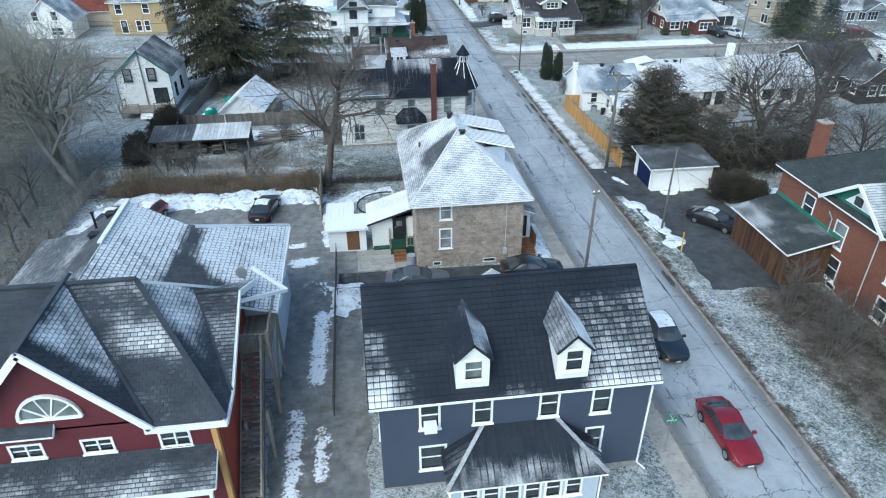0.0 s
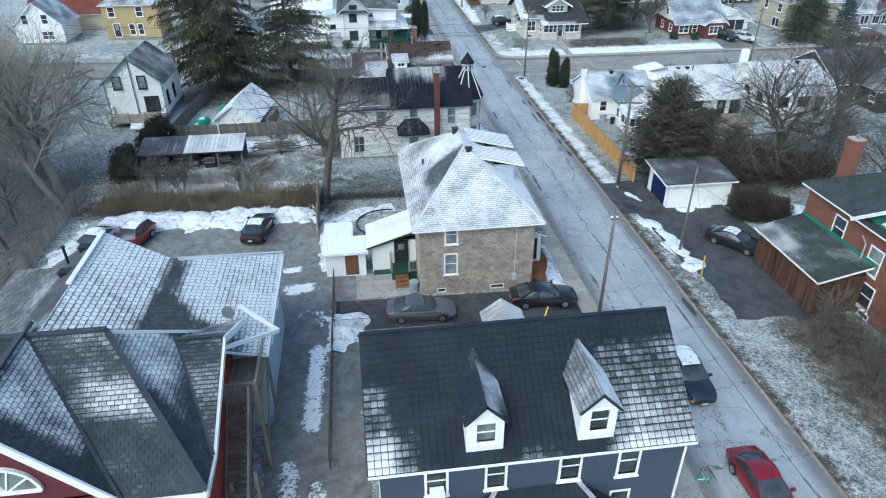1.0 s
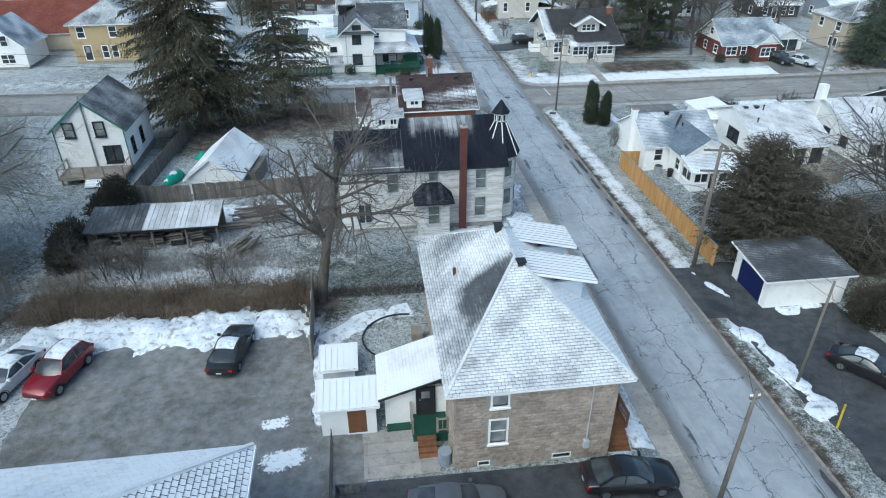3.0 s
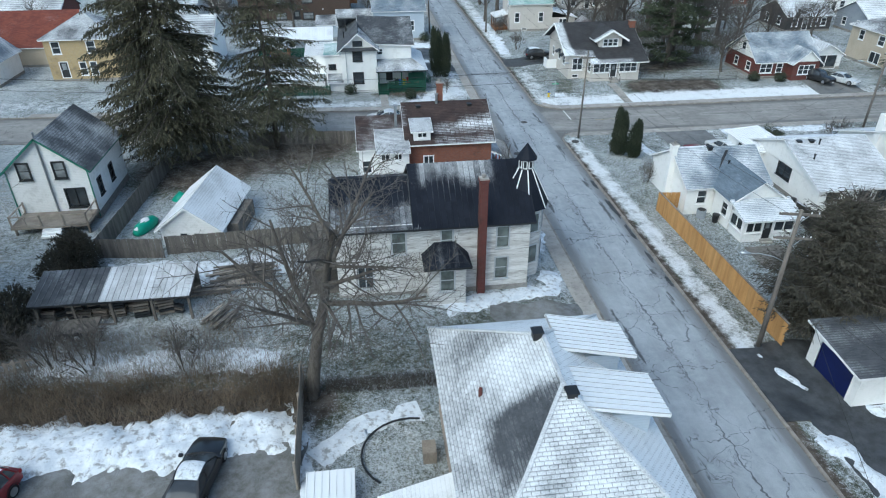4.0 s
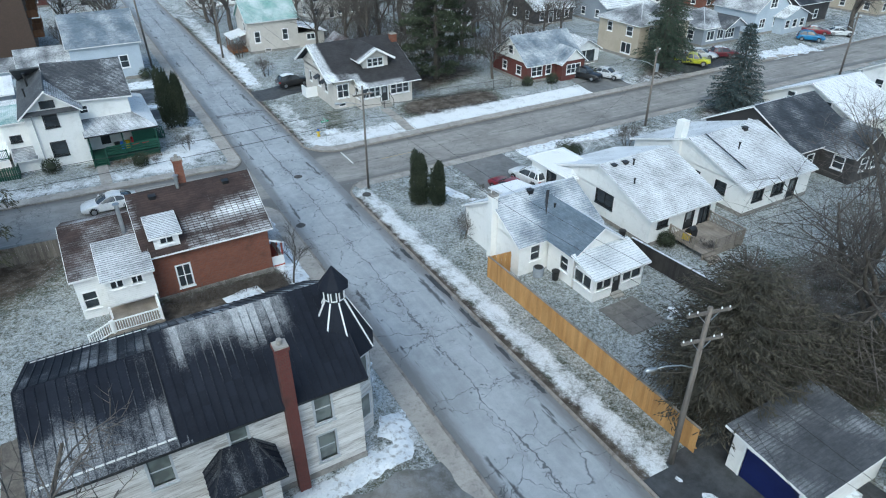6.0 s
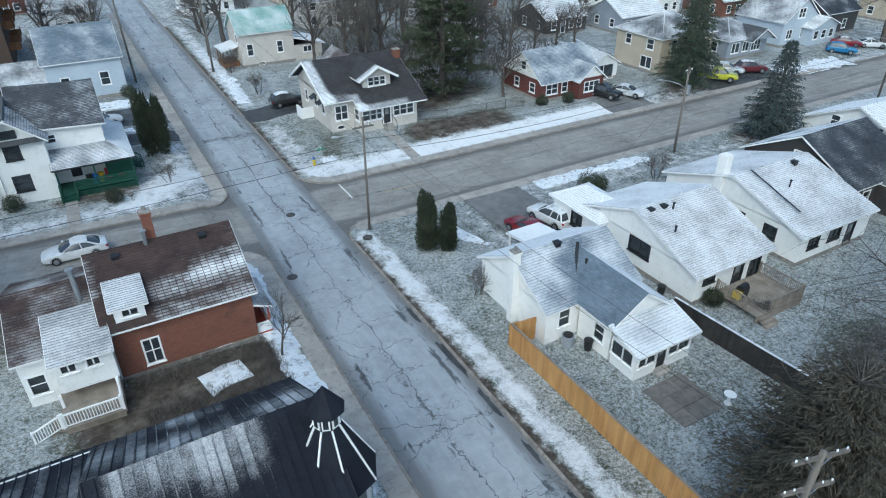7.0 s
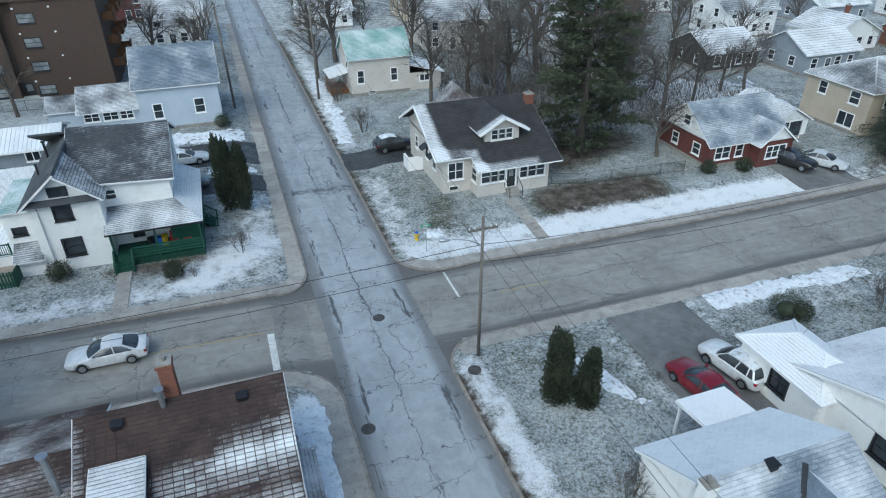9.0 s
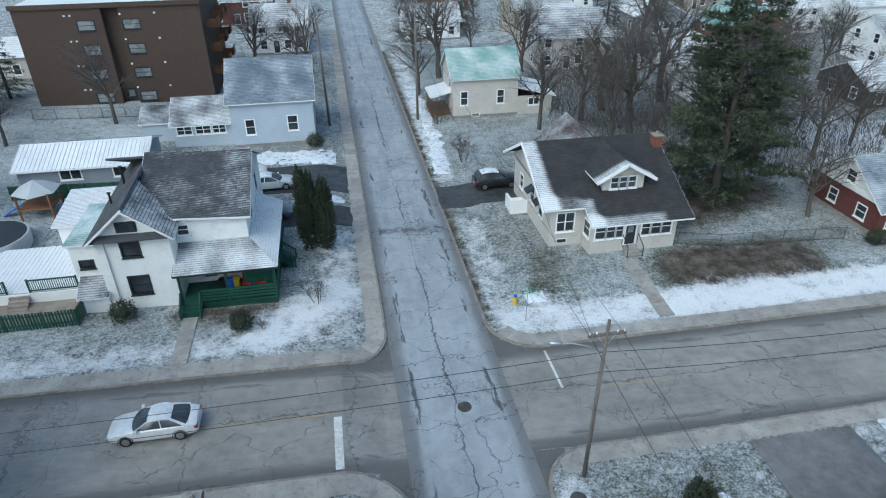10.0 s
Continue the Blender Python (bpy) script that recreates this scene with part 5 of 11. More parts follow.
    cap.beam(Vector(c[0]) + Vector((0, 0, 0.08)), Vector(A) + Vector((0, 0, 0.08)), 0.1, 0.03)
    cap.beam(Vector(c[1]) + Vector((0, 0, 0.08)), Vector(B) + Vector((0, 0, 0.08)), 0.1, 0.03)
    for q in range(len(cap.s)):
        cap.s[q] = 0.6
    apart("hip_cap", cap, "metal_roof", h)
    steps(h, 10.1, 11.2, 20.9, 1.1, land(10, 20), -1, mat="walk")
    dp = Shape()
    dp.tube([(12.95, 21.62, 6.5), (12.95, 21.62, 1.2), (13.3, 21.3, 1.0)], 0.05, 6)
    part("downspout", dp, "trim", h)
    dp = Shape()
    dp.tube([(10.05, 19.5, 3.3), (10.05, 19.5, 1.3), (11.0, 19.3, 1.15)], 0.05, 6)
    part("downspout", dp, "trim", h)
    ac = Shape()
    ac.box(1.85, 21.25, 5.2, 2.45, 21.72, 5.6)
    part("air_conditioner", ac, "trim", h, "white window air conditioner")
    settle(h, 6.3, 25)


def maroon_house():
    h = house("house", "maroon sided house with complex dark shingle roof and white trim")
    walls(h, -24.6, 21.6, -7.4, 30.5, 0.9, 7.5, "maroon", {"S": [(-16.0, 6.0, -14.8, 6.65, "p"), (-13.05, 5.95, -11.9, 6.6, "p"), (-9.8, 5.85, -8.65, 6.6, "p")]})
    e = Shape()
    e.box(-7.38, 21.7, 1.0, -7.3, 30.4, 7.5)
    part("east_cladding", e, "red_wall", h, "bright red painted east wall")
    post = Shape()
    post.box(-7.55, 21.3, 1.0, -7.3, 21.58, 7.2)
    part("corner_post", post, "cedar", h)
    s = patches(-0.02, 0.3, 0.7, 4, [(-13.85, 22.15, -11.2, 26.4, 0.72), (-12.2, 22.9, -11.2, 23.1, -0.3)])
    s2 = patches(0.24, 0.3, 0.8, 8, [(-11.4, 23.5, -8.8, 24.7, 0.34), (-11.5, 24.6, -10.2, 26.2, 0.12), (-14, 20.5, -6, 23.4, -0.2)])
    s3 = patches(0.1, 0.3, 0.8, 5, [(-11, 24.4, -8.3, 27.8, 0.55)])
    fine = dict(course=0.2, tile=0.3, streak=0.5, gap=0.025)
    gable_wall(h, (-18.0, 21.6, 7.4), (-9.9, 21.6, 7.4), (-13.9, 21.6, 11.7), (0, 0.22, 0), "maroon")
    top = (-13.9, 21.3, 12.0)
    # the great gable, east and west
    slope(h, [(-9.9, 21.2), (-13.72, 25.98), (-13.9, 26.0), (-13.9, 21.2)], top, -1.125, 0, "dark_shingle", s, **fine)
    slope(h, [(-18.0, 27.0), (-18.0, 21.2), (-13.9, 21.2), (-13.9, 27.0)], top, 1.125, 0, "dark_shingle", patches(0.05, 0.4))
    # south face of the main part, with its east hip
    slope(h, [(-9.9, 21.2), (-6.8, 21.2), (-10.75, 26.1), (-13.9, 26.1)], (-8, 21.2, 7.42), 0, 0.9, "dark_shingle", s2, **fine)
    slope(h, [(-6.8, 21.2), (-6.8, 23.0), (-8.95, 27.9), (-8.55, 28.8), (-10.75, 26.1)], (-6.8, 23, 7.45), -1.08, 0, "dark_shingle", s3, **fine)
    # small east gable
    slope(h, [(-6.8, 22.9), (-6.8, 27.9), (-8.95, 27.9)], (-7, 27.9, 9.68), 0, 0.44, "dark_shingle", patches(0.36, 0.3, 0.6, 3), **fine)
    slope(h, [(-6.8, 32.6), (-6.8, 27.9), (-9.0, 27.9), (-8.0, 32.6)], (-7, 27.9, 9.68), 0, -0.5, "dark_shingle", patches(0.3, 0.3))
    # north face and the western part
    slope(h, [(-7.1, 31.0), (-25.0, 31.0), (-25.0, 26.1), (-10.7, 26.1)], (-10, 26.1, 11.86), 0, -0.85, "dark_shingle", patches(0.4, 0.4))
    slope(h, [(-25.0, 21.2), (-13.9, 21.2), (-13.9, 26.1), (-25.0, 26.1)], (-20, 21.2, 7.42), 0, 0.9, "dark_shingle", patches(0.05, 0.2))
    gable_wall(h, (-24.6, 30.6, 7.3), (-24.6, 21.6, 7.3), (-24.6, 26.1, 11.6), (0.22, 0, 0), "maroon")
    gable_wall(h, (-7.4, 23.2, 7.4), (-7.4, 31.5, 7.4), (-7.4, 27.9, 9.5), (-0.2, 0, 0), "trim")
    cap = Shape()
    cap.beam((-13.75, 26.05, 11.85), (-9.9, 21.2, 7.55), 0.09, 0.03)
    cap.beam((-10.75, 26.1, 11.9), (-6.8, 21.2, 7.55), 0.12, 0.04)
    cap.beam((-13.9, 21.2, 12.05), (-13.9, 26.1, 12.05), 0.13, 0.05)
    cap.beam((-25.0, 26.1, 11.92), (-10.75, 26.1, 11.92), 0.13, 0.05)
    cap.beam((-8.9, 27.9, 9.76), (-6.8, 27.9, 9.76), 0.1, 0.04)
    cap.beam((-8.9, 27.9, 9.7), (-6.8, 22.95, 7.5), 0.09, 0.03)
    apart("ridge_cap", cap, "dark_shingle", h)
    tr = Shape()
    tr.beam((-13.9, 21.15, 11.85), (-9.9, 21.15, 7.35), 0.05, 0.16)
    tr.beam((-13.9, 21.15, 11.85), (-18.0, 21.15, 7.25), 0.05, 0.16)
    tr.beam((-10.2, 21.15, 7.25), (-6.75, 21.15, 7.25), 0.05, 0.14)
    tr.beam((-6.75, 21.2, 7.25), (-6.75, 23.0, 7.3), 0.05, 0.12)
    tr.beam((-6.75, 23.0, 7.3), (-6.75, 27.9, 9.5), 0.05, 0.14)
    tr.beam((-6.75, 27.9, 9.5), (-6.75, 32.6, 7.2), 0.05, 0.16)
    apart("bargeboard", tr, "trim", h)
    fr, gl = Shape(), Shape()
    cx, cz, r = -13.85, 8.15, 1.25
    arc = [(cx + r * math.cos(math.pi * k / 12), cz + r * math.sin(math.pi * k / 12)) for k in range(13)]
    gl.prism([(x, 21.55, z) for x, z in arc], (0, 0.08, 0))
    for (xa, za), (xb, zb) in zip(arc, arc[1:]):
        fr.beam((xa, 21.52, za), (xb, 21.52, zb), 0.07, 0.06)
    fr.beam((cx - r, 21.52, cz), (cx + r, 21.52, cz), 0.07, 0.06)
    for a in (36, 72, 108, 144):
        fr.beam((cx, 21.53, cz), (cx + r * math.cos(radians(a)), 21.53, cz + r * math.sin(radians(a))), 0.03)
    w = part("window", fr, "trim", h, "white half-round fan window")
    part("pane", gl, "glass_green", w)
    # south veranda roof
    roof_plane(h, [(-25, 19.9, 4.7), (-7.5, 19.9, 4.7), (-7.5, 21.58, 5.75), (-25, 21.58, 5.75)], "dark_shingle", patches(0.04, 0.3, 0.7, 2, [(-25, 19, -7, 20.8, 0.38)]), name="porch_roof", **fine)
    for k in range(7):
        pw = Shape()
        pw.box(-23.5 + 2.6 * k, 20.05, 0.9, -23.35 + 2.6 * k, 20.2, 4.5)
        part("porch_post", pw, "trim", h)
    bm = Shape()
    bm.box(-24.8, 20.0, 4.2, -7.7, 20.2, 4.55)
    part("porch_beam", bm, "trim", h)
    # landing and outside stairs on the east side
    zl = 6.1
    dk = Shape()
    for k in range(10):
        dk.box(-7.3 + 0.16 * k, 27.6, zl - 0.06, -7.16 + 0.16 * k, 31.2, zl, 0.7)
    apart("landing_board", dk, "wood", h)
    lf = Shape()
    for k in range(9):
        lf.box(-7.3 + 0.17 * k, 27.5, zl - 0.45, -7.18 + 0.17 * k, 27.56, zl + 0.25)
    apart("landing_board", lf, "wood", h)
    for x, y, z1 in ((-7.2, 27.6, 7.2), (-5.75, 27.6, 7.2), (-5.75, 31.1, 7.2), (-7.2, 31.1, 7.2), (-5.75, 24.4, 4.6), (-6.9, 24.4, 4.0)):
        ps = Shape()
        ps.beam((x, y, 0.8), (x, y, z1), 0.08)
        part("post", ps, "wood", h)
    bm = Shape()
    bm.beam((-7.2, 27.6, zl - 0.15), (-5.75, 27.6, zl - 0.15), 0.06, 0.1)
    bm.beam((-5.75, 27.6, zl - 0.15), (-5.75, 31.1, zl - 0.15), 0.06, 0.1)
    bm.beam((-5.75, 27.6, 2.0), (-5.75, 31.1, zl - 0.5), 0.05)
    apart("brace", bm, "wood", h)
    railing(h, [(-5.75, 31.1, zl), (-5.75, 27.6, zl), (-7.2, 27.6, zl)])
    for k in range(26):
        st = Shape()
        y, z = 27.5 - 0.24 * k, zl - 0.185 * k
        st.box(-7.1, y - 0.24, z - 0.22, -6.1, y, z - 0.17)
        part("tread", st, "grey_wood", h)
    for x in (-7.15, -6.05):
        sg = Shape()
        sg.beam((x, 27.5, zl - 0.1), (x, 21.2, 1.15), 0.04, 0.13)
        part("stringer", sg, "grey_wood", h)
    railing(h, [(-6.05, 27.4, zl - 0.1), (-6.05, 21.3, 1.2)])
    rg = Shape()
    rg.beam((-6.8, 31.8, 8.6), (-4.9, 31.0, 7.4), 0.06, 0.1)
    rg.beam((-6.9, 28.2, 8.8), (-4.9, 31.0, 7.4), 0.06, 0.1)
    apart("canopy_rafter", rg, "trim", h)
    settle(h, -14, 26)


def annex():
    h = house("annex", "pale two-storey building with snowy hipped shingle roof", "building")
    walls(h, -20.8, 30.6, -6.0, 39.4, 0.9, 6.75, "paleblue", {"E": [(34, 4.4, 35, 5.6, "w"), (37.5, 4.4, 38.4, 5.6, "w")], "N": [(-18, 4.2, -17, 5.4, "w"), (-10, 4.2, -9, 5.4, "w"), (-10, 1.8, -9, 3.0, "w")]})
    a = patches(0.98, 0.3, 0.6, 1, [(-10.55, 26, -9.75, 36.6, -0.95), (-10.3, 26, -9.1, 31.4, -0.8), (-9.3, 26, -7.8, 30.8, -0.7), (-8.2, 26, -6.4, 30.3, -0.6), (-12.9, 29.6, -11.3, 31.6, -0.25), (-14, 25, -12.9, 29.3, -0.2)])
    at = (-5.5, 35, 6.8)
    slope(h, [(-5.5, 29.9), (-5.5, 39.85), (-10.25, 35.0), (-10.25, 34.8), (-13.5, 34.8), (-13.5, 26.3)], at, -0.62, 0, "shingle", a, course=0.26, tile=0.3, lift=0.03, streak=0.75, gap=0.03)
    slope(h, [(-5.5, 39.85), (-21.4, 39.85), (-16.6, 34.9), (-10.2, 34.9)], (-8, 39.85, 6.8), 0, -0.62, "shingle", patches(0.95, 0.15), course=0.26, tile=0.3, lift=0.03, streak=0.6)
    slope(h, [(-21.4, 29.9), (-13.5, 26.3), (-13.5, 34.85), (-16.6, 34.85), (-21.4, 39.85)], (-13.5, 33, 11.76), 0.62, 0, "shingle", patches(0.3, 0.3, 0.4, 3, [(-15.0, 28, -13.4, 35, -0.3)]), course=0.26, tile=0.3, lift=0.03, streak=0.5)
    gable_wall(h, (-17.0, 34.9, 9.3), (-10.3, 34.9, 9.2), (-13.5, 34.9, 11.6), (0, -0.2, 0), "paleblue")
    cap = Shape()
    cap.beam((-13.5, 29.9, 11.85), (-13.5, 34.8, 11.85), 0.12, 0.05)
    cap.beam((-10.25, 34.95, 9.85), (-5.5, 39.85, 6.9), 0.08, 0.03)
    cap.s = [0.9] * len(cap.s)
    apart("ridge_cap", cap, "shingle", h)
    fs = Shape()
    fs.beam((-5.45, 29.9, 6.7), (-5.45, 39.85, 6.7), 0.05, 0.1)
    part("gutter", fs, "trim", h)
    vent(h, -15.0, 33.4, 10.9, 0.9)
    box_vent(h, -14.6, 32.0, 11.1)
    box_vent(h, -14.3, 34.0, 11.3)
    dish = Shape()
    dish.beam((-7.2, 31.5, 7.9), (-7.2, 31.5, 8.6), 0.03)
    dish.tube([(-7.2, 31.45, 8.6), (-7.25, 31.2, 8.65)], [0.08, 0.35], 12)
    part("satellite_dish", dish, "metal", h)
    settle(h, -14, 35)


def stone_house():
    h = house("house", "two-storey rock-faced block house with snow-covered hip roof")
    o = {"S": [(5.35, 5.25, 6.1, 6.6, "c"), (5.3, 2.75, 6.1, 4.3, "c"), (4.75, 1.2, 5.3, 1.45, "b"), (8.7, 1.2, 9.6, 1.45, "b")],
         "E": [(47, 3.0, 47.9, 4.5, "w"), (52, 3.0, 52.9, 4.5, "w"), (48, 5.3, 48.9, 6.6, "w")], "N": [(5, 5.2, 5.9, 6.5, "w"), (9, 5.2, 9.9, 6.5, "w"), (9, 2.6, 9.9, 4.2, "w")],
         "W": [(50, 5.2, 50.9, 6.5, "w")]}
    walls(h, 3.5, 42.25, 11.7, 56.3, 0.6, 6.75, "mortar", o)
    full = patches(1.0, 0.2, 0.5, 2)
    west = patches(0.62, 0.26, 0.4, 7, [(4.6, 45.0, 7.6, 48.6, -0.38), (3.0, 46, 5, 47.5, -0.15), (5.5, 49, 8, 52, 0.25)])
    hip_roof(h, 3.5, 42.25, 11.7, 56.3, 6.65, 3.4, "shingle", (patches(0.76, 0.2, 0.8, 4), full, full, west), 0.55, ((7.55, 48.2), (7.55, 51.4)), course=0.17, tile=0.34, lift=0.014, streak=0.36, gap=0.015)
    # two dormers on the east slope
    for y in (48.6, 52.3):
        walls(h, 9.4, y - 0.95, 11.3, y + 0.95, 7.3, 8.55, "paleblue", {"E": [(y - 0.6, 7.75, y + 0.6, 8.3, "p")]})
        roof_plane(h, [(12.0, y - 1.25, 8.62), (12.0, y + 1.25, 8.62), (8.3, y + 1.25, 9.5), (8.3, y - 1.25, 9.5)], "flat_roof", patches(1.0, 0.2), tile=0.3, seams=True, name="dormer_roof")
    box_vent(h, 7.3, 51.4, 10.1)
    box_vent(h, 7.8, 47.8, 9.85)
    pv = Shape()
    pv.tube([(4.6, 50.2, 7.4), (4.6, 50.2, 8.3)], 0.09, 8)
    part("vent_pipe", pv, "brick2", h, "rusty red vent pipe")
    # white lean-to with door, deck and steps on the west side
    walls(h, 0.15, 45.6, 3.5, 48.6, 0.9, 3.75, "stucco", {"S": [(1.95, 2.0, 2.8, 3.75 - 0.02, "d")]}, skip="E", trim="darktrim")
    roof_plane(h, [(-0.2, 48.9, 3.55), (-0.2, 45.2, 3.55), (3.48, 45.2, 4.75), (3.48, 48.9, 4.75)], "flat_roof", patches(1.0, 0.3, 0.6, 3), tile=0.6, name="lean_to_roof", edge="darktrim")
    dk = Shape()
    dk.box(1.5, 44.1, 1.75, 3.45, 45.58, 1.9)
    dk.box(1.55, 44.2, 0.9, 3.4, 45.5, 1.75)
    dk.box(0.2, 45.1, 0.9, 1.5, 45.58, 1.35)
    part("deck", dk, "green_wood", h, "dark green painted deck")
    steps(h, 1.75, 2.75, 44.1, 1.9, 1.1, -1, mat="brown_wood", n=4)
    railing(h, [(1.55, 44.15, 1.9), (1.55, 45.5, 1.9)], 0.9, 0.5, mat="wood")
    railing(h, [(2.85, 44.15, 1.9), (3.4, 44.15, 1.9)], 0.9, 0.25, mat="wood")
    # side entrance on the street side
    walls(h, 11.8, 44.9, 13.0, 47.6, 0.7, 4.0, "trim", {"S": [(12.05, 1.7, 12.75, 3.6, "d")]}, skip="W")
    roof_plane(h, [(13.35, 44.6, 3.95), (13.35, 47.9, 3.95), (11.82, 47.9, 4.6), (11.82, 44.6, 4.6)], "metal_sheet", patches(0.55), tile=0.35, seams=True, name="porch_roof")
    dk = Shape()
    dk.box(11.8, 43.5, 1.4, 13.2, 44.9, 1.55)
    dk.box(11.85, 43.6, 0.6, 13.1, 44.8, 1.4)
    part("landing", dk, "brown_wood", h)
    steps(h, 11.85, 13.1, 43.5, 1.55, 0.75, -1, mat="brown_wood", n=4)
    railing(h, [(13.15, 44.9, 1.55), (13.15, 43.5, 1.55)], mat="brown_wood")
    rs = Shape()
    rs.tube([(10.35, 42.12, 6.5), (10.35, 42.12, 2.2)], 0.035, 6)
    rs.box(10.2, 42.0, 1.9, 10.5, 42.2, 2.4)
    part("service_pipe", rs, "greytrim", h)
    ac = Shape()
    ac.tube([(3.05, 42.75, 1.0), (3.05, 42.75, 1.95)], [0.36, 0.36], 12)
    part("heat_pump", ac, "greysiding", h)
    settle(h, 7.6, 49)
    return h


def shed(x0, y0, x1, y1, h0, h1, label, mat="trim", roof="flat_roof", lvl_snow=1.15, door=True):
    s = house("shed", label, "shed")
    z = land(x0, y0)
    o = {"S": [((x0 + x1) / 2 - 0.05, z + 0.1, (x0 + x1) / 2 + 0.95, z + 1.9, "d")]} if door else {}
    walls(s, x0, y0, x1, y1, z - 0.2, z + h0, mat, o)
    roof_plane(s, [(x0 - 0.2, y0 - 0.25, z + h0), (x1 + 0.2, y0 - 0.25, z + h0), (x1 + 0.2, y1 + 0.2, z + h1), (x0 - 0.2, y1 + 0.2, z + h1)], roof, patches(lvl_snow, 0.15), tile=0.35, seams=True)
    f = Shape()
    f.prism([(x0 + 0.01, y0 + 0.02, z + h0 - 0.02), (x0 + 0.01, y1 - 0.02, z + h0 - 0.02), (x0 + 0.01, y1 - 0.02, z + h1 - 0.16)], (0.1, 0, 0))
    f.prism([(x1 - 0.11, y0 + 0.02, z + h0 - 0.02), (x1 - 0.11, y1 - 0.02, z + h0 - 0.02), (x1 - 0.11, y1 - 0.02, z + h1 - 0.16)], (0.1, 0, 0))
    part("side_infill", f, mat, s)
    if door:
        d = Shape()
        d.box((x0 + x1) / 2 - 0.05, y0 - 0.03, z + 0.1, (x0 + x1) / 2 + 0.95, y0 + 0.03, z + 1.9)
        part("door_leaf", d, "brown_wood", s, "brown stained board door")
    return settle(s, (x0 + x1) / 2, (y0 + y1) / 2)


def victorian():
    h = house("house", "old clapboard house, peeling white paint, dark metal roof and turret")
    o = {"S": [(1.65, 4.6, 2.55, 6.2, "q"), (5.1, 4.6, 5.85, 6.2, "q"), (9.05, 4.6, 9.85, 6.2, "q"), (9.0, 2.0, 9.85, 3.7, "q"), (-0.85, 1.9, 0.15, 3.6, "p")],
         "E": [(70, 4.6, 70.9, 6.2, "q")], "N": [(2, 4.6, 2.9, 6.2, "q"), (8, 4.6, 8.9, 6.2, "q"), (5, 2, 5.9, 3.6, "q")], "W": [(70, 4.6, 70.9, 6, "q")]}
    walls(h, -2.3, 68.15, 11.4, 76.8, 0.6, 6.85, "peeling", o, trim="greytrim")
    fnd = Shape()
    fnd.box(-2.32, 68.1, 0.3, 11.44, 76.85, 1.35)
    part("foundation", fnd, "foundation", h)
    sn = patches(-0.1, 0.25, 0.5, 2, [(3.6, 70.6, 9.5, 74, 0.55)])
    sw = patches(0.1, 0.25, 0.5, 2, [(-3, 67.5, 4.2, 70.2, 0.4)])
    # east part, higher
    gable_roof(h, 3.4, 68.15, 11.4, 76.8, 6.85, 2.6, "x", "metal_sheet", (sn, patches(0.3)), 0.4, 0.3, edge="darktrim", wall_mat="peeling", tile=0.4, seams=True)
    gable_roof(h, -2.3, 68.15, 3.38, 76.8, 6.8, 1.75, "x", "metal_sheet", (sw, patches(0.3)), 0.4, 0.25, edge="darktrim", wall_mat="peeling", tile=0.4, seams=True)
    chimney(h, 7.9, 67.85, 0.7, 10.2, 0.55, "brick2", 0.5)
    # turret at the street corner
    t = Shape()
    cx, cy = 11.55, 71.0
    t.tube([(cx, cy, 0.6), (cx, cy, 6.9)], 1.5, 8)
    part("turret_wall", t, "peeling", h)
    for k in range(8):
        a = radians(22.5 + 45 * k)
        c, s_ = math.cos(a), math.sin(a)
        for z in (2.1, 4.7):
            fr = Shape()
            p = Vector((cx + 1.41 * c, cy + 1.41 * s_, z))
            w = Vector((-s_, c, 0))
            n = Vector((c, s_, 0))
            fr.prism([p - w * 0.45 - n * 0.1, p + w * 0.45 - n * 0.1, p + w * 0.45 - n * 0.1 + Vector((0, 0, 1.6)), p - w * 0.45 - n * 0.1 + Vector((0, 0, 1.6))], n * 0.14)
            wf = part("window", fr, "greytrim", h)
            pn = Shape()
            pn.prism([p - w * 0.33 + Vector((0, 0, 0.1)), p + w * 0.33 + Vector((0, 0, 0.1)), p + w * 0.33 + Vector((0, 0, 1.5)), p - w * 0.33 + Vector((0, 0, 1.5))], n * 0.055)
            part("pane", pn, "glass_green", wf)
    rt = Shape()
    rt.tube([(cx, cy, 6.6), (cx, cy, 9.35)], [1.85, 0.5], 8)
    part("turret_roof", rt, "metal_sheet", h)
    rib = Shape()
    for k in range(8):
        a = radians(45 * k)
        rib.beam((cx + 1.82 * math.cos(a), cy + 1.82 * math.sin(a), 6.65), (cx + 0.52 * math.cos(a), cy + 0.52 * math.sin(a), 9.35), 0.035)
    apart("turret_rib", rib, "trim", h)
    lan = Shape()
    lan.tube([(cx, cy, 9.3), (cx, cy, 10.15)], 0.52, 8)
    lantern = part("lantern", lan, "darktrim", h)
    for k in range(8):
        a = radians(22.5 + 45 * k)
        p, w, n = Vector((cx + 0.49 * math.cos(a), cy + 0.49 * math.sin(a), 9.42)), Vector((-math.sin(a), math.cos(a), 0)), Vector((math.cos(a), math.sin(a), 0))
        fr = Shape()
        fr.prism([p - w * 0.16 - n * 0.05, p + w * 0.16 - n * 0.05, p + w * 0.16 - n * 0.05 + Vector((0, 0, 0.62)), p - w * 0.16 - n * 0.05 + Vector((0, 0, 0.62))], n * 0.09)
        part("lantern_frame", fr, "trim", lantern)
        pn = Shape()
        pn.prism([p - w * 0.1 + Vector((0, 0, 0.08)), p + w * 0.1 + Vector((0, 0, 0.08)), p + w * 0.1 + Vector((0, 0, 0.55)), p - w * 0.1 + Vector((0, 0, 0.55))], n * 0.05)
        part("pane", pn, "glass", lantern)
    cap = Shape()
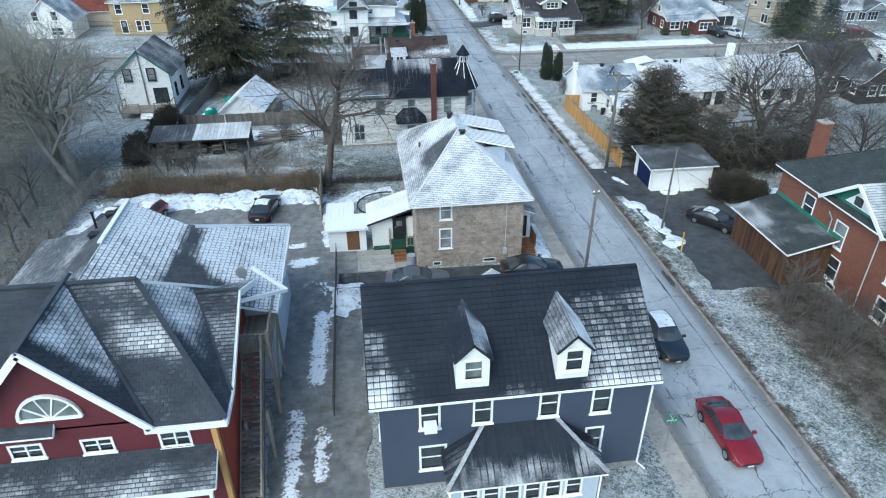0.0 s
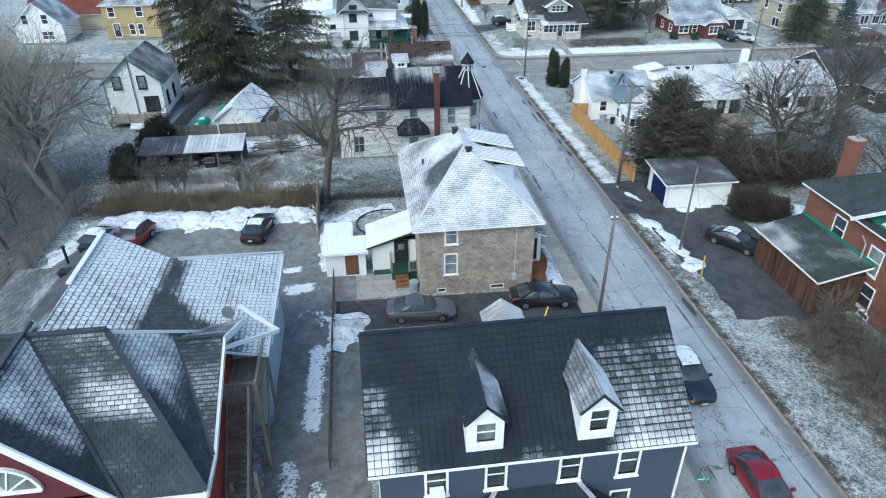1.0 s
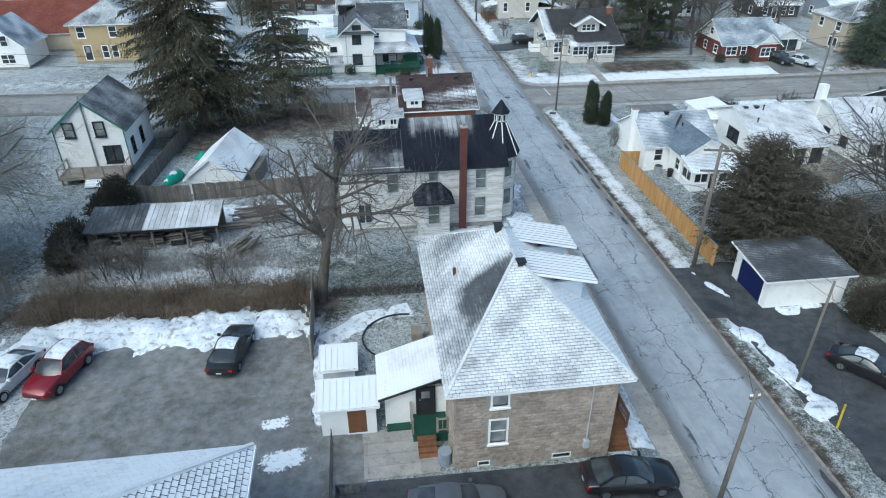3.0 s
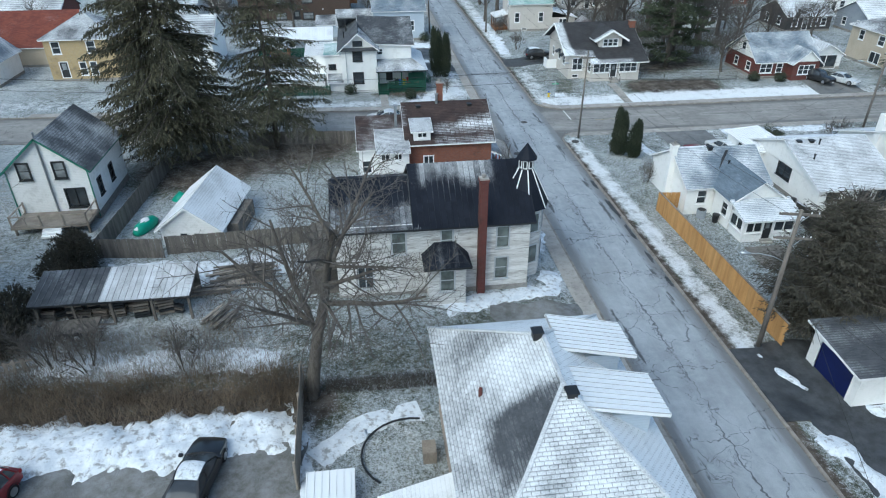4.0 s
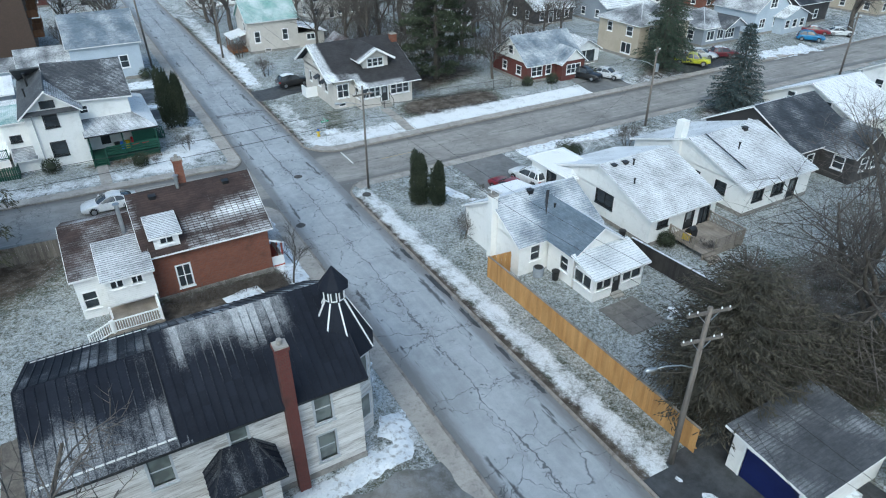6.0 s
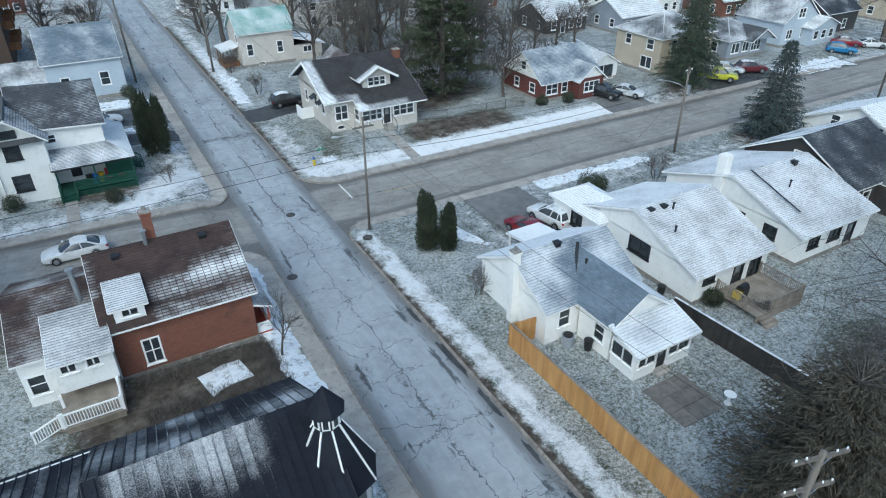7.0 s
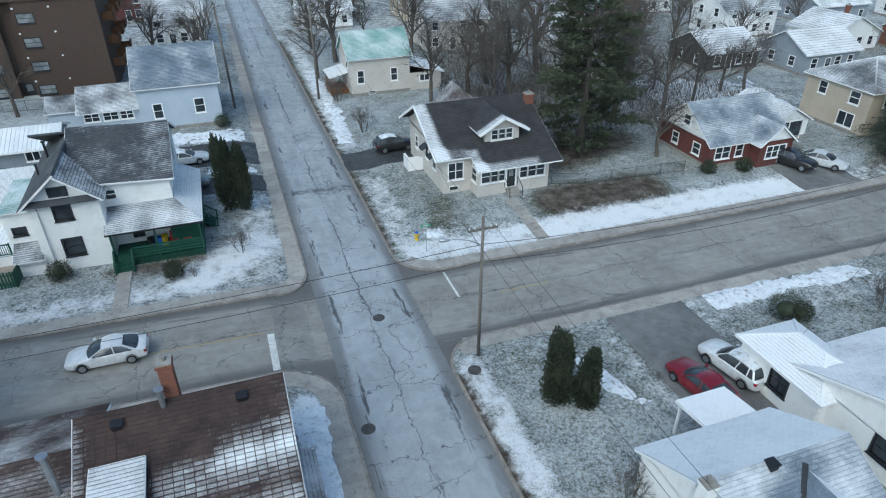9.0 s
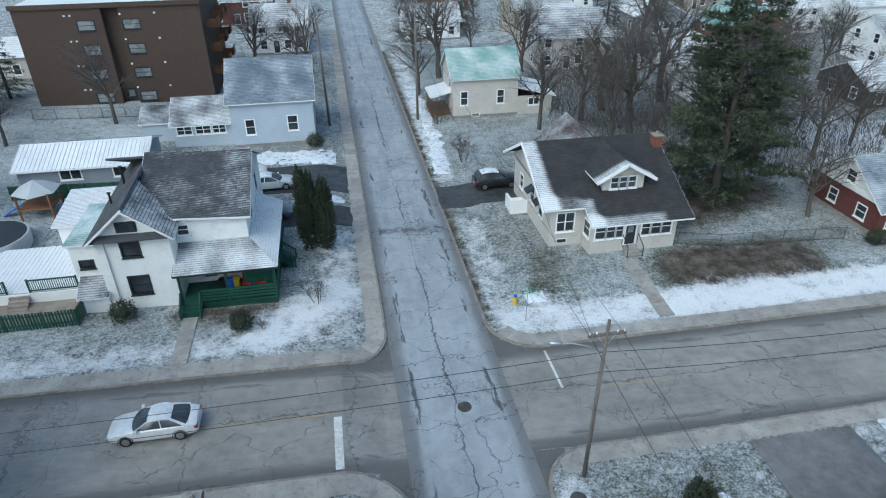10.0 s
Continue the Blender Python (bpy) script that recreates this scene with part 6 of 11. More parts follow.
    cap.tube([(cx, cy, 10.1), (cx, cy, 10.2), (cx, cy, 11.2)], [0.78, 0.74, 0.03], 8)
    part("lantern_roof", cap, "metal_sheet", h)
    # entry box on the south side
    walls(h, 4.0, 66.55, 6.6, 68.15, 0.6, 4.35, "peeling", {"S": [(4.85, 2.3, 5.75, 3.9, "q")]}, trim="greytrim", skip="N")
    A, B = (4.6, 68.13, 5.3), (6.0, 68.13, 5.3)
    c = [(3.65, 66.1, 4.35), (6.95, 66.1, 4.35), (6.95, 68.13, 4.35), (3.65, 68.13, 4.35)]
    for pl in ([c[0], c[1], B, A], [c[1], c[2], B], [c[3], c[0], A]):
        roof_plane(h, pl, "metal_sheet", patches(0.1, 0.25), tile=0.35, seams=True, edge="darktrim", name="entry_roof")
    # leaning porch on the west end
    pr = Shape()
    for y in (69.0, 72.0, 75.0):
        pr.beam((-4.3, y, 1.0), (-4.3, y, 3.4), 0.08)
    pr.box(-4.5, 68.6, 3.35, -2.3, 75.6, 3.5)
    pr.box(-4.5, 68.8, 1.2, -2.3, 75.6, 1.35)
    apart("porch_piece", pr, "grey_wood", h)
    settle(h, 4.5, 72)


def brick_house():
    h = house("house", "red brick house with brown shingle roof and tall chimney")
    walls(h, 4.3, 88.2, 12.5, 95.2, 0.4, 4.95, "brick", {"S": [(5.85, 1.7, 6.7, 3.4, "p"), (9.95, 0.95, 10.75, 1.2, "b")], "E": [(91, 1.8, 91.9, 3.4, "w"), (93.4, 1.8, 94.3, 3.4, "w")]})
    fd = Shape()
    fd.box(4.25, 88.12, 0.2, 12.55, 95.25, 1.25)
    part("foundation", fd, "foundation", h)
    sn = patches(-0.02, 0.14, 0.7, 5, [(6.8, 86.5, 14, 90.5, 0.5), (9.4, 89.8, 14, 91.4, 0.36), (12.2, 90, 14, 93, 0.25), (6.5, 88.65, 14, 88.95, -0.3), (3, 90, 4.4, 93, 0.4)])
    roof_plane(h, [(3.95, 87.8, 4.76), (12.85, 87.8, 4.76), (12.85, 93.2, 7.3), (3.95, 93.2, 7.3)], "brown_shingle", sn, course=0.22, tile=0.42, lift=0.024, streak=0.5, stagger=False, gap=0.035)
    roof_plane(h, [(12.85, 95.6, 4.7), (3.95, 95.6, 4.7), (3.95, 93.2, 7.3), (12.85, 93.2, 7.3)], "brown_shingle", patches(0.2))
    for x, d in ((4.3, 0.22), (12.5, -0.22)):
        gable_wall(h, (x, 88.2, 4.9), (x, 95.2, 4.9), (x, 93.2, 7.1), (d, 0, 0), "brick")
    chimney(h, 8.0, 93.5, 6.0, 9.2, 0.6, "brick")
    vent(h, 7.6, 92.9, 7.1, 1.0, 0.13, "metal")
    box_vent(h, 5.7, 92.5, 6.97)
    box_vent(h, 10.9, 92.5, 6.97)
    walls(h, 4.85, 88.32, 6.5, 90.2, 4.9, 5.98, "trim", {"S": [(5.3, 5.36, 6.1, 5.76, "g")]})
    roof_plane(h, [(4.6, 88.18, 5.98), (6.75, 88.18, 5.98), (6.75, 91.0, 6.38), (4.6, 91.0, 6.38)], "shingle", patches(0.8, 0.2), name="dormer_roof")
    # white two-storey rear wing with its porch
    walls(h, -0.5, 88.2, 4.28, 96.8, 0.5, 4.6, "white", {"S": [(-0.2, 2.0, 0.6, 3.2, "w")], "W": [(90, 2, 90.9, 3.3, "w")]})
    walls(h, 1.3, 86.9, 4.28, 88.2, 2.5, 4.6, "white", {"S": [(1.65, 3.75, 2.35, 4.3, "g"), (2.95, 3.75, 3.55, 4.3, "g")]}, skip="N")
    lo = Shape()
    lo.box(1.3, 86.95, 2.4, 4.28, 88.2, 2.5)
    part("soffit", lo, "trim", h)
    gable_roof(h, -0.5, 88.2, 4.2, 96.8, 4.6, 1.7, "x", "brown_shingle", (patches(0.25, 0.35, 0.8, 3, [(-1, 86, 2, 89, 0.25)]), patches(0.3)), 0.35, 0.2, wall_mat="white")
    roof_plane(h, [(1.1, 86.6, 4.55), (4.4, 86.6, 4.55), (4.4, 90.4, 5.6), (1.1, 90.4, 5.6)], "shingle", patches(0.66, 0.2), name="porch_roof")
    vent(h, 3.3, 90.8, 5.6, 2.2, 0.14, "metal")
    dk = Shape()
    dk.box(1.0, 84.9, 1.45, 4.2, 88.1, 1.6)
    dk.box(1.1, 85.0, 0.7, 4.1, 85.1, 1.45)
    part("deck", dk, "wood", h)
    ps = Shape()
    for x in (1.15, 4.05):
        ps.box(x - 0.07, 86.7, 1.6, x + 0.07, 86.84, 2.5)
        ps.box(x - 0.07, 85.0, 1.6, x + 0.07, 85.14, 2.6)
    apart("porch_post", ps, "trim", h)
    railing(h, [(4.1, 88.0, 1.6), (4.1, 85.0, 1.6), (1.1, 85.0, 1.6)], 0.9, 0.15, "trim")
    steps(h, 85.2, 86.4, 1.0, 1.6, 1.0, -1, "x", "wood", 3)
    railing(h, [(1.0, 85.1, 1.55), (-0.4, 85.1, 1.0)], 0.9, 0.15, "trim")
    # small porch on the street side
    roof_plane(h, [(13.7, 88.3, 3.1), (13.7, 92.0, 3.1), (12.52, 92.0, 3.6), (12.52, 88.3, 3.6)], "shingle", patches(0.45), name="porch_roof")
    bx = Shape()
    bx.box(12.5, 88.5, 1.0, 13.5, 91.8, 1.15)
    for y in (88.6, 90.1, 91.7):
        bx.box(13.38, y - 0.06, 1.15, 13.5, y + 0.06, 3.1)
    apart("porch_piece", bx, "red_wall", h)
    bs_ = Shape()
    bs_.box(13.4, 88.5, 1.15, 13.5, 91.8, 1.9)
    bs_.box(12.56, 88.45, 1.15, 13.4, 88.53, 1.9)
    bs_.box(12.5, 88.46, 0.3, 13.47, 91.8, 1.0)
    apart("porch_panel", bs_, "trim", h, "white painted panel")
    settle(h, 6, 92)


grey_house()
maroon_house()
annex()
stone_house()
shed(-3.3, 45.2, -0.35, 47.0, 2.1, 2.3, "white garden shed with brown door and snowy metal roof")
shed(-3.4, 49.6, -1.5, 51.4, 1.0, 1.2, "low shed with snowy corrugated roof", "greytrim", door=False)
victorian()
brick_house()


def simple_house(label, x0, y0, x1, y1, top, rise, axis, wall, roof, opens=None, snow=0.6, trim="trim", z0=None, turn=0.0, chim=None, name="house", hip=False, over=0.4, edge="trim", gable_mat=None, **kw):
    """A plain gabled or hipped house; top: the eaves' height over the ground."""
    h = house(name, label, name if name != "house" else "house")
    g = land((x0 + x1) / 2, (y0 + y1) / 2) if z0 is None else z0
    lift_o = {k: [(a, c + g, b, d + g, q) for a, c, b, d, q in v] for k, v in (opens or {}).items()}
    walls(h, x0, y0, x1, y1, g - 0.3, g + top, wall, lift_o, trim)
    sn = snow if callable(snow) or isinstance(snow, tuple) else patches(snow, 0.35, 0.5, x0 + y0)
    if hip:
        hip_roof(h, x0, y0, x1, y1, g + top, rise, roof, sn, over, edge=edge, **kw)
    else:
        gable_roof(h, x0, y0, x1, y1, g + top, rise, axis, roof, sn, over, 0.35, edge=edge, wall_mat=gable_mat or wall, **kw)
    if chim:
        chimney(h, chim[0], chim[1], g + top, g + top + rise + chim[2], 0.6)
    f = Shape()
    f.box(x0 - 0.03, y0 - 0.03, g - 0.6, x1 + 0.03, y1 + 0.03, g + 0.35)
    part("foundation", f, "foundation", h)
    return h, g


def bungalow_one():
    h = house("house", "white bungalow with frosted blue-grey shingle roof and screened porch")
    z = 0.2
    walls(h, 28.8, 79.0, 36.6, 86.7, z - 0.3, 3.05, "stucco", {"S": [(29.9, 1.3, 30.7, 2.5, "w")]})
    sn = patches(0.55, 0.35, 0.5, 2, [(31.2, 78, 34, 82, -0.25)])
    gable_roof(h, 28.8, 79.0, 36.6, 86.7, 3.05, 2.1, "x", "blue_shingle", (sn, patches(0.95, 0.1)), 0.3, 0.25, wall_mat="stucco", streak=0.22)
    walls(h, 31.4, 75.8, 36.2, 79.0, z - 0.3, 3.0, "stucco", {"W": [(76.4, 1.2, 77.2, 2.3, "w")]}, skip="N")
    roof_plane(h, [(36.5, 75.5, 2.9), (36.5, 80.5, 2.9), (33.8, 82.4, 4.75), (33.8, 75.5, 4.75)], "blue_shingle", patches(0.95))
    roof_plane(h, [(31.1, 79.4, 2.9), (31.1, 75.5, 2.9), (33.8, 75.5, 4.75), (33.8, 82.4, 4.75)], "blue_shingle", patches(0.1, 0.2))
    gable_wall(h, (31.4, 75.8, 2.95), (36.2, 75.8, 2.95), (33.8, 75.8, 4.6), (0, 0.2, 0), "stucco")
    vl = Shape()
    vl.beam((31.1, 79.3, 3.05), (33.8, 82.3, 4.95), 0.12, 0.03)
    part("valley", vl, "darktrim", h)
    # screened porch
    walls(h, 31.4, 73.5, 36.2, 75.8, z - 0.1, 2.35, "white", {"S": [(31.7, 1.15, 33.0, 2.1, "g"), (34.2, 1.15, 35.9, 2.1, "g"), (33.2, 0.35, 33.95, 2.15, "d")], "W": [(73.8, 1.15, 75.5, 2.1, "g")], "E": [(73.8, 1.15, 75.5, 2.1, "g")]}, skip="N")
    roof_plane(h, [(31.1, 73.1, 2.35), (36.5, 73.1, 2.35), (36.5, 75.78, 3.15), (31.1, 75.78, 3.15)], "blue_shingle", patches(0.9, 0.3), name="porch_roof", course=0.22, lift=0.014)
    steps(h, 33.1, 34.1, 73.5, 0.55, 0.2, -1, mat="walk", n=2)
    chimney(h, 28.5, 82.3, 0.0, 5.9, 0.55, "stucco")
    vent(h, 33.2, 80.6, 4.3, 0.3)
    box_vent(h, 32.2, 82.6, 5.1)
    # lean-to canopy at the back, over the drive
    roof_plane(h, [(36.0, 89.4, 2.5), (32.8, 89.4, 2.5), (32.8, 86.7, 2.9), (36.0, 86.7, 2.9)], "flat_roof", patches(1.0, 0.1), name="canopy")
    cp = Shape()
    for x in (33.0, 35.8):
        cp.box(x - 0.06, 89.1, 0.0, x + 0.06, 89.22, 2.45)
    apart("canopy_post", cp, "trim", h)
    settle(h, 33, 80)
    a = empty("heat_pump", 30.2, 78.3, land(30, 78), 0, "round grey air conditioning unit beside the bungalow", "air conditioner")
    sh = Shape()
    sh.tube([(0, 0, 0), (0, 0, 0.75)], 0.42, 14)
    part("casing", sh, "greysiding", a)
    sh = Shape()
    sh.tube([(0, 0, 0.75), (0, 0, 0.8)], 0.34, 14)
    part("fan_guard", sh, "black", a)


def bungalow_two():
    h, g = simple_house("long white bungalow with snowy shingles and a wooden deck", 40.5, 77.2, 48.2, 89.8, 2.75, 2.35, "x", "stucco", "shingle",
                        {"W": [(81.7, 1.5, 83.7, 2.6, "p")], "S": [(41.4, 1.6, 42.4, 2.2, "g"), (44.6, 0.3, 45.5, 2.3, "d"), (46.3, 0.5, 47.4, 2.3, "g")]}, (patches(0.78, 0.2, 0.6, 3), patches(0.9, 0.15)), "darktrim", edge="trim", course=0.19, tile=0.3, lift=0.014, streak=0.26)
    box_vent(h, 41.4, 83.0, 5.05)
    vent(h, 43.2, 82.5, 4.95, 0.5)
    vent(h, 41.7, 80.7, 4.3, 0.4)
    box_vent(h, 42.6, 82.9, 5.1)
    walls(h, 39.8, 86.5, 43.6, 92.3, g - 0.2, g + 2.6, "stucco", {"W": [(88.6, g + 1.0, 89.8, g + 2.2, "p")]}, "darktrim")
    hip_roof(h, 39.8, 86.5, 43.6, 92.3, g + 2.6, 1.2, "shingle", patches(1.1, 0.2), 0.35)
    dk = Shape()
    for k in range(22):
        dk.box(42.8 + 0.22 * k, 73.5, g + 0.5, 43.0 + 0.22 * k, 77.15, g + 0.56, 0.7)
    dk.box(42.8, 73.5, g - 0.1, 47.6, 73.6, g + 0.5)
    apart("deck_board", dk, "wood", h)
    railing(h, [(42.85, 77.1, g + 0.55), (42.85, 74.6, g + 0.55)], mat="wood")
    railing(h, [(44.2, 73.55, g + 0.55), (47.55, 73.55, g + 0.55), (47.55, 77.1, g + 0.55)], mat="wood")
    steps(h, 42.9, 44.1, 73.5, g + 0.55, g, -1, mat="wood", n=3)
    settle(h, 44, 83)
    b = empty("barbecue", 43.6, 75.6, g + 0.56, 10, "black barbecue with yellow side on the deck", "barbecue")
    sh = Shape()
    sh.box(-0.45, -0.3, 0.35, 0.45, 0.3, 0.95)
    sh.tube([(-0.4, 0, 0.95), (0.4, 0, 0.95)], 0.28, 10)
    part("grill_body", sh, "black", b)
    sh = Shape()
    sh.box(-0.75, -0.28, 0.3, -0.46, 0.28, 0.85)
    part("side_panel", sh, "yellow", b)
    sh = Shape()
    for x in (-0.4, 0.4):
        for y in (-0.25, 0.25):
            sh.box(x - 0.03, y - 0.03, 0, x + 0.03, y + 0.03, 0.35)
    apart("leg", sh, "black", b)


def bungalow_three():
    h, g = simple_house("white bungalow with snow-covered roof and white chimney", 51.5, 76.8, 60.5, 90.5, 2.9, 2.3, "x", "stucco", "shingle",
                        {"S": [(52.6, 1.3, 53.8, 2.3, "g"), (55.2, 1.3, 56.6, 2.3, "g"), (57.6, 0.2, 58.5, 2.2, "d")], "W": [(79, 1.4, 80, 2.3, "w"), (82.0, 1.4, 83.0, 2.3, "w")]}, patches(0.8, 0.2), "darktrim", course=0.19, tile=0.3, lift=0.014, streak=0.26)
    ch = Shape()
    ch.box(51.2, 84.6, 2, 52.0, 85.4, 6.7)
    part("chimney", ch, "stucco", h)
    vent(h, 55, 81, 4.7, 0.4)
    box_vent(h, 58, 82.9, 5.3)
    vl = Shape()
    vl.beam((53.0, 78.4, 3.95), (53.0, 83.4, 5.6), 0.07, 0.02)
    part("flashing", vl, "darktrim", h)
    settle(h, 56, 83)


def dark_house():
    h, g = simple_house("dark brown house with steep snowy gables and white trim", 62.0, 79.5, 71.0, 90.5, 3.2, 2.9, "x", "darksiding", "dark_shingle",
                        {"W": [(84.6, 3.4, 85.4, 4.5, "w")], "S": [(64, 1, 65, 2.2, "w"), (69, 1, 70, 2.2, "w")]}, (patches(0.25, 0.3), patches(0.8)))
    walls(h, 66.0, 76.0, 71.0, 80.0, g - 0.3, g + 3.1, "darksiding", {"S": [(67.2, g + 1.2, 68.2, g + 2.4, "w"), (69, g + 1.2, 70, g + 2.4, "w")], "W": [(77, g + 1.2, 78, g + 2.4, "w")]}, skip="N")
    gable_roof(h, 66.0, 76.0, 71.0, 84.0, g + 3.1, 2.1, "y", "dark_shingle", (patches(0.3), patches(0.35)), 0.35, 0.3, wall_mat="darksiding", gables="a")
    settle(h, 66, 84)
    h, g = simple_house("white house with snow-laden roof and two dormer windows", 75.5, 82.0, 84.0, 93.5, 3.0, 2.6, "x", "stucco", "shingle",
                        {"W": [(85, 2.9, 85.9, 4.0, "w"), (89.5, 2.9, 90.4, 4.0, "w")], "S": [(77, 1.2, 78, 2.3, "w"), (81, 1.2, 82.6, 2.3, "p")]}, patches(1.08, 0.2))
    gable_roof(h, 79.5, 79.0, 84.0, 88.0, g + 3.0, 1.8, "y", "shingle", patches(0.9), 0.35, 0.3, wall_mat="stucco", gables="a")
    walls(h, 79.5, 79.0, 84.0, 82.2, g - 0.3, g + 3.0, "stucco", {"S": [(80.5, g + 1.2, 81.2, g + 2.3, "w"), (82.2, g + 1.2, 83, g + 2.3, "w")]}, skip="N")
    settle(h, 80, 88)
    h, g = simple_house("dark brown house with frosted roof at the block's end", 78.0, 66.0, 90.0, 76.0, 3.0, 2.4, "x", "darksiding", "brown_shingle", {"W": [(70, 1.2, 71, 2.3, "w")], "S": [(80, 1.2, 81.2, 2.3, "w"), (85, 1.2, 86.2, 2.3, "w")]}, patches(0.3, 0.3))
    settle(h, 84, 71)


def craftsman():
    h = house("house", "beige craftsman bungalow with dark shingle roof and white-trimmed dormer")
    g = 0.75
    walls(h, 30.4, 121.2, 40.9, 131.8, g - 0.4, 4.55, "beige", {
        "S": [(31.0, 2.1, 32.4, 3.7, "p"), (31.1, 1.0, 31.9, 1.35, "b")],
        "W": [(123.2, 2.4, 124.0, 3.6, "w"), (125.6, 2.6, 126.4, 3.8, "w"), (129.0, 2.4, 129.8, 3.6, "w")], "E": [(124, 2.2, 125, 3.6, "w"), (128, 2.2, 129, 3.6, "w")], "N": [(33, 2.2, 34, 3.6, "w")]})
    gable_wall(h, (30.4, 132.6, 4.4), (30.4, 121.2, 4.4), (30.4, 127.4, 7.3), (0.2, 0, 0), "beige")
    gable_wall(h, (40.9, 121.2, 4.4), (40.9, 132.6, 4.4), (40.9, 127.4, 7.3), (-0.2, 0, 0), "beige")
    gw = Shape()
    gw.box(30.3, 126.6, 5.1, 30.42, 127.4, 6.1)
    w = part("window", gw, "trim", h)
    gp = Shape()
    gp.box(30.27, 126.7, 5.2, 30.31, 127.3, 6.0)
    part("pane", gp, "glass", w)
    walls(h, 33.2, 119.4, 40.5, 121.2, g - 0.4, 3.55, "beige", {"S": [(33.6, 2.1, 34.4, 3.3, "w"), (34.55, 2.1, 35.2, 3.3, "w"), (35.35, 2.1, 35.9, 3.3, "w"), (36.15, 1.35, 37.0, 3.3, "d"), (37.5, 2.1, 38.2, 3.3, "w"), (38.35, 2.1, 39.1, 3.3, "w"), (39.25, 2.1, 40.0, 3.3, "w")], "W": [(119.7, 2.1, 120.8, 3.3, "w")], "E": [(119.7, 2.1, 120.8, 3.3, "w")]}, skip="N")
    zr, yr = 7.55, 127.4
    sl = (zr - 3.55) / (yr - 118.8)
    sn = patches(-0.25, 0.1, 0.6, 1, [(28.6, 119, 30.9, 127.6, 1.05), (29, 120, 32.6, 121.9, 0.6), (32.6, 118, 34.0, 121.5, 0.9), (33, 118.2, 39.5, 119.7, 0.85)])
    roof_plane(h, [(29.6, 120.6, 3.55 + sl * 1.8), (33.0, 120.6, 3.55 + sl * 1.8), (33.0, 118.8, 3.55), (41.6, 118.8, 3.55), (41.6, yr, zr), (29.6, yr, zr)], "slate_shingle", sn, streak=0.15)
    roof_plane(h, [(41.6, 133.0, 4.6), (29.6, 133.0, 4.6), (29.6, yr, zr), (41.6, yr, zr)], "dark_shingle", patches(0.4))
    # wide dormer
    walls(h, 34.9, 122.0, 38.4, 126.5, 4.7, 6.25, "beige", {"S": [(35.6, 5.2, 36.2, 6.1, "w"), (36.35, 5.2, 36.95, 6.1, "w"), (37.1, 5.2, 37.7, 6.1, "w")]})
    roof_plane(h, [(39.2, 121.4, 6.05), (39.2, 125.4, 6.05), (36.65, 127.3, 7.5), (36.65, 121.4, 7.5)], "slate_shingle", patches(-0.1, 0.1, 0.7, 2, [(36, 120, 40, 122.4, 0.8), (38.6, 120, 40, 126, 0.3)]), name="dormer_roof", streak=0.2)
    roof_plane(h, [(34.1, 125.4, 6.05), (34.1, 121.4, 6.05), (36.65, 121.4, 7.5), (36.65, 127.3, 7.5)], "slate_shingle", patches(-0.2, 0.1, 0.7, 2, [(33.6, 120, 37, 122.3, 0.9)]), name="dormer_roof", streak=0.2)
    gable_wall(h, (34.9, 122.0, 6.2), (38.4, 122.0, 6.2), (36.65, 122.0, 7.25), (0, 0.2, 0), "beige")
    tr = Shape()
    for xa, xb in ((34.1, 36.65), (39.2, 36.65)):
        tr.beam((xa, 121.36, 5.97), (xb, 121.36, 7.42), 0.05, 0.13)
    apart("bargeboard", tr, "trim", h)
    tr = Shape()
    tr.beam((29.55, 120.6, 4.25), (29.55, yr, 7.45), 0.05, 0.12)
    tr.beam((29.55, 133.0, 4.45), (29.55, yr, 7.45), 0.05, 0.12)
    apart("bargeboard", tr, "trim", h)
    walls(h, 34.0, 131.6, 39.5, 136.0, g - 0.3, 4.4, "beige", {"N": [(36, 2, 37, 3.3, "w")]}, skip="S")
    gable_roof(h, 34.0, 128.0, 39.5, 136.0, 4.4, 2.4, "y", "brown_shingle", patches(0.4), 0.4, 0.35, wall_mat="beige", gables="b")
    chimney(h, 41.25, 126.2, 0.5, 7.9, 0.8, "brick")
    steps(h, 36.0, 37.2, 119.4, 1.45, 0.75, -1, mat="walk", n=4)
    rl = Shape()
    for x in (35.95, 37.25):
        rl.beam((x, 119.4, 2.3), (x, 118.2, 1.7), 0.025)
        rl.beam((x, 119.4, 1.4), (x, 119.4, 2.3), 0.025)
        rl.beam((x, 118.2, 0.8), (x, 118.2, 1.7), 0.025)
    part("handrail", rl, "black", h)
    for y in (123.6, 126.0):
        aw = Shape()
        aw.prism([(30.38, y - 0.55, 3.95), (30.38, y + 0.55, 3.95), (29.7, y + 0.55, 3.55), (29.7, y - 0.55, 3.55)], (0, 0, 0.08))
        part("awning", aw, "dark_shingle", h)
    st = Shape()
    st.box(28.8, 127.3, 0.6, 30.38, 129.0, 1.55)
    st.box(28.8, 127.3, 1.55, 29.0, 129.0, 2.1)
    st.box(29.0, 127.3, 1.55, 30.38, 127.45, 2.1)
    part("side_stoop", st, "trim", h)
    settle(h, 36, 126)
    # garden steps down the bank to the walk
    gp = empty("garden_steps", 35.8, 114.5, land(35.8, 114.5), 0, "concrete garden path and steps down the lawn bank", "steps")
    for k in range(9):
        gs = Shape()
        y = 117.9 - 0.75 * k
        gs.box(-0.5 + 0.02 * k, y - 115.25, -0.6, 0.6 + 0.02 * k, y - 114.5, land(35.8, y - 0.4) + 0.06 - land(35.8, 114.5))
        part("step", gs, "walk", gp)


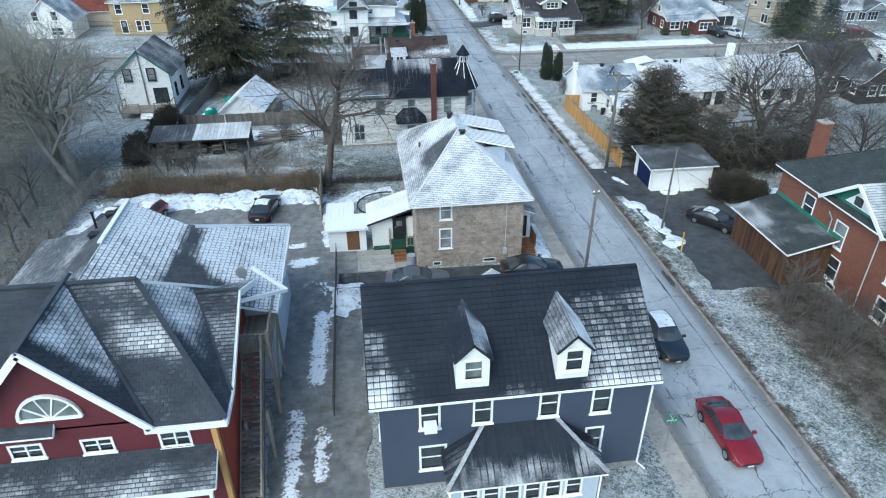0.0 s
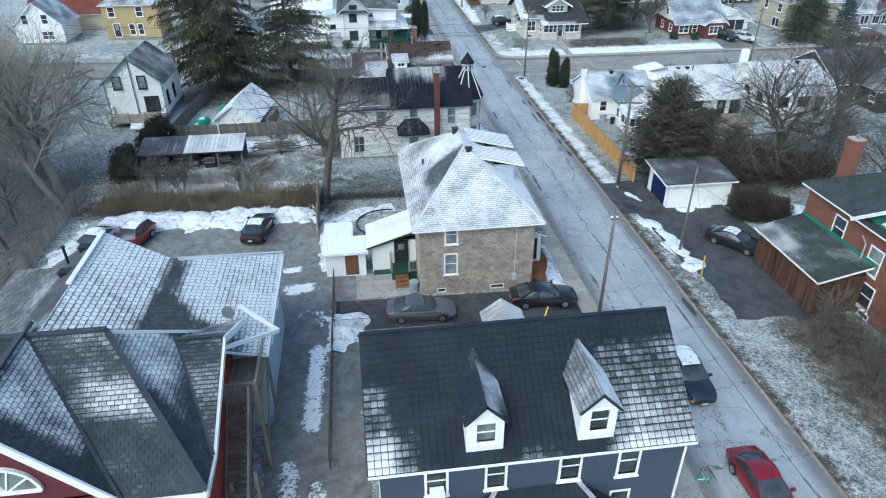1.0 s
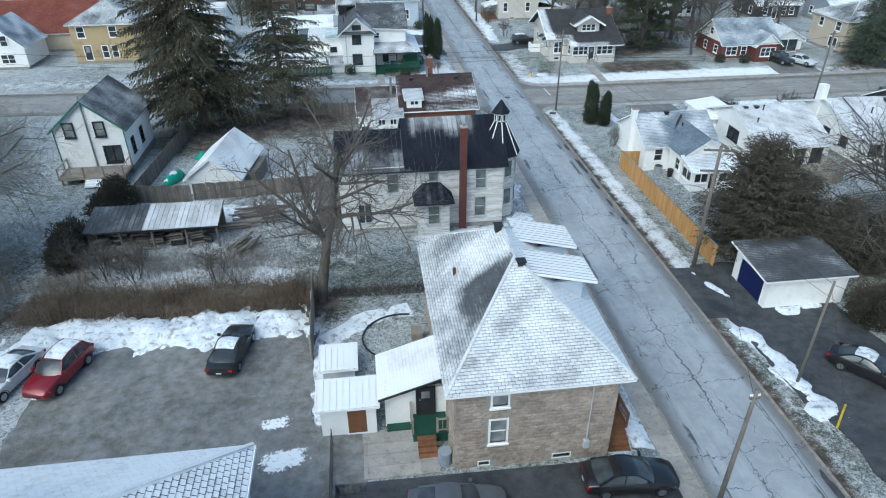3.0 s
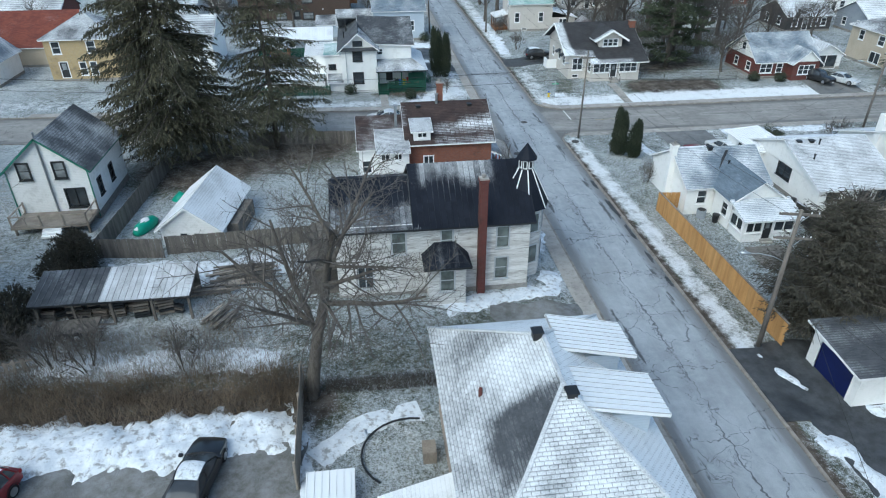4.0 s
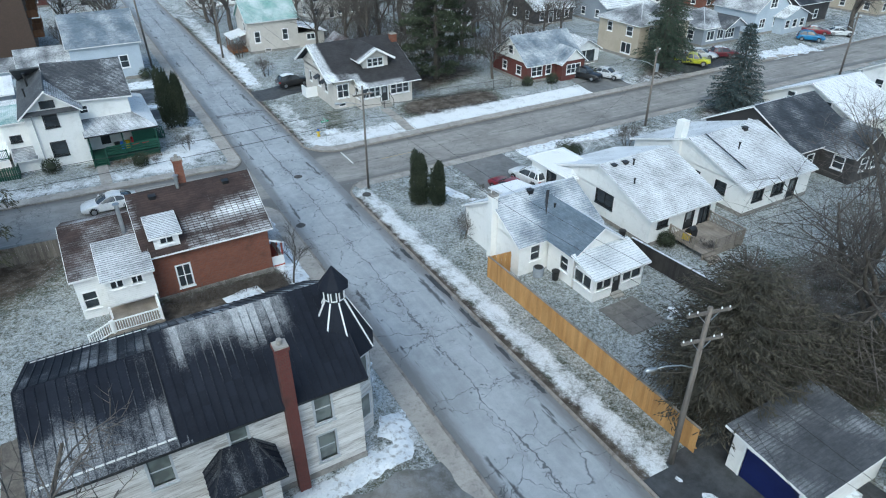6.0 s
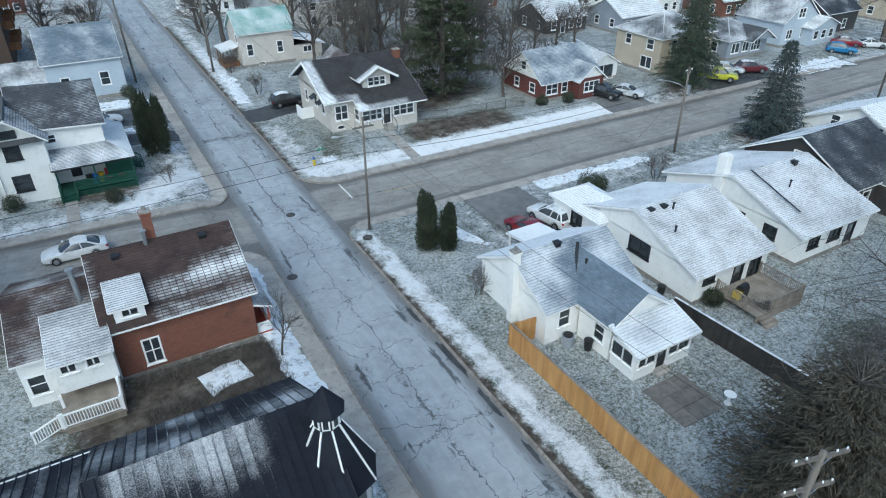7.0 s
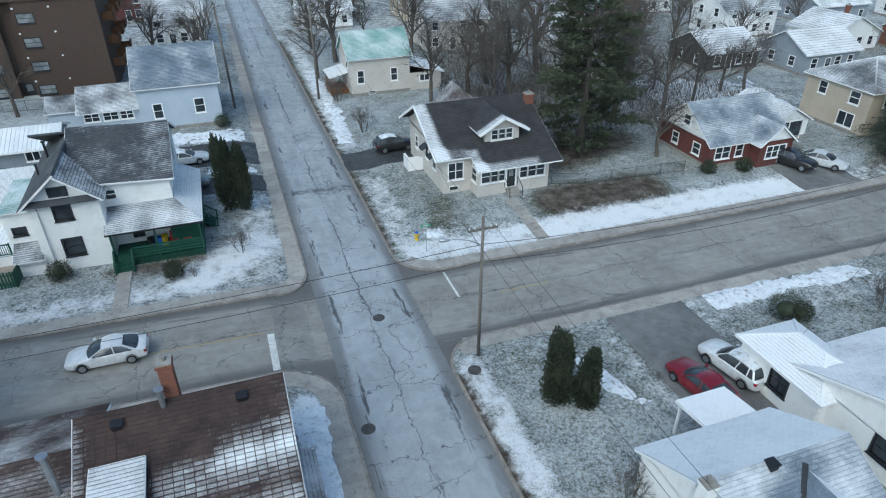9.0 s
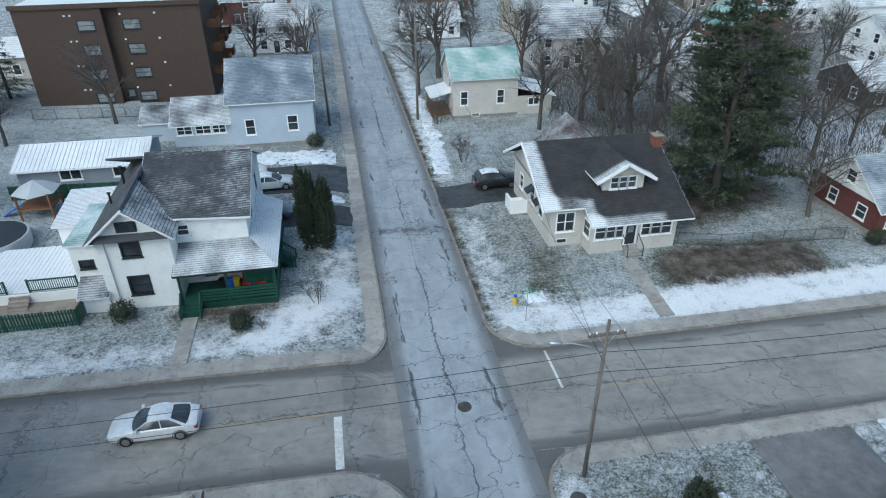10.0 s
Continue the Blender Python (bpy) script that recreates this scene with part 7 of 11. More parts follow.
def porch_house():
    h = house("house", "white two-storey house with green wraparound porch and grey roof")
    g = 0.95
    walls(h, -2.4, 119.7, 7.2, 131.0, g - 0.3, 7.0, "stucco", {"S": [(2.5, 5.65, 3.2, 6.35, "w"), (3.6, 2.0, 4.5, 3.9, "d")], "E": [(122, 5.2, 123, 6.6, "w"), (127, 5.2, 128, 6.6, "w")], "W": [(126, 5, 127, 6.4, "w")], "N": [(0, 5, 1, 6.4, "w")]})
    walls(h, -2.4, 117.7, 2.35, 119.7, g - 0.3, 7.0, "stucco", {"S": [(-0.75, 5.4, 0.35, 6.5, "w"), (-0.85, 2.4, 0.4, 3.75, "w")]}, "darktrim", skip="N")
    sn = patches(0.02, 0.25, 0.7, 3, [(1.0, 118, 3.0, 123, 0.4)])
    # main slopes, with the south gable let in
    roof_plane(h, [(2.4, 119.25, 6.85), (7.6, 119.25, 6.85), (7.6, 125.3, 9.5), (0.0, 125.3, 9.5), (0.0, 122.0, 8.9)], "shingle", patches(0.22, 0.25, 0.7, 5, [(5.6, 118, 8, 126, 0.18)]), course=0.22, tile=0.28, streak=0.5, lift=0.03)
    roof_plane(h, [(7.6, 131.4, 6.85), (-2.8, 131.4, 6.85), (-2.8, 125.3, 9.5), (7.6, 125.3, 9.5)], "shingle", patches(0.3))
    roof_plane(h, [(-2.9, 131.0, 6.8), (-2.9, 117.2, 6.8), (0.0, 117.2, 8.95), (0.0, 125.3, 9.45)], "shingle", patches(0.1, 0.2))
    roof_plane(h, [(2.8, 117.2, 6.75), (2.8, 119.4, 6.75), (0.0, 122.2, 8.95), (0.0, 117.2, 8.95)], "shingle", patches(0.52, 0.25, 0.7, 3), course=0.22, tile=0.28, streak=0.5, lift=0.03, stagger=False)
    gable_wall(h, (-2.4, 117.7, 6.95), (2.35, 117.7, 6.95), (0.0, 117.7, 8.75), (0, 0.22, 0), "stucco")
    gable_wall(h, (7.2, 119.7, 6.9), (7.2, 131.0, 6.9), (7.2, 125.3, 9.35), (-0.22, 0, 0), "stucco")
    pent = Shape()
    pent.prism([(-2.7, 117.2, 6.75), (2.65, 117.2, 6.75), (2.4, 117.68, 7.05), (-2.4, 117.68, 7.05)], (0, 0, 0.06))
    part("pent_roof", pent, "shingle", h)
    gw = Shape()
    gw.box(-0.75, 117.6, 7.25, 0.55, 117.72, 8.0)
    w = part("window", gw, "darktrim", h)
    gp = Shape()
    gp.box(-0.65, 117.57, 7.33, 0.45, 117.61, 7.92)
    part("pane", gp, "glass", w)
    dp = Shape()
    dp.tube([(-1.75, 117.62, 6.7), (-1.75, 117.62, 1.0)], 0.05, 6)
    part("downspout", dp, "greytrim", h)
    # porch: deck, roof, rails
    roof_plane(h, [(2.2, 116.7, 4.05), (9.2, 116.7, 4.05), (7.22, 119.68, 5.0), (2.2, 119.68, 5.0)], "shingle", patches(0.6, 0.35, 0.6, 2, [(3.5, 116, 9, 120, 0.15)]), name="porch_roof", edge="darktrim", streak=0.15)
    roof_plane(h, [(9.2, 116.7, 4.05), (9.2, 127.2, 4.05), (7.22, 127.2, 5.0), (7.22, 119.68, 5.0)], "shingle", patches(0.95, 0.15), name="porch_roof", edge="darktrim")
    dk = Shape()
    dk.box(2.4, 116.8, 1.45, 8.95, 119.68, 1.6)
    dk.box(7.22, 119.68, 1.45, 8.95, 127.0, 1.6)
    dk.box(2.5, 116.9, 0.7, 8.85, 117.0, 1.45)
    dk.box(8.75, 117.0, 0.5, 8.85, 127.0, 1.45)
    part("porch_deck", dk, "green_wood", h, "dark green painted porch deck")
    ps = Shape()
    for x, y in ((2.5, 116.9), (5.6, 116.9), (8.85, 116.9), (8.85, 120.3), (8.85, 123.7), (8.85, 126.9)):
        ps.box(x - 0.07, y - 0.07, 1.6, x + 0.07, y + 0.07, 4.0)
    apart("porch_post", ps, "green_wood", h)
    rails = Shape()
    for zz in (1.75, 2.0, 2.25, 2.5):
        rails.box(3.8, 116.82, zz, 8.95, 116.88, zz + 0.17)
        rails.box(8.88, 116.9, zz, 8.94, 126.9, zz + 0.17)
    apart("porch_board", rails, "green_wood", h)
    scr = Shape()
    scr.box(6.6, 118.2, 1.6, 8.8, 118.26, 3.4)
    part("screen", scr, "green_wood", h)
    steps(h, 2.4, 3.7, 116.8, 1.6, 0.85, -1, mat="green_wood", n=4)
    railing(h, [(2.4, 116.8, 1.6), (2.4, 115.8, 0.9)], 0.9, 0.2, "green_wood")
    railing(h, [(3.7, 116.8, 1.6), (3.7, 115.8, 0.9)], 0.9, 0.2, "green_wood")
    steps(h, 121.5, 123.0, 9.0, 1.6, 0.7, 1, "x", "green_wood", 4)
    railing(h, [(9.0, 121.5, 1.6), (10.0, 121.5, 0.8)], 0.9, 0.2, "green_wood")
    railing(h, [(9.0, 123.0, 1.6), (10.0, 123.0, 0.8)], 0.9, 0.2, "green_wood")
    # narrow west extension with a low bay roof
    walls(h, -4.6, 119.0, -2.4, 125.0, g - 0.3, 6.0, "stucco", {"S": [(-4.1, 4.1, -3.3, 4.6, "g")]}, "darktrim", skip="E")
    hip_roof(h, -4.6, 119.0, -2.4, 125.0, 6.0, 0.6, "pale_green_roof", patches(0.6), 0.2, ((-2.6, 121), (-2.6, 123)), caps=False)
    walls(h, -4.2, 117.6, -2.4, 119.0, g - 0.3, 2.6, "stucco", {}, skip="N")
    roof_plane(h, [(-4.4, 117.3, 2.6), (-2.3, 117.3, 2.6), (-2.3, 119.0, 3.4), (-4.4, 119.0, 3.4)], "dark_shingle", patches(0.45), name="bay_roof")
    walls(h, -7.5, 125.0, -2.4, 130.0, g - 0.3, 4.6, "stucco", {})
    roof_plane(h, [(-7.8, 124.7, 4.6), (-2.4, 124.7, 4.6), (-2.4, 130.2, 5.2), (-7.8, 130.2, 5.2)], "flat_roof", patches(0.95, 0.1), name="rear_roof")
    vent(h, -1.6, 124.2, 8.0, 1.2, 0.1)
    vent(h, -1.9, 121.5, 7.6, 0.8, 0.08)
    settle(h, 2.5, 124)


def apartments():
    h = house("apartment_building", "four-storey brown brick apartment block with snowy flat roof", "building")
    cols = []
    for x in (-15.9, -10.6):
        for z in (1.75, 4.8, 7.8, 10.8):
            cols.append((x, z, x + 1.9, z + 1.1, "c"))
    walls(h, -23.0, 166.0, -12.9, 182.0, 0.6, 13.4, "brown_brick", {"S": [c for c in cols if c[0] < -12]}, "darktrim")
    walls(h, -10.9, 166.0, -1.3, 182.0, 0.6, 13.4, "brown_brick", {"S": [c for c in cols if c[0] > -12]}, "darktrim")
    walls(h, -12.9, 167.0, -10.9, 182.0, 0.6, 13.4, "brown_brick", {"S": [(-12.5, 1.0, -11.4, 3.1, "d")]}, "darktrim", skip="EW")
    r = Shape()
    r.box(-23.1, 165.9, 13.4, -1.2, 182.1, 13.7, 0.2, 1.0)
    part("roof", r, "flat_roof", h)
    pp = Shape()
    pp.box(-23.2, 165.8, 13.4, -1.1, 166.1, 13.95)
    pp.box(-1.4, 166.0, 13.4, -1.1, 182.1, 13.95)
    part("parapet", pp, "brown_brick", h)
    for k in range(4):
        for x in (-17.15, -16.5, -10.75, -6.7):
            v = Shape()
            v.box(x - 0.11, 165.9, 3.4 + 3.03 * k, x + 0.11, 166.0, 3.6 + 3.03 * k)
            part("wall_vent", v, "trim", h)
    un = Shape()
    un.box(-9.0, 171, 13.7, -7.4, 172.5, 14.8)
    part("roof_unit", un, "metal", h)
    for z in (4.0, 7.0, 10.0):
        for y in (168.5, 174, 178.5):
            b = Shape()
            b.box(-1.3, y, z, 0.2, y + 2.6, z + 0.18)
            b.box(0.1, y, z + 0.18, 0.2, y + 2.6, z + 1.1)
            b.box(-1.3, y, z + 0.18, 0.2, y + 0.1, z + 1.1)
            part("balcony", b, "brown_wood", h)
    settle(h, -12, 174)


def east_brick_house():
    h = house("house", "tall red brick house with green trim and charcoal green shingles")
    g = 0.2
    walls(h, 34.4, 29.0, 44.0, 45.0, g - 0.3, 6.6, "brick", {"W": [(40.5, 4.0, 41.6, 5.7, "w"), (36.6, 3.5, 37.7, 5.3, "c"), (36.2, 0.9, 37.3, 2.6, "w"), (31, 3.6, 32, 5.2, "w"), (35.9, 0.25, 36.8, 0.6, "b"), (31, 0.8, 32, 2.4, "w")], "N": [(37, 3.6, 38, 5.2, "w"), (41, 3.6, 42, 5.2, "w")]})
    gs = patches(0.06, 0.3, 0.6, 4)
    hip_roof(h, 34.4, 29.0, 44.0, 45.0, 6.6, 3.2, "green_shingle", gs, 0.5, edge="trim")
    # west gable
    zz = 6.6
    gable_wall(h, (34.35, 39.3, zz), (34.35, 33.3, zz), (34.35, 36.3, 8.75), (0.3, 0, 0), "greentrim")
    gw = Shape()
    gw.prism([(34.3, 37.6, 7.1), (34.3, 35.0, 7.1), (34.3, 36.3, 8.35)], (0.06, 0, 0))
    part("gable_panel", gw, "trim", h)
    wn = Shape()
    wn.box(34.2, 35.95, 7.25, 34.32, 36.65, 7.85)
    w = part("window", wn, "darktrim", h)
    wp = Shape()
    wp.box(34.17, 36.02, 7.3, 34.22, 36.58, 7.8)
    part("pane", wp, "glass", w)
    roof_plane(h, [(33.9, 32.9, 6.5), (37.0, 32.9, 6.5), (38.6, 36.3, 8.95), (33.9, 36.3, 8.95)], "green_shingle", patches(0.55, 0.3), name="gable_roof")
    roof_plane(h, [(37.0, 39.7, 6.5), (33.9, 39.7, 6.5), (33.9, 36.3, 8.95), (38.6, 36.3, 8.95)], "green_shingle", patches(0.45, 0.4), name="gable_roof")
    tr = Shape()
    for ya in (32.9, 39.7):
        tr.beam((33.85, ya, 6.4), (33.85, 36.3, 8.85), 0.05, 0.13)
    tr.beam((34.2, 39.3, 6.6), (34.2, 33.3, 6.6), 0.06, 0.12)
    apart("bargeboard", tr, "trim", h)
    chimney(h, 36.2, 44.2, 6.5, 10.6, 0.85, "brick")
    # brown wooden garage wing
    walls(h, 30.9, 37.2, 34.4, 44.6, g - 0.3, 3.2, "old_boards", {"N": [(31.5, g + 0.1, 33.8, 2.6, "g")]}, skip="E")
    roof_plane(h, [(30.5, 45.0, 3.15), (30.5, 36.9, 3.15), (34.38, 36.9, 4.1), (34.38, 45.0, 4.1)], "green_shingle", patches(0.22, 0.35, 0.6, 2, [(30, 41, 32, 46, 0.35)]), name="wing_roof")
    gable_wall(h, (30.95, 37.3, 3.05), (34.3, 37.3, 3.05), (34.3, 37.3, 3.95), (0, 0.15, 0), "old_boards")
    gt = Shape()
    gt.box(34.3, 36.9, 4.0, 34.42, 45.0, 4.35)
    part("flashing", gt, "greentrim", h)
    pr = Shape()
    for y in np.arange(37.25, 44.5, 0.28):
        pr.box(30.86, y, g, 30.9, y + 0.22, 3.05)
    apart("wall_board", pr, "old_boards", h)
    dp = Shape()
    dp.tube([(34.3, 38.7, 5.6), (34.3, 38.2, 5.2), (34.3, 38.1, 0.4)], 0.05, 6)
    part("downspout", dp, "greytrim", h)
    dp = Shape()
    dp.tube([(34.3, 33.6, 6.3), (34.3, 33.6, 0.4)], 0.05, 6)
    part("downspout", dp, "greytrim", h)
    settle(h, 38, 38)


def white_garage():
    h = house("garage", "white garage with navy door and frosted grey roof", "garage")
    z = 0.2
    walls(h, 27.8, 54.3, 33.9, 58.7, z - 0.3, 2.75, "stucco", {"W": [(54.9, z, 57.9, 2.35, "x")]})
    roof_plane(h, [(27.3, 54.0, 2.75), (34.3, 54.0, 2.75), (34.3, 59.0, 3.25), (27.3, 59.0, 3.25)], "shingle", patches(0.22, 0.4, 0.6, 3), streak=0.2)
    settle(h, 31, 56.5)


bungalow_one()
bungalow_two()
bungalow_three()
dark_house()
craftsman()
porch_house()
apartments()
east_brick_house()
white_garage()

# pale blue house, with its lower wings
h, g = simple_house("pale blue gabled house with frosted grey roof", 2.9, 148.0, 11.8, 158.5, 5.3, 3.3, "x", "paleblue", "blue_shingle",
                    {"S": [(4.4, 1.5, 5.3, 3.1, "w"), (8.95, 1.7, 9.95, 3.3, "w")]}, patches(0.35, 0.3))
walls(h, -3.6, 149.0, 2.9, 156.0, g - 0.3, g + 2.9, "paleblue", {"S": [(-3.1, g + 1.6, -1.6, g + 2.5, "p"), (-1.1, g + 1.6, 0.4, g + 2.5, "p"), (0.7, g + 1.6, 2.0, g + 2.5, "p")]}, skip="E")
gable_roof(h, -3.6, 149.0, 2.9, 156.0, g + 2.9, 1.9, "x", "shingle", (patches(0.6), patches(0.5)), 0.4, 0.2, wall_mat="paleblue", gables="a")
walls(h, -7.2, 151.0, -3.6, 156.0, g - 0.3, g + 2.6, "paleblue", {}, skip="E")
gable_roof(h, -7.2, 151.0, -3.6, 156.0, g + 2.6, 1.1, "x", "shingle", (patches(0.5), patches(0.5)), 0.3, 0.2, wall_mat="paleblue", gables="a")
settle(h, 6, 153)
h, g = simple_house("grey garage with snow-covered metal roof", -16.0, 139.5, -4.5, 146.5, 2.2, 1.2, "x", "greysiding", "flat_roof", {"S": [(-12.2, 0.9, -10.4, 1.8, "g"), (-7.4, 0.9, -6.2, 1.8, "g")]}, 0.98, name="garage", seams=True)
settle(h, -10, 143)
h, g = simple_house("beige house with pale green metal roof", 28.6, 153.5, 36.8, 160.5, 5.2, 2.6, "x", "beige", "pale_green_roof", {"S": [(29.6, 1.7, 30.4, 3.3, "w"), (34.2, 1.7, 35.0, 3.3, "w"), (31, 0.1, 31.9, 0.5, "b")], "W": [(155, 3.4, 156, 4.6, "w")]}, patches(0.5, 0.35), streak=0.12)
walls(h, 36.8, 153.6, 41.3, 159.5, g - 0.3, g + 2.3, "beige", {"S": [(38.3, g + 1.2, 39.6, g + 2.0, "g")]}, skip="W")
roof_plane(h, [(41.7, 153.2, g + 2.3), (41.7, 159.8, g + 2.3), (36.8, 159.8, g + 3.6), (36.8, 153.2, g + 3.6)], "flat_roof", patches(0.95, 0.1), name="wing_roof")
roof_plane(h, [(26.0, 159.5, g + 2.4), (26.0, 155.0, g + 2.4), (28.6, 155.0, g + 3.0), (28.6, 159.5, g + 3.0)], "flat_roof", patches(0.95, 0.1), name="porch_roof")
ps = Shape()
for y in (155.3, 157.3, 159.2):
    ps.box(26.15, y - 0.07, g - 0.2, 26.3, y + 0.07, g + 2.4)
ps.box(26.1, 155.2, g, 28.6, 159.4, g + 0.5)
apart("porch_post", ps, "brown_wood", h)
settle(h, 32, 157)
# red brick bungalow by the cross street
h, g = simple_house("dark red brick bungalow with frosted blue-grey roof", 57.5, 117.5, 67.0, 126.0, 2.7, 3.0, "x", "brick2", "blue_shingle", {"S": [(58.3, 0.9, 60.0, 2.1, "p"), (60.8, 0.9, 61.6, 2.1, "w")], "W": [(119, 0.9, 120, 2.0, "w"), (122.5, 0.9, 123.4, 2.0, "w"), (121, 3.4, 122, 4.4, "w")]}, patches(0.5, 0.35), gable_mat="stucco")
walls(h, 62.4, 116.0, 66.4, 117.6, g - 0.3, g + 2.7, "brick2", {"S": [(63.3, g + 0.9, 65.6, g + 2.1, "t")]}, skip="N")
gable_roof(h, 62.4, 116.0, 66.4, 121.5, g + 2.7, 1.6, "y", "blue_shingle", (patches(0.7), patches(0.5)), 0.4, 0.35, wall_mat="stucco", gables="a")
settle(h, 62, 121)
h, g = simple_house("small snowy garage beside the brick bungalow", 68.5, 121.0, 73.5, 128.0, 2.4, 1.4, "y", "white", "shingle", {"S": [(69.3, 0.1, 72.7, 2.1, "g")]}, 0.85, name="garage")
settle(h, 71, 124)
h, g = simple_house("tan two-storey house with snowy hip roof", 79.0, 118.5, 89.5, 127.5, 5.2, 2.4, "x", "tan", "shingle", {"W": [(120, 3.4, 121.2, 4.7, "w"), (120, 0.7, 122, 2.2, "g"), (124.5, 3.4, 125.5, 4.7, "w")], "S": [(81, 3.4, 82, 4.7, "w"), (85, 0.9, 86.4, 2.1, "p")]}, patches(0.6), hip=True)
settle(h, 84, 123)
h, g = simple_house("grey bungalow with white-trimmed windows and snowy roof", 94.0, 119.0, 103.0, 128.0, 3.0, 2.2, "x", "greysiding", "shingle", {"S": [(95, 1.0, 96.6, 2.4, "g"), (97.5, 1.0, 98.8, 2.4, "g"), (99.5, 0.9, 101.5, 2.4, "t")], "W": [(121, 1, 122.2, 2.3, "w")]}, patches(0.55), hip=True)
gable_roof(h, 97.5, 117.5, 102.5, 124, g + 3.0, 1.5, "y", "shingle", (patches(0.8), patches(0.3)), 0.4, 0.3, wall_mat="greysiding", gables="a")
settle(h, 98, 123)
h, g = simple_house("pale grey gabled house with snowy roof", 108.0, 120.0, 117.0, 129.0, 4.2, 3.4, "y", "paleblue", "shingle", {"S": [(111.2, 4.4, 112.8, 5.8, "p"), (109.3, 1.2, 110.6, 2.6, "p"), (113, 1.2, 114, 2.6, "w")], "W": [(123, 1.2, 124, 2.5, "w")]}, patches(0.6))
gable_roof(h, 113.0, 118.0, 120.0, 125.0, g + 3.0, 1.4, "y", "shingle", patches(0.9), 0.3, 0.3, wall_mat="paleblue", gables="a")
walls(h, 113.2, 118.2, 119.8, 120.2, g - 0.3, g + 3.0, "paleblue", {"S": [(114, g + 1, 115, g + 2.2, "w"), (116, g + 1, 117, g + 2.2, "w"), (118, g + 1, 119, g + 2.2, "w")]}, skip="N")
settle(h, 112, 124)
h, g = simple_house("dark grey house with dark roof behind parked cars", 121.0, 121.0, 130.0, 131.0, 4.0, 3.0, "x", "darksiding", "dark_shingle", {"S": [(123, 1, 124, 2.4, "w"), (126, 1, 127, 2.4, "w")]}, patches(0.3))
settle(h, 125, 126)

# white house with green trim on the west side
h, g = simple_house("white two-storey gabled house with green trim", -29.4, 82.3, -23.0, 90.5, 4.6, 2.7, "y", "white", "shingle", {"S": [(-28.3, 3.75, -27.5, 5.05, "c"), (-25.5, 3.75, -24.7, 5.05, "c"), (-25.2, 1.0, -23.7, 2.6, "g")], "E": [(83.6, 1.4, 84.4, 2.8, "w"), (86.6, 1.4, 87.4, 2.8, "w")]}, (patches(0.35, 0.4), patches(0.2, 0.3)), "darktrim", z0=1.95, edge="greentrim")
cb = Shape()
for x in (-29.42, -23.05):
    cb.box(x, 82.22, 1.9, x + 0.08, 82.3, 6.6)
apart("corner_board", cb, "greentrim", h)
pp = Shape()
pp.tube([(-26.2, 82.2, 2.2), (-26.2, 82.2, 9.7)], 0.08, 6)
part("stove_pipe", pp, "metal", h)
dk = Shape()
dk.box(-29.0, 79.5, 2.4, -22.9, 82.28, 2.55, 0.2, 0.9)
for x in (-28.8, -26, -23.1):
    dk.box(x, 79.6, 1.4, x + 0.15, 79.75, 2.4)
part("deck", dk, "wood", h, "snowy wooden deck")
railing(h, [(-28.9, 82.2, 2.55), (-28.9, 79.6, 2.55), (-26.6, 79.6, 2.55)], 0.95, 0.9, "wood")
railing(h, [(-24.8, 79.6, 2.55), (-23.0, 79.6, 2.55), (-23.0, 82.2, 2.55)], 0.95, 0.9, "wood")
steps(h, -26.5, -25.0, 79.5, 2.55, 1.9, -1, mat="trim", n=3)
settle(h, -26.1, 86, 0)
h, g = simple_house("small white garage with snowy gable roof", -15.9, 76.4, -11.2, 84.0, 2.3, 1.8, "y", "white", "flat_roof", {"S": [(-14.4, 1.3, -13.8, 1.65, "b"), (-13.3, 1.3, -12.7, 1.65, "b")]}, 0.85, name="garage", z0=1.1)
lt = Shape()
lt.box(-11.2, 78.0, 1.0, -10.2, 82.5, 2.8)
part("lean_to", lt, "grey_wood", h)
settle(h, -13.4, 80.5, -8)

# ---- the far blocks ----
h, g = simple_house("yellow brick two-storey house with bay windows", -42.6, 125.0, -33.6, 133.5, 5.8, 2.6, "x", "yellow_brick", "shingle", {"S": [(-41.6, 3.9, -40.6, 5.4, "w"), (-37.0, 3.9, -36.0, 5.4, "w"), (-41.2, 0.6, -40.2, 2.7, "d"), (-38.6, 0.9, -37.8, 2.6, "w"), (-37.2, 0.9, -36.4, 2.6, "w")], "E": [(126, 3.9, 127, 5.4, "w")]}, patches(0.6), hip=True)
settle(h, -38, 128)
h, g = simple_house("white cottage with snowy steep roof", -56.0, 122.5, -48.5, 130.0, 3.4, 3.4, "y", "white", "blue_shingle", {"S": [(-54.5, 3.4, -53.6, 4.8, "w"), (-51.4, 3.4, -50.5, 4.8, "w"), (-52, 0.9, -50.2, 2.1, "p")]}, patches(0.55))
settle(h, -52, 126)
h, g = simple_house("house with rust red metal roof", -58.0, 133.0, -42.0, 143.0, 3.2, 4.0, "x", "tan", "rust_roof", {"E": [(137, 1, 138, 2.4, "w")]}, patches(0.1, 0.2))
settle(h, -50, 138)
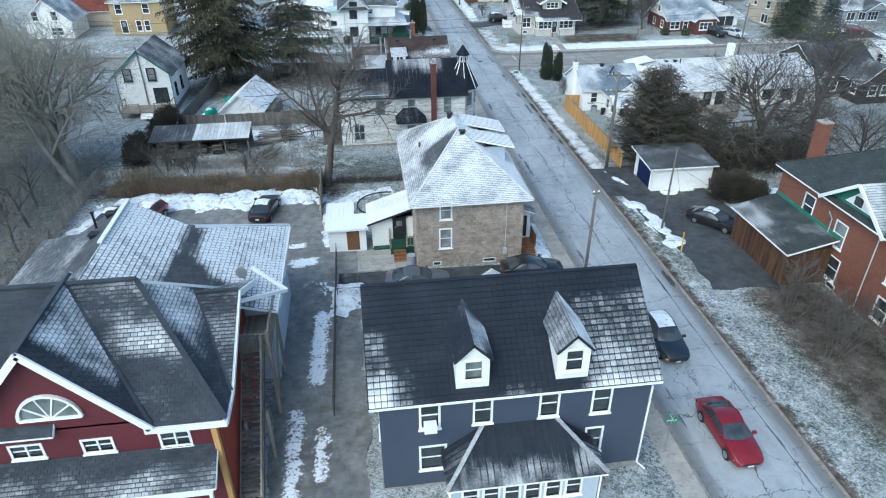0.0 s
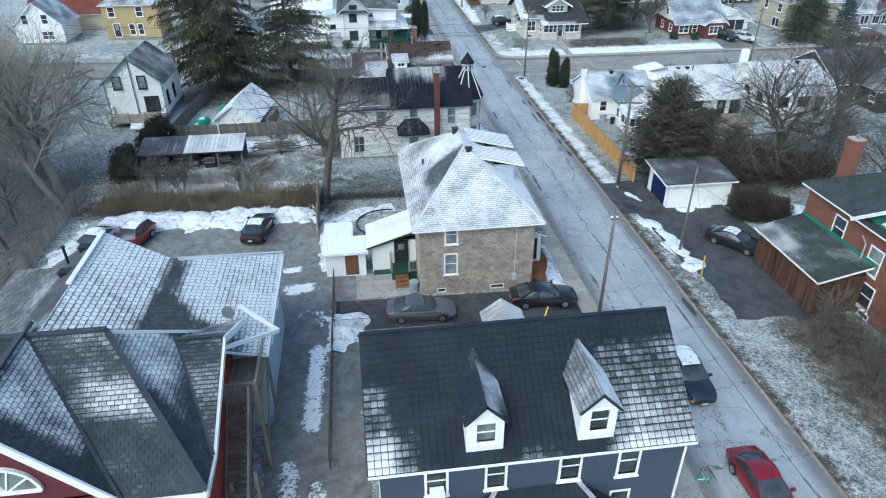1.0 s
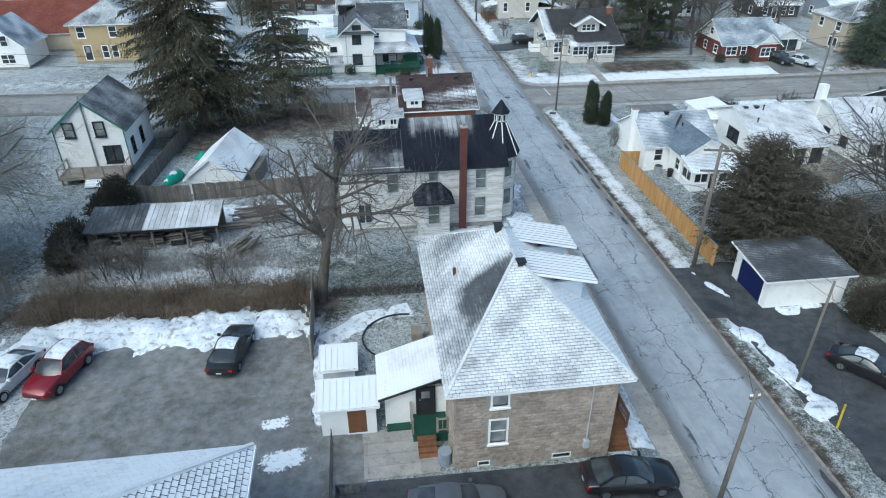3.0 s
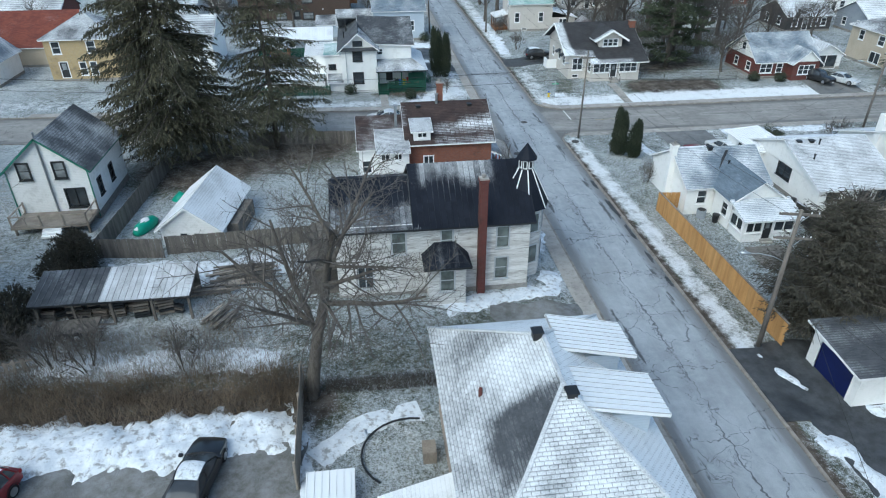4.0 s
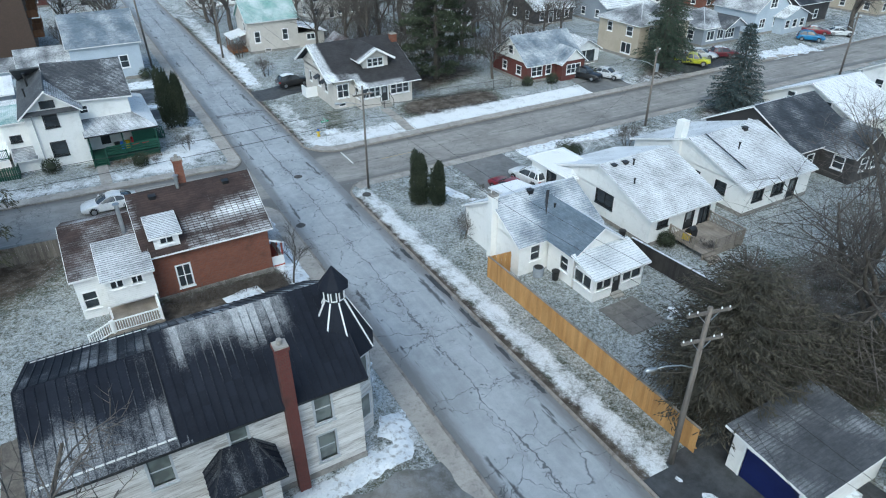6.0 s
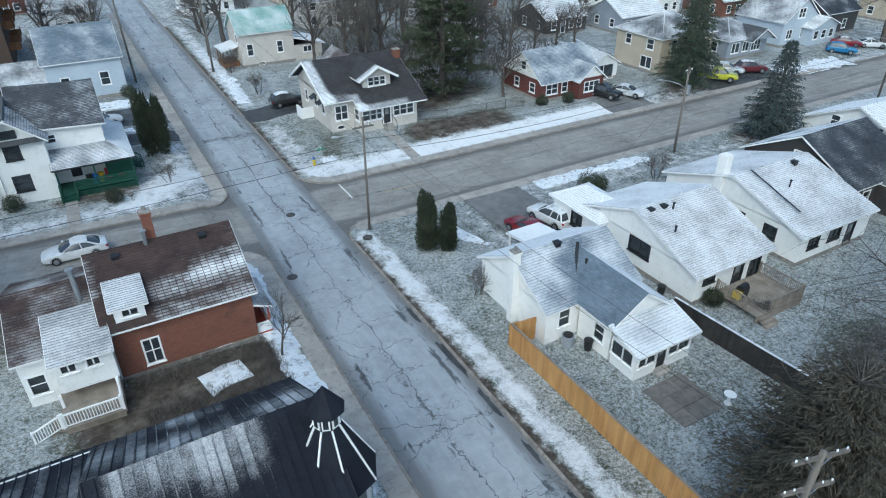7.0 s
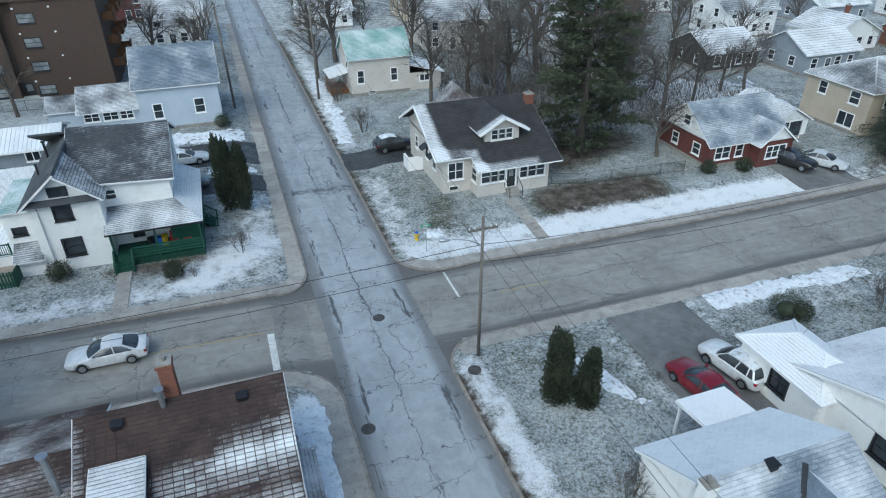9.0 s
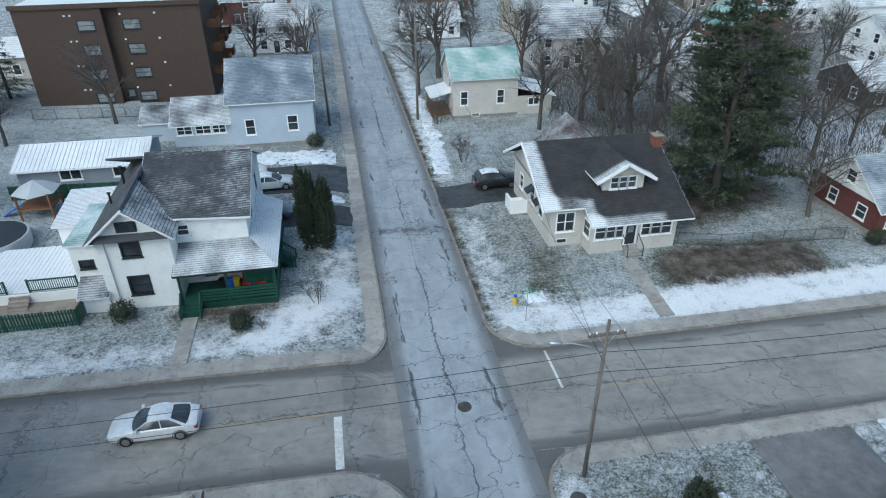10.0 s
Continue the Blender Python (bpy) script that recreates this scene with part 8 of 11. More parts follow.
far_rows = [
    # x0, y0, width, depth, eaves, rise, axis, wall, roof, snow
    (-30, 128, 9, 10, 4.8, 2.6, "x", "stucco", "shingle", 0.6),
    (45, 172, 11, 10, 5.2, 3.0, "x", "beige", "shingle", 0.6), (60, 150, 9, 8, 2.8, 2.2, "x", "white", "shingle", 0.85),
    (64, 162, 10, 9, 3.0, 2.4, "y", "stucco", "flat_roof", 0.85), (80, 146, 9, 9, 3.0, 2.2, "x", "darksiding", "shingle", 0.8),
    (92, 140, 10, 9, 3.2, 2.4, "x", "greysiding", "shingle", 0.85), (76, 172, 11, 10, 5.0, 3.0, "y", "brick", "pale_green_roof", 0.4),
    (105, 148, 10, 9, 3.2, 2.4, "y", "stucco", "shingle", 0.8), (96, 162, 11, 9, 4.8, 2.6, "x", "white", "dark_shingle", 0.6),
    (118, 140, 10, 10, 3.4, 2.6, "x", "brick", "shingle", 0.8), (132, 132, 10, 10, 4.8, 2.6, "y", "white", "shingle", 0.7),
    (120, 165, 12, 10, 3.6, 2.6, "x", "greysiding", "shingle", 0.85), (142, 118, 10, 10, 3.2, 2.6, "x", "tan", "shingle", 0.7),
    (28, 196, 10, 9, 3.4, 2.4, "x", "white", "shingle", 0.85), (48, 196, 11, 10, 5.0, 2.6, "x", "tan", "shingle", 0.7),
    (70, 192, 10, 10, 3.6, 2.4, "y", "greysiding", "flat_roof", 0.9), (92, 186, 11, 10, 5.0, 2.6, "x", "stucco", "shingle", 0.8),
    (2, 190, 9, 10, 4.8, 2.6, "x", "white", "shingle", 0.7), (-40, 158, 11, 10, 4.8, 2.6, "x", "white", "shingle", 0.8),
    (-42, 178, 14, 10, 3.6, 1.6, "x", "beige", "flat_roof", 0.95), (34, 222, 11, 10, 4.8, 2.6, "y", "brick", "shingle", 0.7),
    (60, 218, 12, 10, 4.8, 2.6, "x", "white", "shingle", 0.8), (88, 212, 11, 10, 4.8, 2.6, "y", "tan", "shingle", 0.8), (-8, 214, 12, 10, 4.8, 2.6, "x", "brick2", "shingle", 0.6),
    (112, 190, 11, 10, 4.0, 2.6, "x", "white", "shingle", 0.8), (140, 160, 12, 10, 4.0, 2.6, "y", "white", "shingle", 0.8), (95, 84, 10, 9, 3.2, 2.4, "x", "white", "shingle", 0.85),
    (110, 84, 10, 10, 3.4, 2.6, "x", "darksiding", "shingle", 0.8), (126, 84, 11, 10, 4.6, 2.6, "y", "white", "shingle", 0.8), (94, 66, 11, 9, 3.2, 2.4, "x", "stucco", "shingle", 0.8),
    (-62, 150, 12, 10, 4.6, 2.6, "x", "brick2", "shingle", 0.7), (-64, 66, 10, 10, 4.4, 2.6, "y", "white", "shingle", 0.7),
    (142, 190, 12, 10, 4.6, 2.6, "x", "tan", "shingle", 0.8), (160, 140, 12, 10, 4.6, 2.6, "x", "white", "shingle", 0.8), (150, 90, 12, 10, 4.6, 2.6, "x", "white", "shingle", 0.8),
]
words = {"stucco": "white", "white": "white", "greysiding": "grey", "beige": "beige", "darksiding": "dark brown", "brick2": "dark red brick", "brick": "red brick", "tan": "tan"}
rng = random.Random(5)
for x0, y0, w, d, e, r, ax, wm, rm, s in far_rows:
    o = {}
    for zz in ((1.0, 3.6) if e > 4.2 else (1.0,)):
        o.setdefault("S", []).extend([(x0 + 1.2, zz, x0 + 2.2, zz + 1.3, "w"), (x0 + w / 2 + 0.6, zz, x0 + w / 2 + 1.6, zz + 1.3, "w"), (x0 + w - 2.0, zz, x0 + w - 1.1, zz + 1.3, "w")])
        o.setdefault("W", []).extend([(y0 + 2, zz, y0 + 3, zz + 1.3, "w"), (y0 + d - 3, zz, y0 + d - 2, zz + 1.3, "w")])
    o["S"].append((x0 + w / 2 - 1.2, 0.3, x0 + w / 2 - 0.3, 2.2, "d"))
    h, g = simple_house(words[wm] + (" two-storey" if e > 4.2 else " single-storey") + " house with snow-dusted roof in the far streets", x0, y0, x0 + w, y0 + d, e, r, ax, wm, rm, o, patches(s, 0.3, 0.4, x0), course=0.5, tile=1.2, chim=(x0 + w * 0.7, y0 + d / 2, 0.9) if rng.random() < 0.5 else None)
    settle(h, x0 + w / 2, y0 + d / 2)

# ---- trees and shrubs ----
class Wood:
    """Tapered limbs, gathered into two meshes: limbs and twigs."""

    def __init__(self, seed, thick=0.55):
        self.r, self.thick = random.Random(seed), thick
        self.limbs, self.twigs = Shape(), Shape()

    def limb(self, p, d, length, rad, level, last, curve=0.25, droop=0.0, ratio=0.62, kids=(7, 6, 6, 5), wide=0.75, fine=0.014):
        r = self.r
        n = 5 if level == 0 else 4 if level < 2 else 3 if level < 3 else 2
        pts, rads, q, v = [Vector(p)], [rad], Vector(p), Vector(d).normalized()
        tip = 0.35 if level < last else 0.15
        for k in range(n):
            v = (v + Vector((r.uniform(-1, 1), r.uniform(-1, 1), r.uniform(-0.7, 0.8))) * curve * 0.5 + Vector((0, 0, -droop * (k / n)))).normalized()
            q = q + v * length / n
            pts.append(q.copy())
            rads.append(rad * (1 - (1 - tip) * (k + 1) / n))
        big = level <= 1
        (self.limbs if big else self.twigs).tube(pts, rads, 7 if level == 0 else 5 if level == 1 else 3, caps=False)
        if level >= last:
            return
        m = kids[min(level, len(kids) - 1)]
        for k in range(m):
            t = (0.35 if level == 0 else 0.2) + (0.98 - (0.35 if level == 0 else 0.2)) * (k + r.random() * 0.8) / m
            i = min(int(t * n), n - 1)
            a = pts[i].lerp(pts[i + 1], t * n - i)
            ax = (pts[i + 1] - pts[i]).normalized()
            side = ax.cross(Vector((r.uniform(-1, 1), r.uniform(-1, 1), r.uniform(-1, 1)))).normalized()
            w = wide * r.uniform(0.7, 1.25)
            dd = (ax * math.cos(w) + side * math.sin(w) + Vector((0, 0, 0.12))).normalized()
            self.limb(a, dd, length * ratio * r.uniform(0.7, 1.15) * (1.2 - 0.55 * t), max(fine, rads[i] * self.thick), level + 1, last, curve, droop, ratio, kids, wide, fine)


def bare_tree(label, x, y, height, seed, rad=0.3, last=3, kids=(8, 6, 5, 4), wide=0.75, lean=(0, 0), stems=1, twig="twig", bark="bark", curve=0.3, droop=0.0, ratio=0.62, name="tree", category="tree", trunk=0.62, group="", thick=0.55):
    w = Wood(seed, thick)
    for k in range(stems):
        a = w.r.uniform(0, 6.28)
        sp = 0.0 if stems == 1 else 0.35
        d = Vector((lean[0] + sp * math.cos(a), lean[1] + sp * math.sin(a), 1))
        w.limb((0.25 * (stems > 1) * math.cos(a), 0.25 * (stems > 1) * math.sin(a), -0.2), d, height * trunk * w.r.uniform(0.85, 1.1), rad, 0, last, curve, droop, ratio, kids, wide)
    t = empty(name, x, y, land(x, y), 0, label, category, group)
    part("trunk", w.limbs, bark, t, smooth=True)
    part("crown", w.twigs, twig, t, smooth=True)
    return t


def spray(sh, p, d, length, width, r, flat=0.5):
    """A spray of needles: a narrow folded kite."""
    d = d.normalized()
    s = d.cross(Vector((r.uniform(-flat, flat), r.uniform(-flat, flat), 1))).normalized() * width
    m = p + d * length * 0.45 + Vector((0, 0, r.uniform(-0.04, 0.05)))
    n = len(sh.v)
    sh.v += [tuple(p), tuple(m + s), tuple(p + d * length), tuple(m - s)]
    sh.s += [0.0] * 4
    sh.f += [(n, n + 1, n + 2), (n, n + 2, n + 3)]


def conifer(label, x, y, height, radius, seed, mat="needles", first=0.12, whorls=26, per=6, droop=0.25, gaps=0.12, size=0.4, rad=0.35, power=0.85, name="tree", group="", irregular=0.25, rise=0.1, hang=0.5, step=0.42, tuft=0, twig=0.34, bark="bark"):
    """A conifer: a straight trunk, whorls of limbs that rise and droop, side twigs along them, and needle sprays on
    the twigs. hang: how far the sprays droop. tuft: needles to a tuft at each twig's end, as on a pine."""
    r = random.Random(seed)
    tr, nd = Shape(), Shape()
    tr.tube([(0, 0, -0.3), (0.12, 0.05, height * 0.35), (0.02, -0.05, height * 0.7), (0, 0, height)], [rad, rad * 0.75, rad * 0.4, 0.03], 8)
    for k in range(whorls):
        t = first + (1 - first) * (k / whorls) ** 0.95
        reach = radius * max(0.05, (1 - t) ** power) * (0.7 if t < first + 0.06 else 1.0)
        for j in range(per):
            if r.random() < gaps:
                continue
            z = height * t + r.uniform(-0.5, 0.5) * height / whorls
            a = 6.283 * (j + r.random() * 0.8) / per + k * 0.9
            L = reach * r.uniform(1 - irregular, 1 + irregular * 0.5)
            d = Vector((math.cos(a), math.sin(a), 0))
            n = 6
            sway = r.uniform(-0.12, 0.12)
            side = Vector((-d.y, d.x, 0))
            up = rise * (0.4 + 1.4 * t)
            pts = [Vector((0, 0, z)) + (d + side * sway * q / n) * L * (q / n) + Vector((0, 0, L * (up * (q / n) - droop * (q / n) ** 2 + 0.5 * droop * max(0.0, q / n - 0.7)))) for q in range(n + 1)]
            tr.tube(pts, [0.025 + 0.02 * L * (1 - q / n) * 0.5 for q in range(n + 1)], 3, caps=False)
            m = max(3, int(L / step))
            for i in range(m):
                s = (0.3 if tuft else 0.14) + (0.7 if tuft else 0.86) * (i + r.random()) / m
                q = min(int(s * n), n - 1)
                p = pts[q].lerp(pts[q + 1], s * n - q)
                for sg in (-1, 1):
                    l2 = max(0.35, L * twig * (1.15 - 0.75 * s) * r.uniform(0.55, 1.25))
                    e = (d * r.uniform(0.45, 0.95) + side * sg * r.uniform(0.5, 1.0) + Vector((0, 0, r.uniform(-0.25, 0.2) + (0.25 if tuft else -0.15)))).normalized()
                    if tuft:
                        tr.tube([p, p + e * l2], [0.018, 0.008], 3, caps=False)
                        for c in range(max(1, int(l2 / 0.45))):
                            o = p + e * l2 * (1 - c * 0.3) + Vector((r.uniform(-0.1, 0.1), r.uniform(-0.1, 0.1), 0))
                            for h in range(tuft):
                                v = Vector((r.uniform(-1, 1), r.uniform(-1, 1), r.uniform(-0.35, 1.0))) + e * 0.5
                                spray(nd, o, v, size * r.uniform(0.6, 1.2), size * 0.13, r, 1.0)
                        continue
                    w = max(3, int(l2 / 0.11))
                    for c in range(w):
                        f = (c + r.random()) / w
                        o = p + e * l2 * f - Vector((0, 0, 0.25 * hang * l2 * f * f))
                        v = e * r.uniform(0.3, 0.9) + side * r.uniform(-0.5, 0.5) + d * r.uniform(-0.1, 0.5) + Vector((0, 0, r.uniform(-1.5, 0.1) * hang))
                        spray(nd, o, v, size * r.uniform(0.5, 1.2), size * 0.105, r, 0.9)
    t = empty(name, x, y, land(x, y), r.uniform(0, 360), label, "tree", group)
    part("trunk", tr, bark, t, smooth=True)
    part("crown", nd, mat, t)
    return t


def leafy(label, x, y, lumps, seed, mat, count=3000, size=0.45, name="shrub", category="shrub", group="", upright=0.6, trunk=None, at_z=None):
    """A dense evergreen: sprays over the faces of several uneven lumps (dx, dy, z, rx, ry, rz)."""
    r = random.Random(seed)
    nd, core = Shape(), Shape()
    tot = sum(l[3] * l[5] for l in lumps)
    for dx, dy, z, rx, ry, rz in lumps:
        for i in range(int(count * rx * rz / tot)):
            u, v = r.uniform(-1, 1), r.uniform(0, 6.283)
            s = math.sqrt(1 - u * u)
            k = (0.66 + 0.42 * r.random()) * (1 + 0.34 * noise.noise(Vector((s * math.cos(v) * 2.4, s * math.sin(v) * 2.4, u * 3 + seed))))
            n = Vector((s * math.cos(v), s * math.sin(v), u))
            p = Vector((dx + rx * k * n.x, dy + ry * k * n.y, z + rz * k * n.z))
            if p.z < 0.05:
                continue
            spray(nd, p, n * 0.7 + Vector((r.uniform(-0.5, 0.5), r.uniform(-0.5, 0.5), upright * r.uniform(0.2, 1.4))), size * r.uniform(0.6, 1.4), size * 0.22, r, 1.0)
        pts, m = [], 7
        rings = []
        for a in range(1, m):
            th = math.pi * a / m
            rings.append([Vector((dx + 0.55 * rx * math.sin(th) * math.cos(b * 0.785), dy + 0.55 * ry * math.sin(th) * math.sin(b * 0.785), max(0.02, z + 0.55 * rz * math.cos(th)))) for b in range(8)])
        for a, b in zip(rings, rings[1:]):
            for i in range(8):
                j = (i + 1) % 8
                core.poly([a[i], b[i], b[j], a[j]])
        core.poly(rings[0])
        core.poly(rings[-1][::-1])
    t = empty(name, x, y, land(x, y) if at_z is None else at_z, 0, label, category, group)
    n = len(nd.v)
    nd.v += core.v
    nd.s += core.s
    nd.f += [tuple(i + n for i in f) for f in core.f]
    part("crown", nd, mat, t)
    trunk = trunk or (min(l[2] for l in lumps), 0.07)
    if trunk:
        tr = Shape()
        tr.tube([(0, 0, -0.2), (0, 0, trunk[0])], [trunk[1], trunk[1] * 0.6], 7)
        part("trunk", tr, "bark", t)
    return t


def brush(label, boxes, count, seed, mat="brush", height=1.6, name="brush", size=0.012):
    """A tangle of thin dry stems over ground boxes: nobody could count it."""
    r = random.Random(seed)
    v, f = [], []
    area = sum((b[2] - b[0]) * (b[3] - b[1]) for b in boxes)
    for x0, y0, x1, y1 in boxes:
        for i in range(int(count * (x1 - x0) * (y1 - y0) / area)):
            x, y = r.uniform(x0, x1), r.uniform(y0, y1)
            h = height * r.uniform(0.4, 1.25) * (0.75 + 0.5 * nz(x, y, 0.4))
            p, d = Vector((x, y, land(x, y))), Vector((r.uniform(-0.6, 0.6), r.uniform(-0.6, 0.6), 1)).normalized()
            for k in range(3):
                q = p + d * h / 3
                s = Vector((r.uniform(-1, 1), r.uniform(-1, 1), 0)).normalized() * size * (1 - k * 0.27)
                n = len(v)
                v += [tuple(p - s), tuple(p + s), tuple(q + s * 0.7), tuple(q - s * 0.7)]
                f.append((n, n + 1, n + 2, n + 3))
                if k:
                    e = (d + Vector((r.uniform(-1, 1), r.uniform(-1, 1), r.uniform(-0.2, 0.6)))).normalized()
                    n = len(v)
                    v += [tuple(p - s * 0.7), tuple(p + s * 0.7), tuple(p + e * h * 0.33)]
                    f.append((n, n + 1, n + 2))
                p, d = q, (d + Vector((r.uniform(-0.4, 0.4), r.uniform(-0.4, 0.4), r.uniform(-0.25, 0.1)))).normalized()
    me = bpy.data.meshes.new(name)
    me.from_pydata(v, [], f)
    me.materials.append(M[mat])
    return tagged(new(name, me), label, "shrubs", kind="stuff")


# yard tree with the thick trunk beside the old house
bare_tree("large bare tree with thick grey trunk", -3.8, 58.2, 17.5, 11, 0.42, 4, (12, 8, 6, 4), 0.95, trunk=0.7, curve=0.36, ratio=0.62)
# wide bare tree by the white garage
bare_tree("wide-spreading bare tree with heavy dark limbs", 42.2, 61.5, 13.5, 23, 0.5, 4, (9, 7, 6, 4), 1.05, trunk=0.5, curve=0.42, ratio=0.95, thick=0.58)
# thicket at the west edge
t1 = bare_tree("tall bare tree with fine olive-grey twigs", -28.0, 61.5, 20, 31, 0.5, 4, (11, 7, 7, 4), 0.95, twig="olivetwig", bark="palebark", curve=0.42, ratio=0.74, trunk=0.66)
for x, y, a, k in ((-31.5, 53.5, 40, 0.8), (-37, 65, 150, 1.0), (-31.5, 66.5, 210, 0.85), (-39, 59, 250, 1.0), (-43, 76, 80, 0.95), (-46, 70, 310, 1.0), (-38, 47, 200, 0.8), (-44, 84, 20, 0.95), (-54, 92, 120, 1.0), (-47, 56, 130, 1.0)):
    c = copy_thing(t1, pose(x, y, land(x, y), 0, 0, a))
    c.scale = (k, k, k)
bare_tree("leaning bare tree with pale bark", -27.0, 59.2, 17, 33, 0.34, 4, (9, 7, 6, 4), 0.9, lean=(-0.75, 0.3), twig="olivetwig", bark="palebark", curve=0.2)
s1 = bare_tree("young bare tree beside the board fence", -28.0, 48.0, 6.5, 41, 0.13, 3, (8, 5, 4), 0.8, twig="palebark")
for x, y, a, k in ((-31, 44, 60, 1.1), (-30.5, 52.5, 200, 1.0), (-33, 40, 10, 1.2), (-34, 49, 100, 1.2), (-29, 40, 300, 0.8), (-32, 47, 130, 1.3), (-36, 43, 220, 1.3), (-28.6, 52, 90, 1.1), (-29.5, 56, 20, 1.1), (-38, 38, 20, 1.4), (-27.5, 44, 170, 0.9)):
    c = copy_thing(s1, pose(x, y, land(x, y), 0, 0, a))
    c.scale = (k, k, k)
# two great spruces by the cross street
conifer("huge drooping spruce with dark needles", -18.4, 95.0, 22, 8.2, 3, "oldneedles", 0.1, 40, 7, 0.34, 0.16, 0.5, 0.45, 0.42, irregular=0.55, rise=0.12, hang=1.0, step=0.34)
conifer("tall grey-green conifer, thin and hazy, beside the spruce", -9.5, 98.0, 19.5, 6.0, 5, "larch", 0.12, 34, 6, 0.26, 0.18, 0.46, 0.35, 0.42, irregular=0.6, rise=0.14, hang=0.9, step=0.36)
# tall pine behind the craftsman bungalow
conifer("tall white pine with layered green boughs", 47.6, 125.8, 20, 5.6, 9, "pine", 0.06, 24, 6, 0.05, 0.14, 0.5, 0.4, 0.38, irregular=0.5, rise=0.1, step=0.5, tuft=15, twig=0.3)
conifer("dark spruce in front of the tan house", 79.8, 114.0, 13.5, 4.6, 12, "needles", 0.06, 32, 8, 0.2, 0.06, 0.42, 0.3, 0.75, irregular=0.35, hang=0.7)
conifer("second dark spruce beside the tan house", 83.2, 116.2, 14, 4.2, 14, "needles", 0.08, 30, 8, 0.2, 0.06, 0.42, 0.3, 0.75, irregular=0.35, hang=0.7)
conifer("blue spruce standing on the snowy corner lawn", 73.5, 95.8, 11, 4.2, 15, "blue_spruce", 0.07, 34, 9, 0.12, 0.04, 0.4, 0.25, 0.85, irregular=0.25, hang=0.4)
# cedars
leafy("pair of dark columnar cedars on the corner lawn", 28.0, 93.6, [(0, 0, 2.1, 0.8, 0.8, 2.3), (0.25, 0.1, 3.5, 0.5, 0.5, 1.4), (-0.3, 0.1, 3.9, 0.4, 0.4, 1.5), (0.0, 0, 1.0, 0.9, 0.85, 1.1)], 4, "cedar_leaf", 9000, 0.2, "cedar", "tree", "corner cedars", 1.4)
leafy("shorter dark columnar cedar on the corner lawn", 29.4, 92.7, [(0, 0, 1.8, 0.65, 0.65, 2.0), (0.15, 0, 3.1, 0.4, 0.4, 1.1), (0, 0, 0.8, 0.7, 0.7, 0.9)], 5, "cedar_leaf", 7000, 0.2, "cedar", "tree", "corner cedars", 1.4)
leafy("tall dark columnar cedars beside the porch house", 11.2, 124.2, [(0, 0, 3.0, 0.85, 0.8, 3.3), (-0.3, 0, 5.4, 0.45, 0.45, 1.7), (0.35, 0, 5.1, 0.4, 0.4, 1.6)], 6, "cedar_leaf", 8000, 0.22, "cedar", "tree", "porch cedars", 1.4)
leafy("columnar cedar with ragged top beside the driveway", 12.5, 124.0, [(0, 0, 2.7, 0.75, 0.75, 3.0), (0.1, 0, 4.8, 0.45, 0.45, 1.5)], 7, "cedar_leaf", 6000, 0.22, "cedar", "tree", "porch cedars", 1.4)
conifer("broad brownish-green cedar tree beside the fence", 30.6, 61.9, 9.9, 4.5, 8, "darkcedar", 0.03, 44, 10, -0.1, 0.06, 0.3, 0.3, 0.4, irregular=0.42, rise=0.25, hang=0.35, step=0.25, name="cedar")
conifer("shorter brownish cedar grown into the broad one", 33.6, 60.6, 7.4, 3.5, 18, "darkcedar", 0.03, 34, 9, 0.03, 0.08, 0.28, 0.2, 0.5, irregular=0.42, rise=0.25, hang=0.35, step=0.3, name="cedar")
conifer("ragged dark cedar leaning over the garage", 36.6, 59.6, 5.8, 3.2, 19, "darkcedar", 0.03, 30, 8, 0.03, 0.1, 0.28, 0.2, 0.5, irregular=0.45, rise=0.25, hang=0.35, step=0.28, name="cedar")
leafy("low dark juniper bush beside the garage", 34.8, 51.6, [(0, 0, 1.0, 1.7, 1.4, 1.5), (1.5, -0.6, 0.9, 1.5, 1.3, 1.2), (-0.9, 0.6, 1.2, 1.1, 1.1, 1.5), (0.5, 0.6, 1.8, 0.8, 0.8, 1.0), (2.6, 0.2, 0.7, 1.0, 0.9, 0.9)], 9, "darkcedar", 18000, 0.2)
leafy("dark evergreen shrub at the fence corner", -21.8, 73.5, [(0, 0, 1.2, 1.6, 1.5, 1.7), (-0.6, -1.5, 1.0, 1.4, 1.4, 1.4), (0.2, 0.2, 2.2, 0.9, 0.9, 1.1)], 10, "darkcedar", 10000, 0.22)
leafy("dark evergreen bush beside the open woodshed", -23.4, 66.5, [(0, 0, 1.0, 1.2, 2.2, 1.6), (0.4, -2.2, 0.9, 1.2, 1.6, 1.3)], 12, "darkcedar", 9000, 0.22)
leafy("dark cedars behind the white garage", 39.5, 58.6, [(0, 0, 1.9, 2.4, 1.8, 2.3), (3.0, -0.8, 1.5, 2.2, 1.6, 1.9), (5.6, -0.4, 1.2, 1.8, 1.5, 1.6)], 13, "darkcedar", 15000, 0.22)
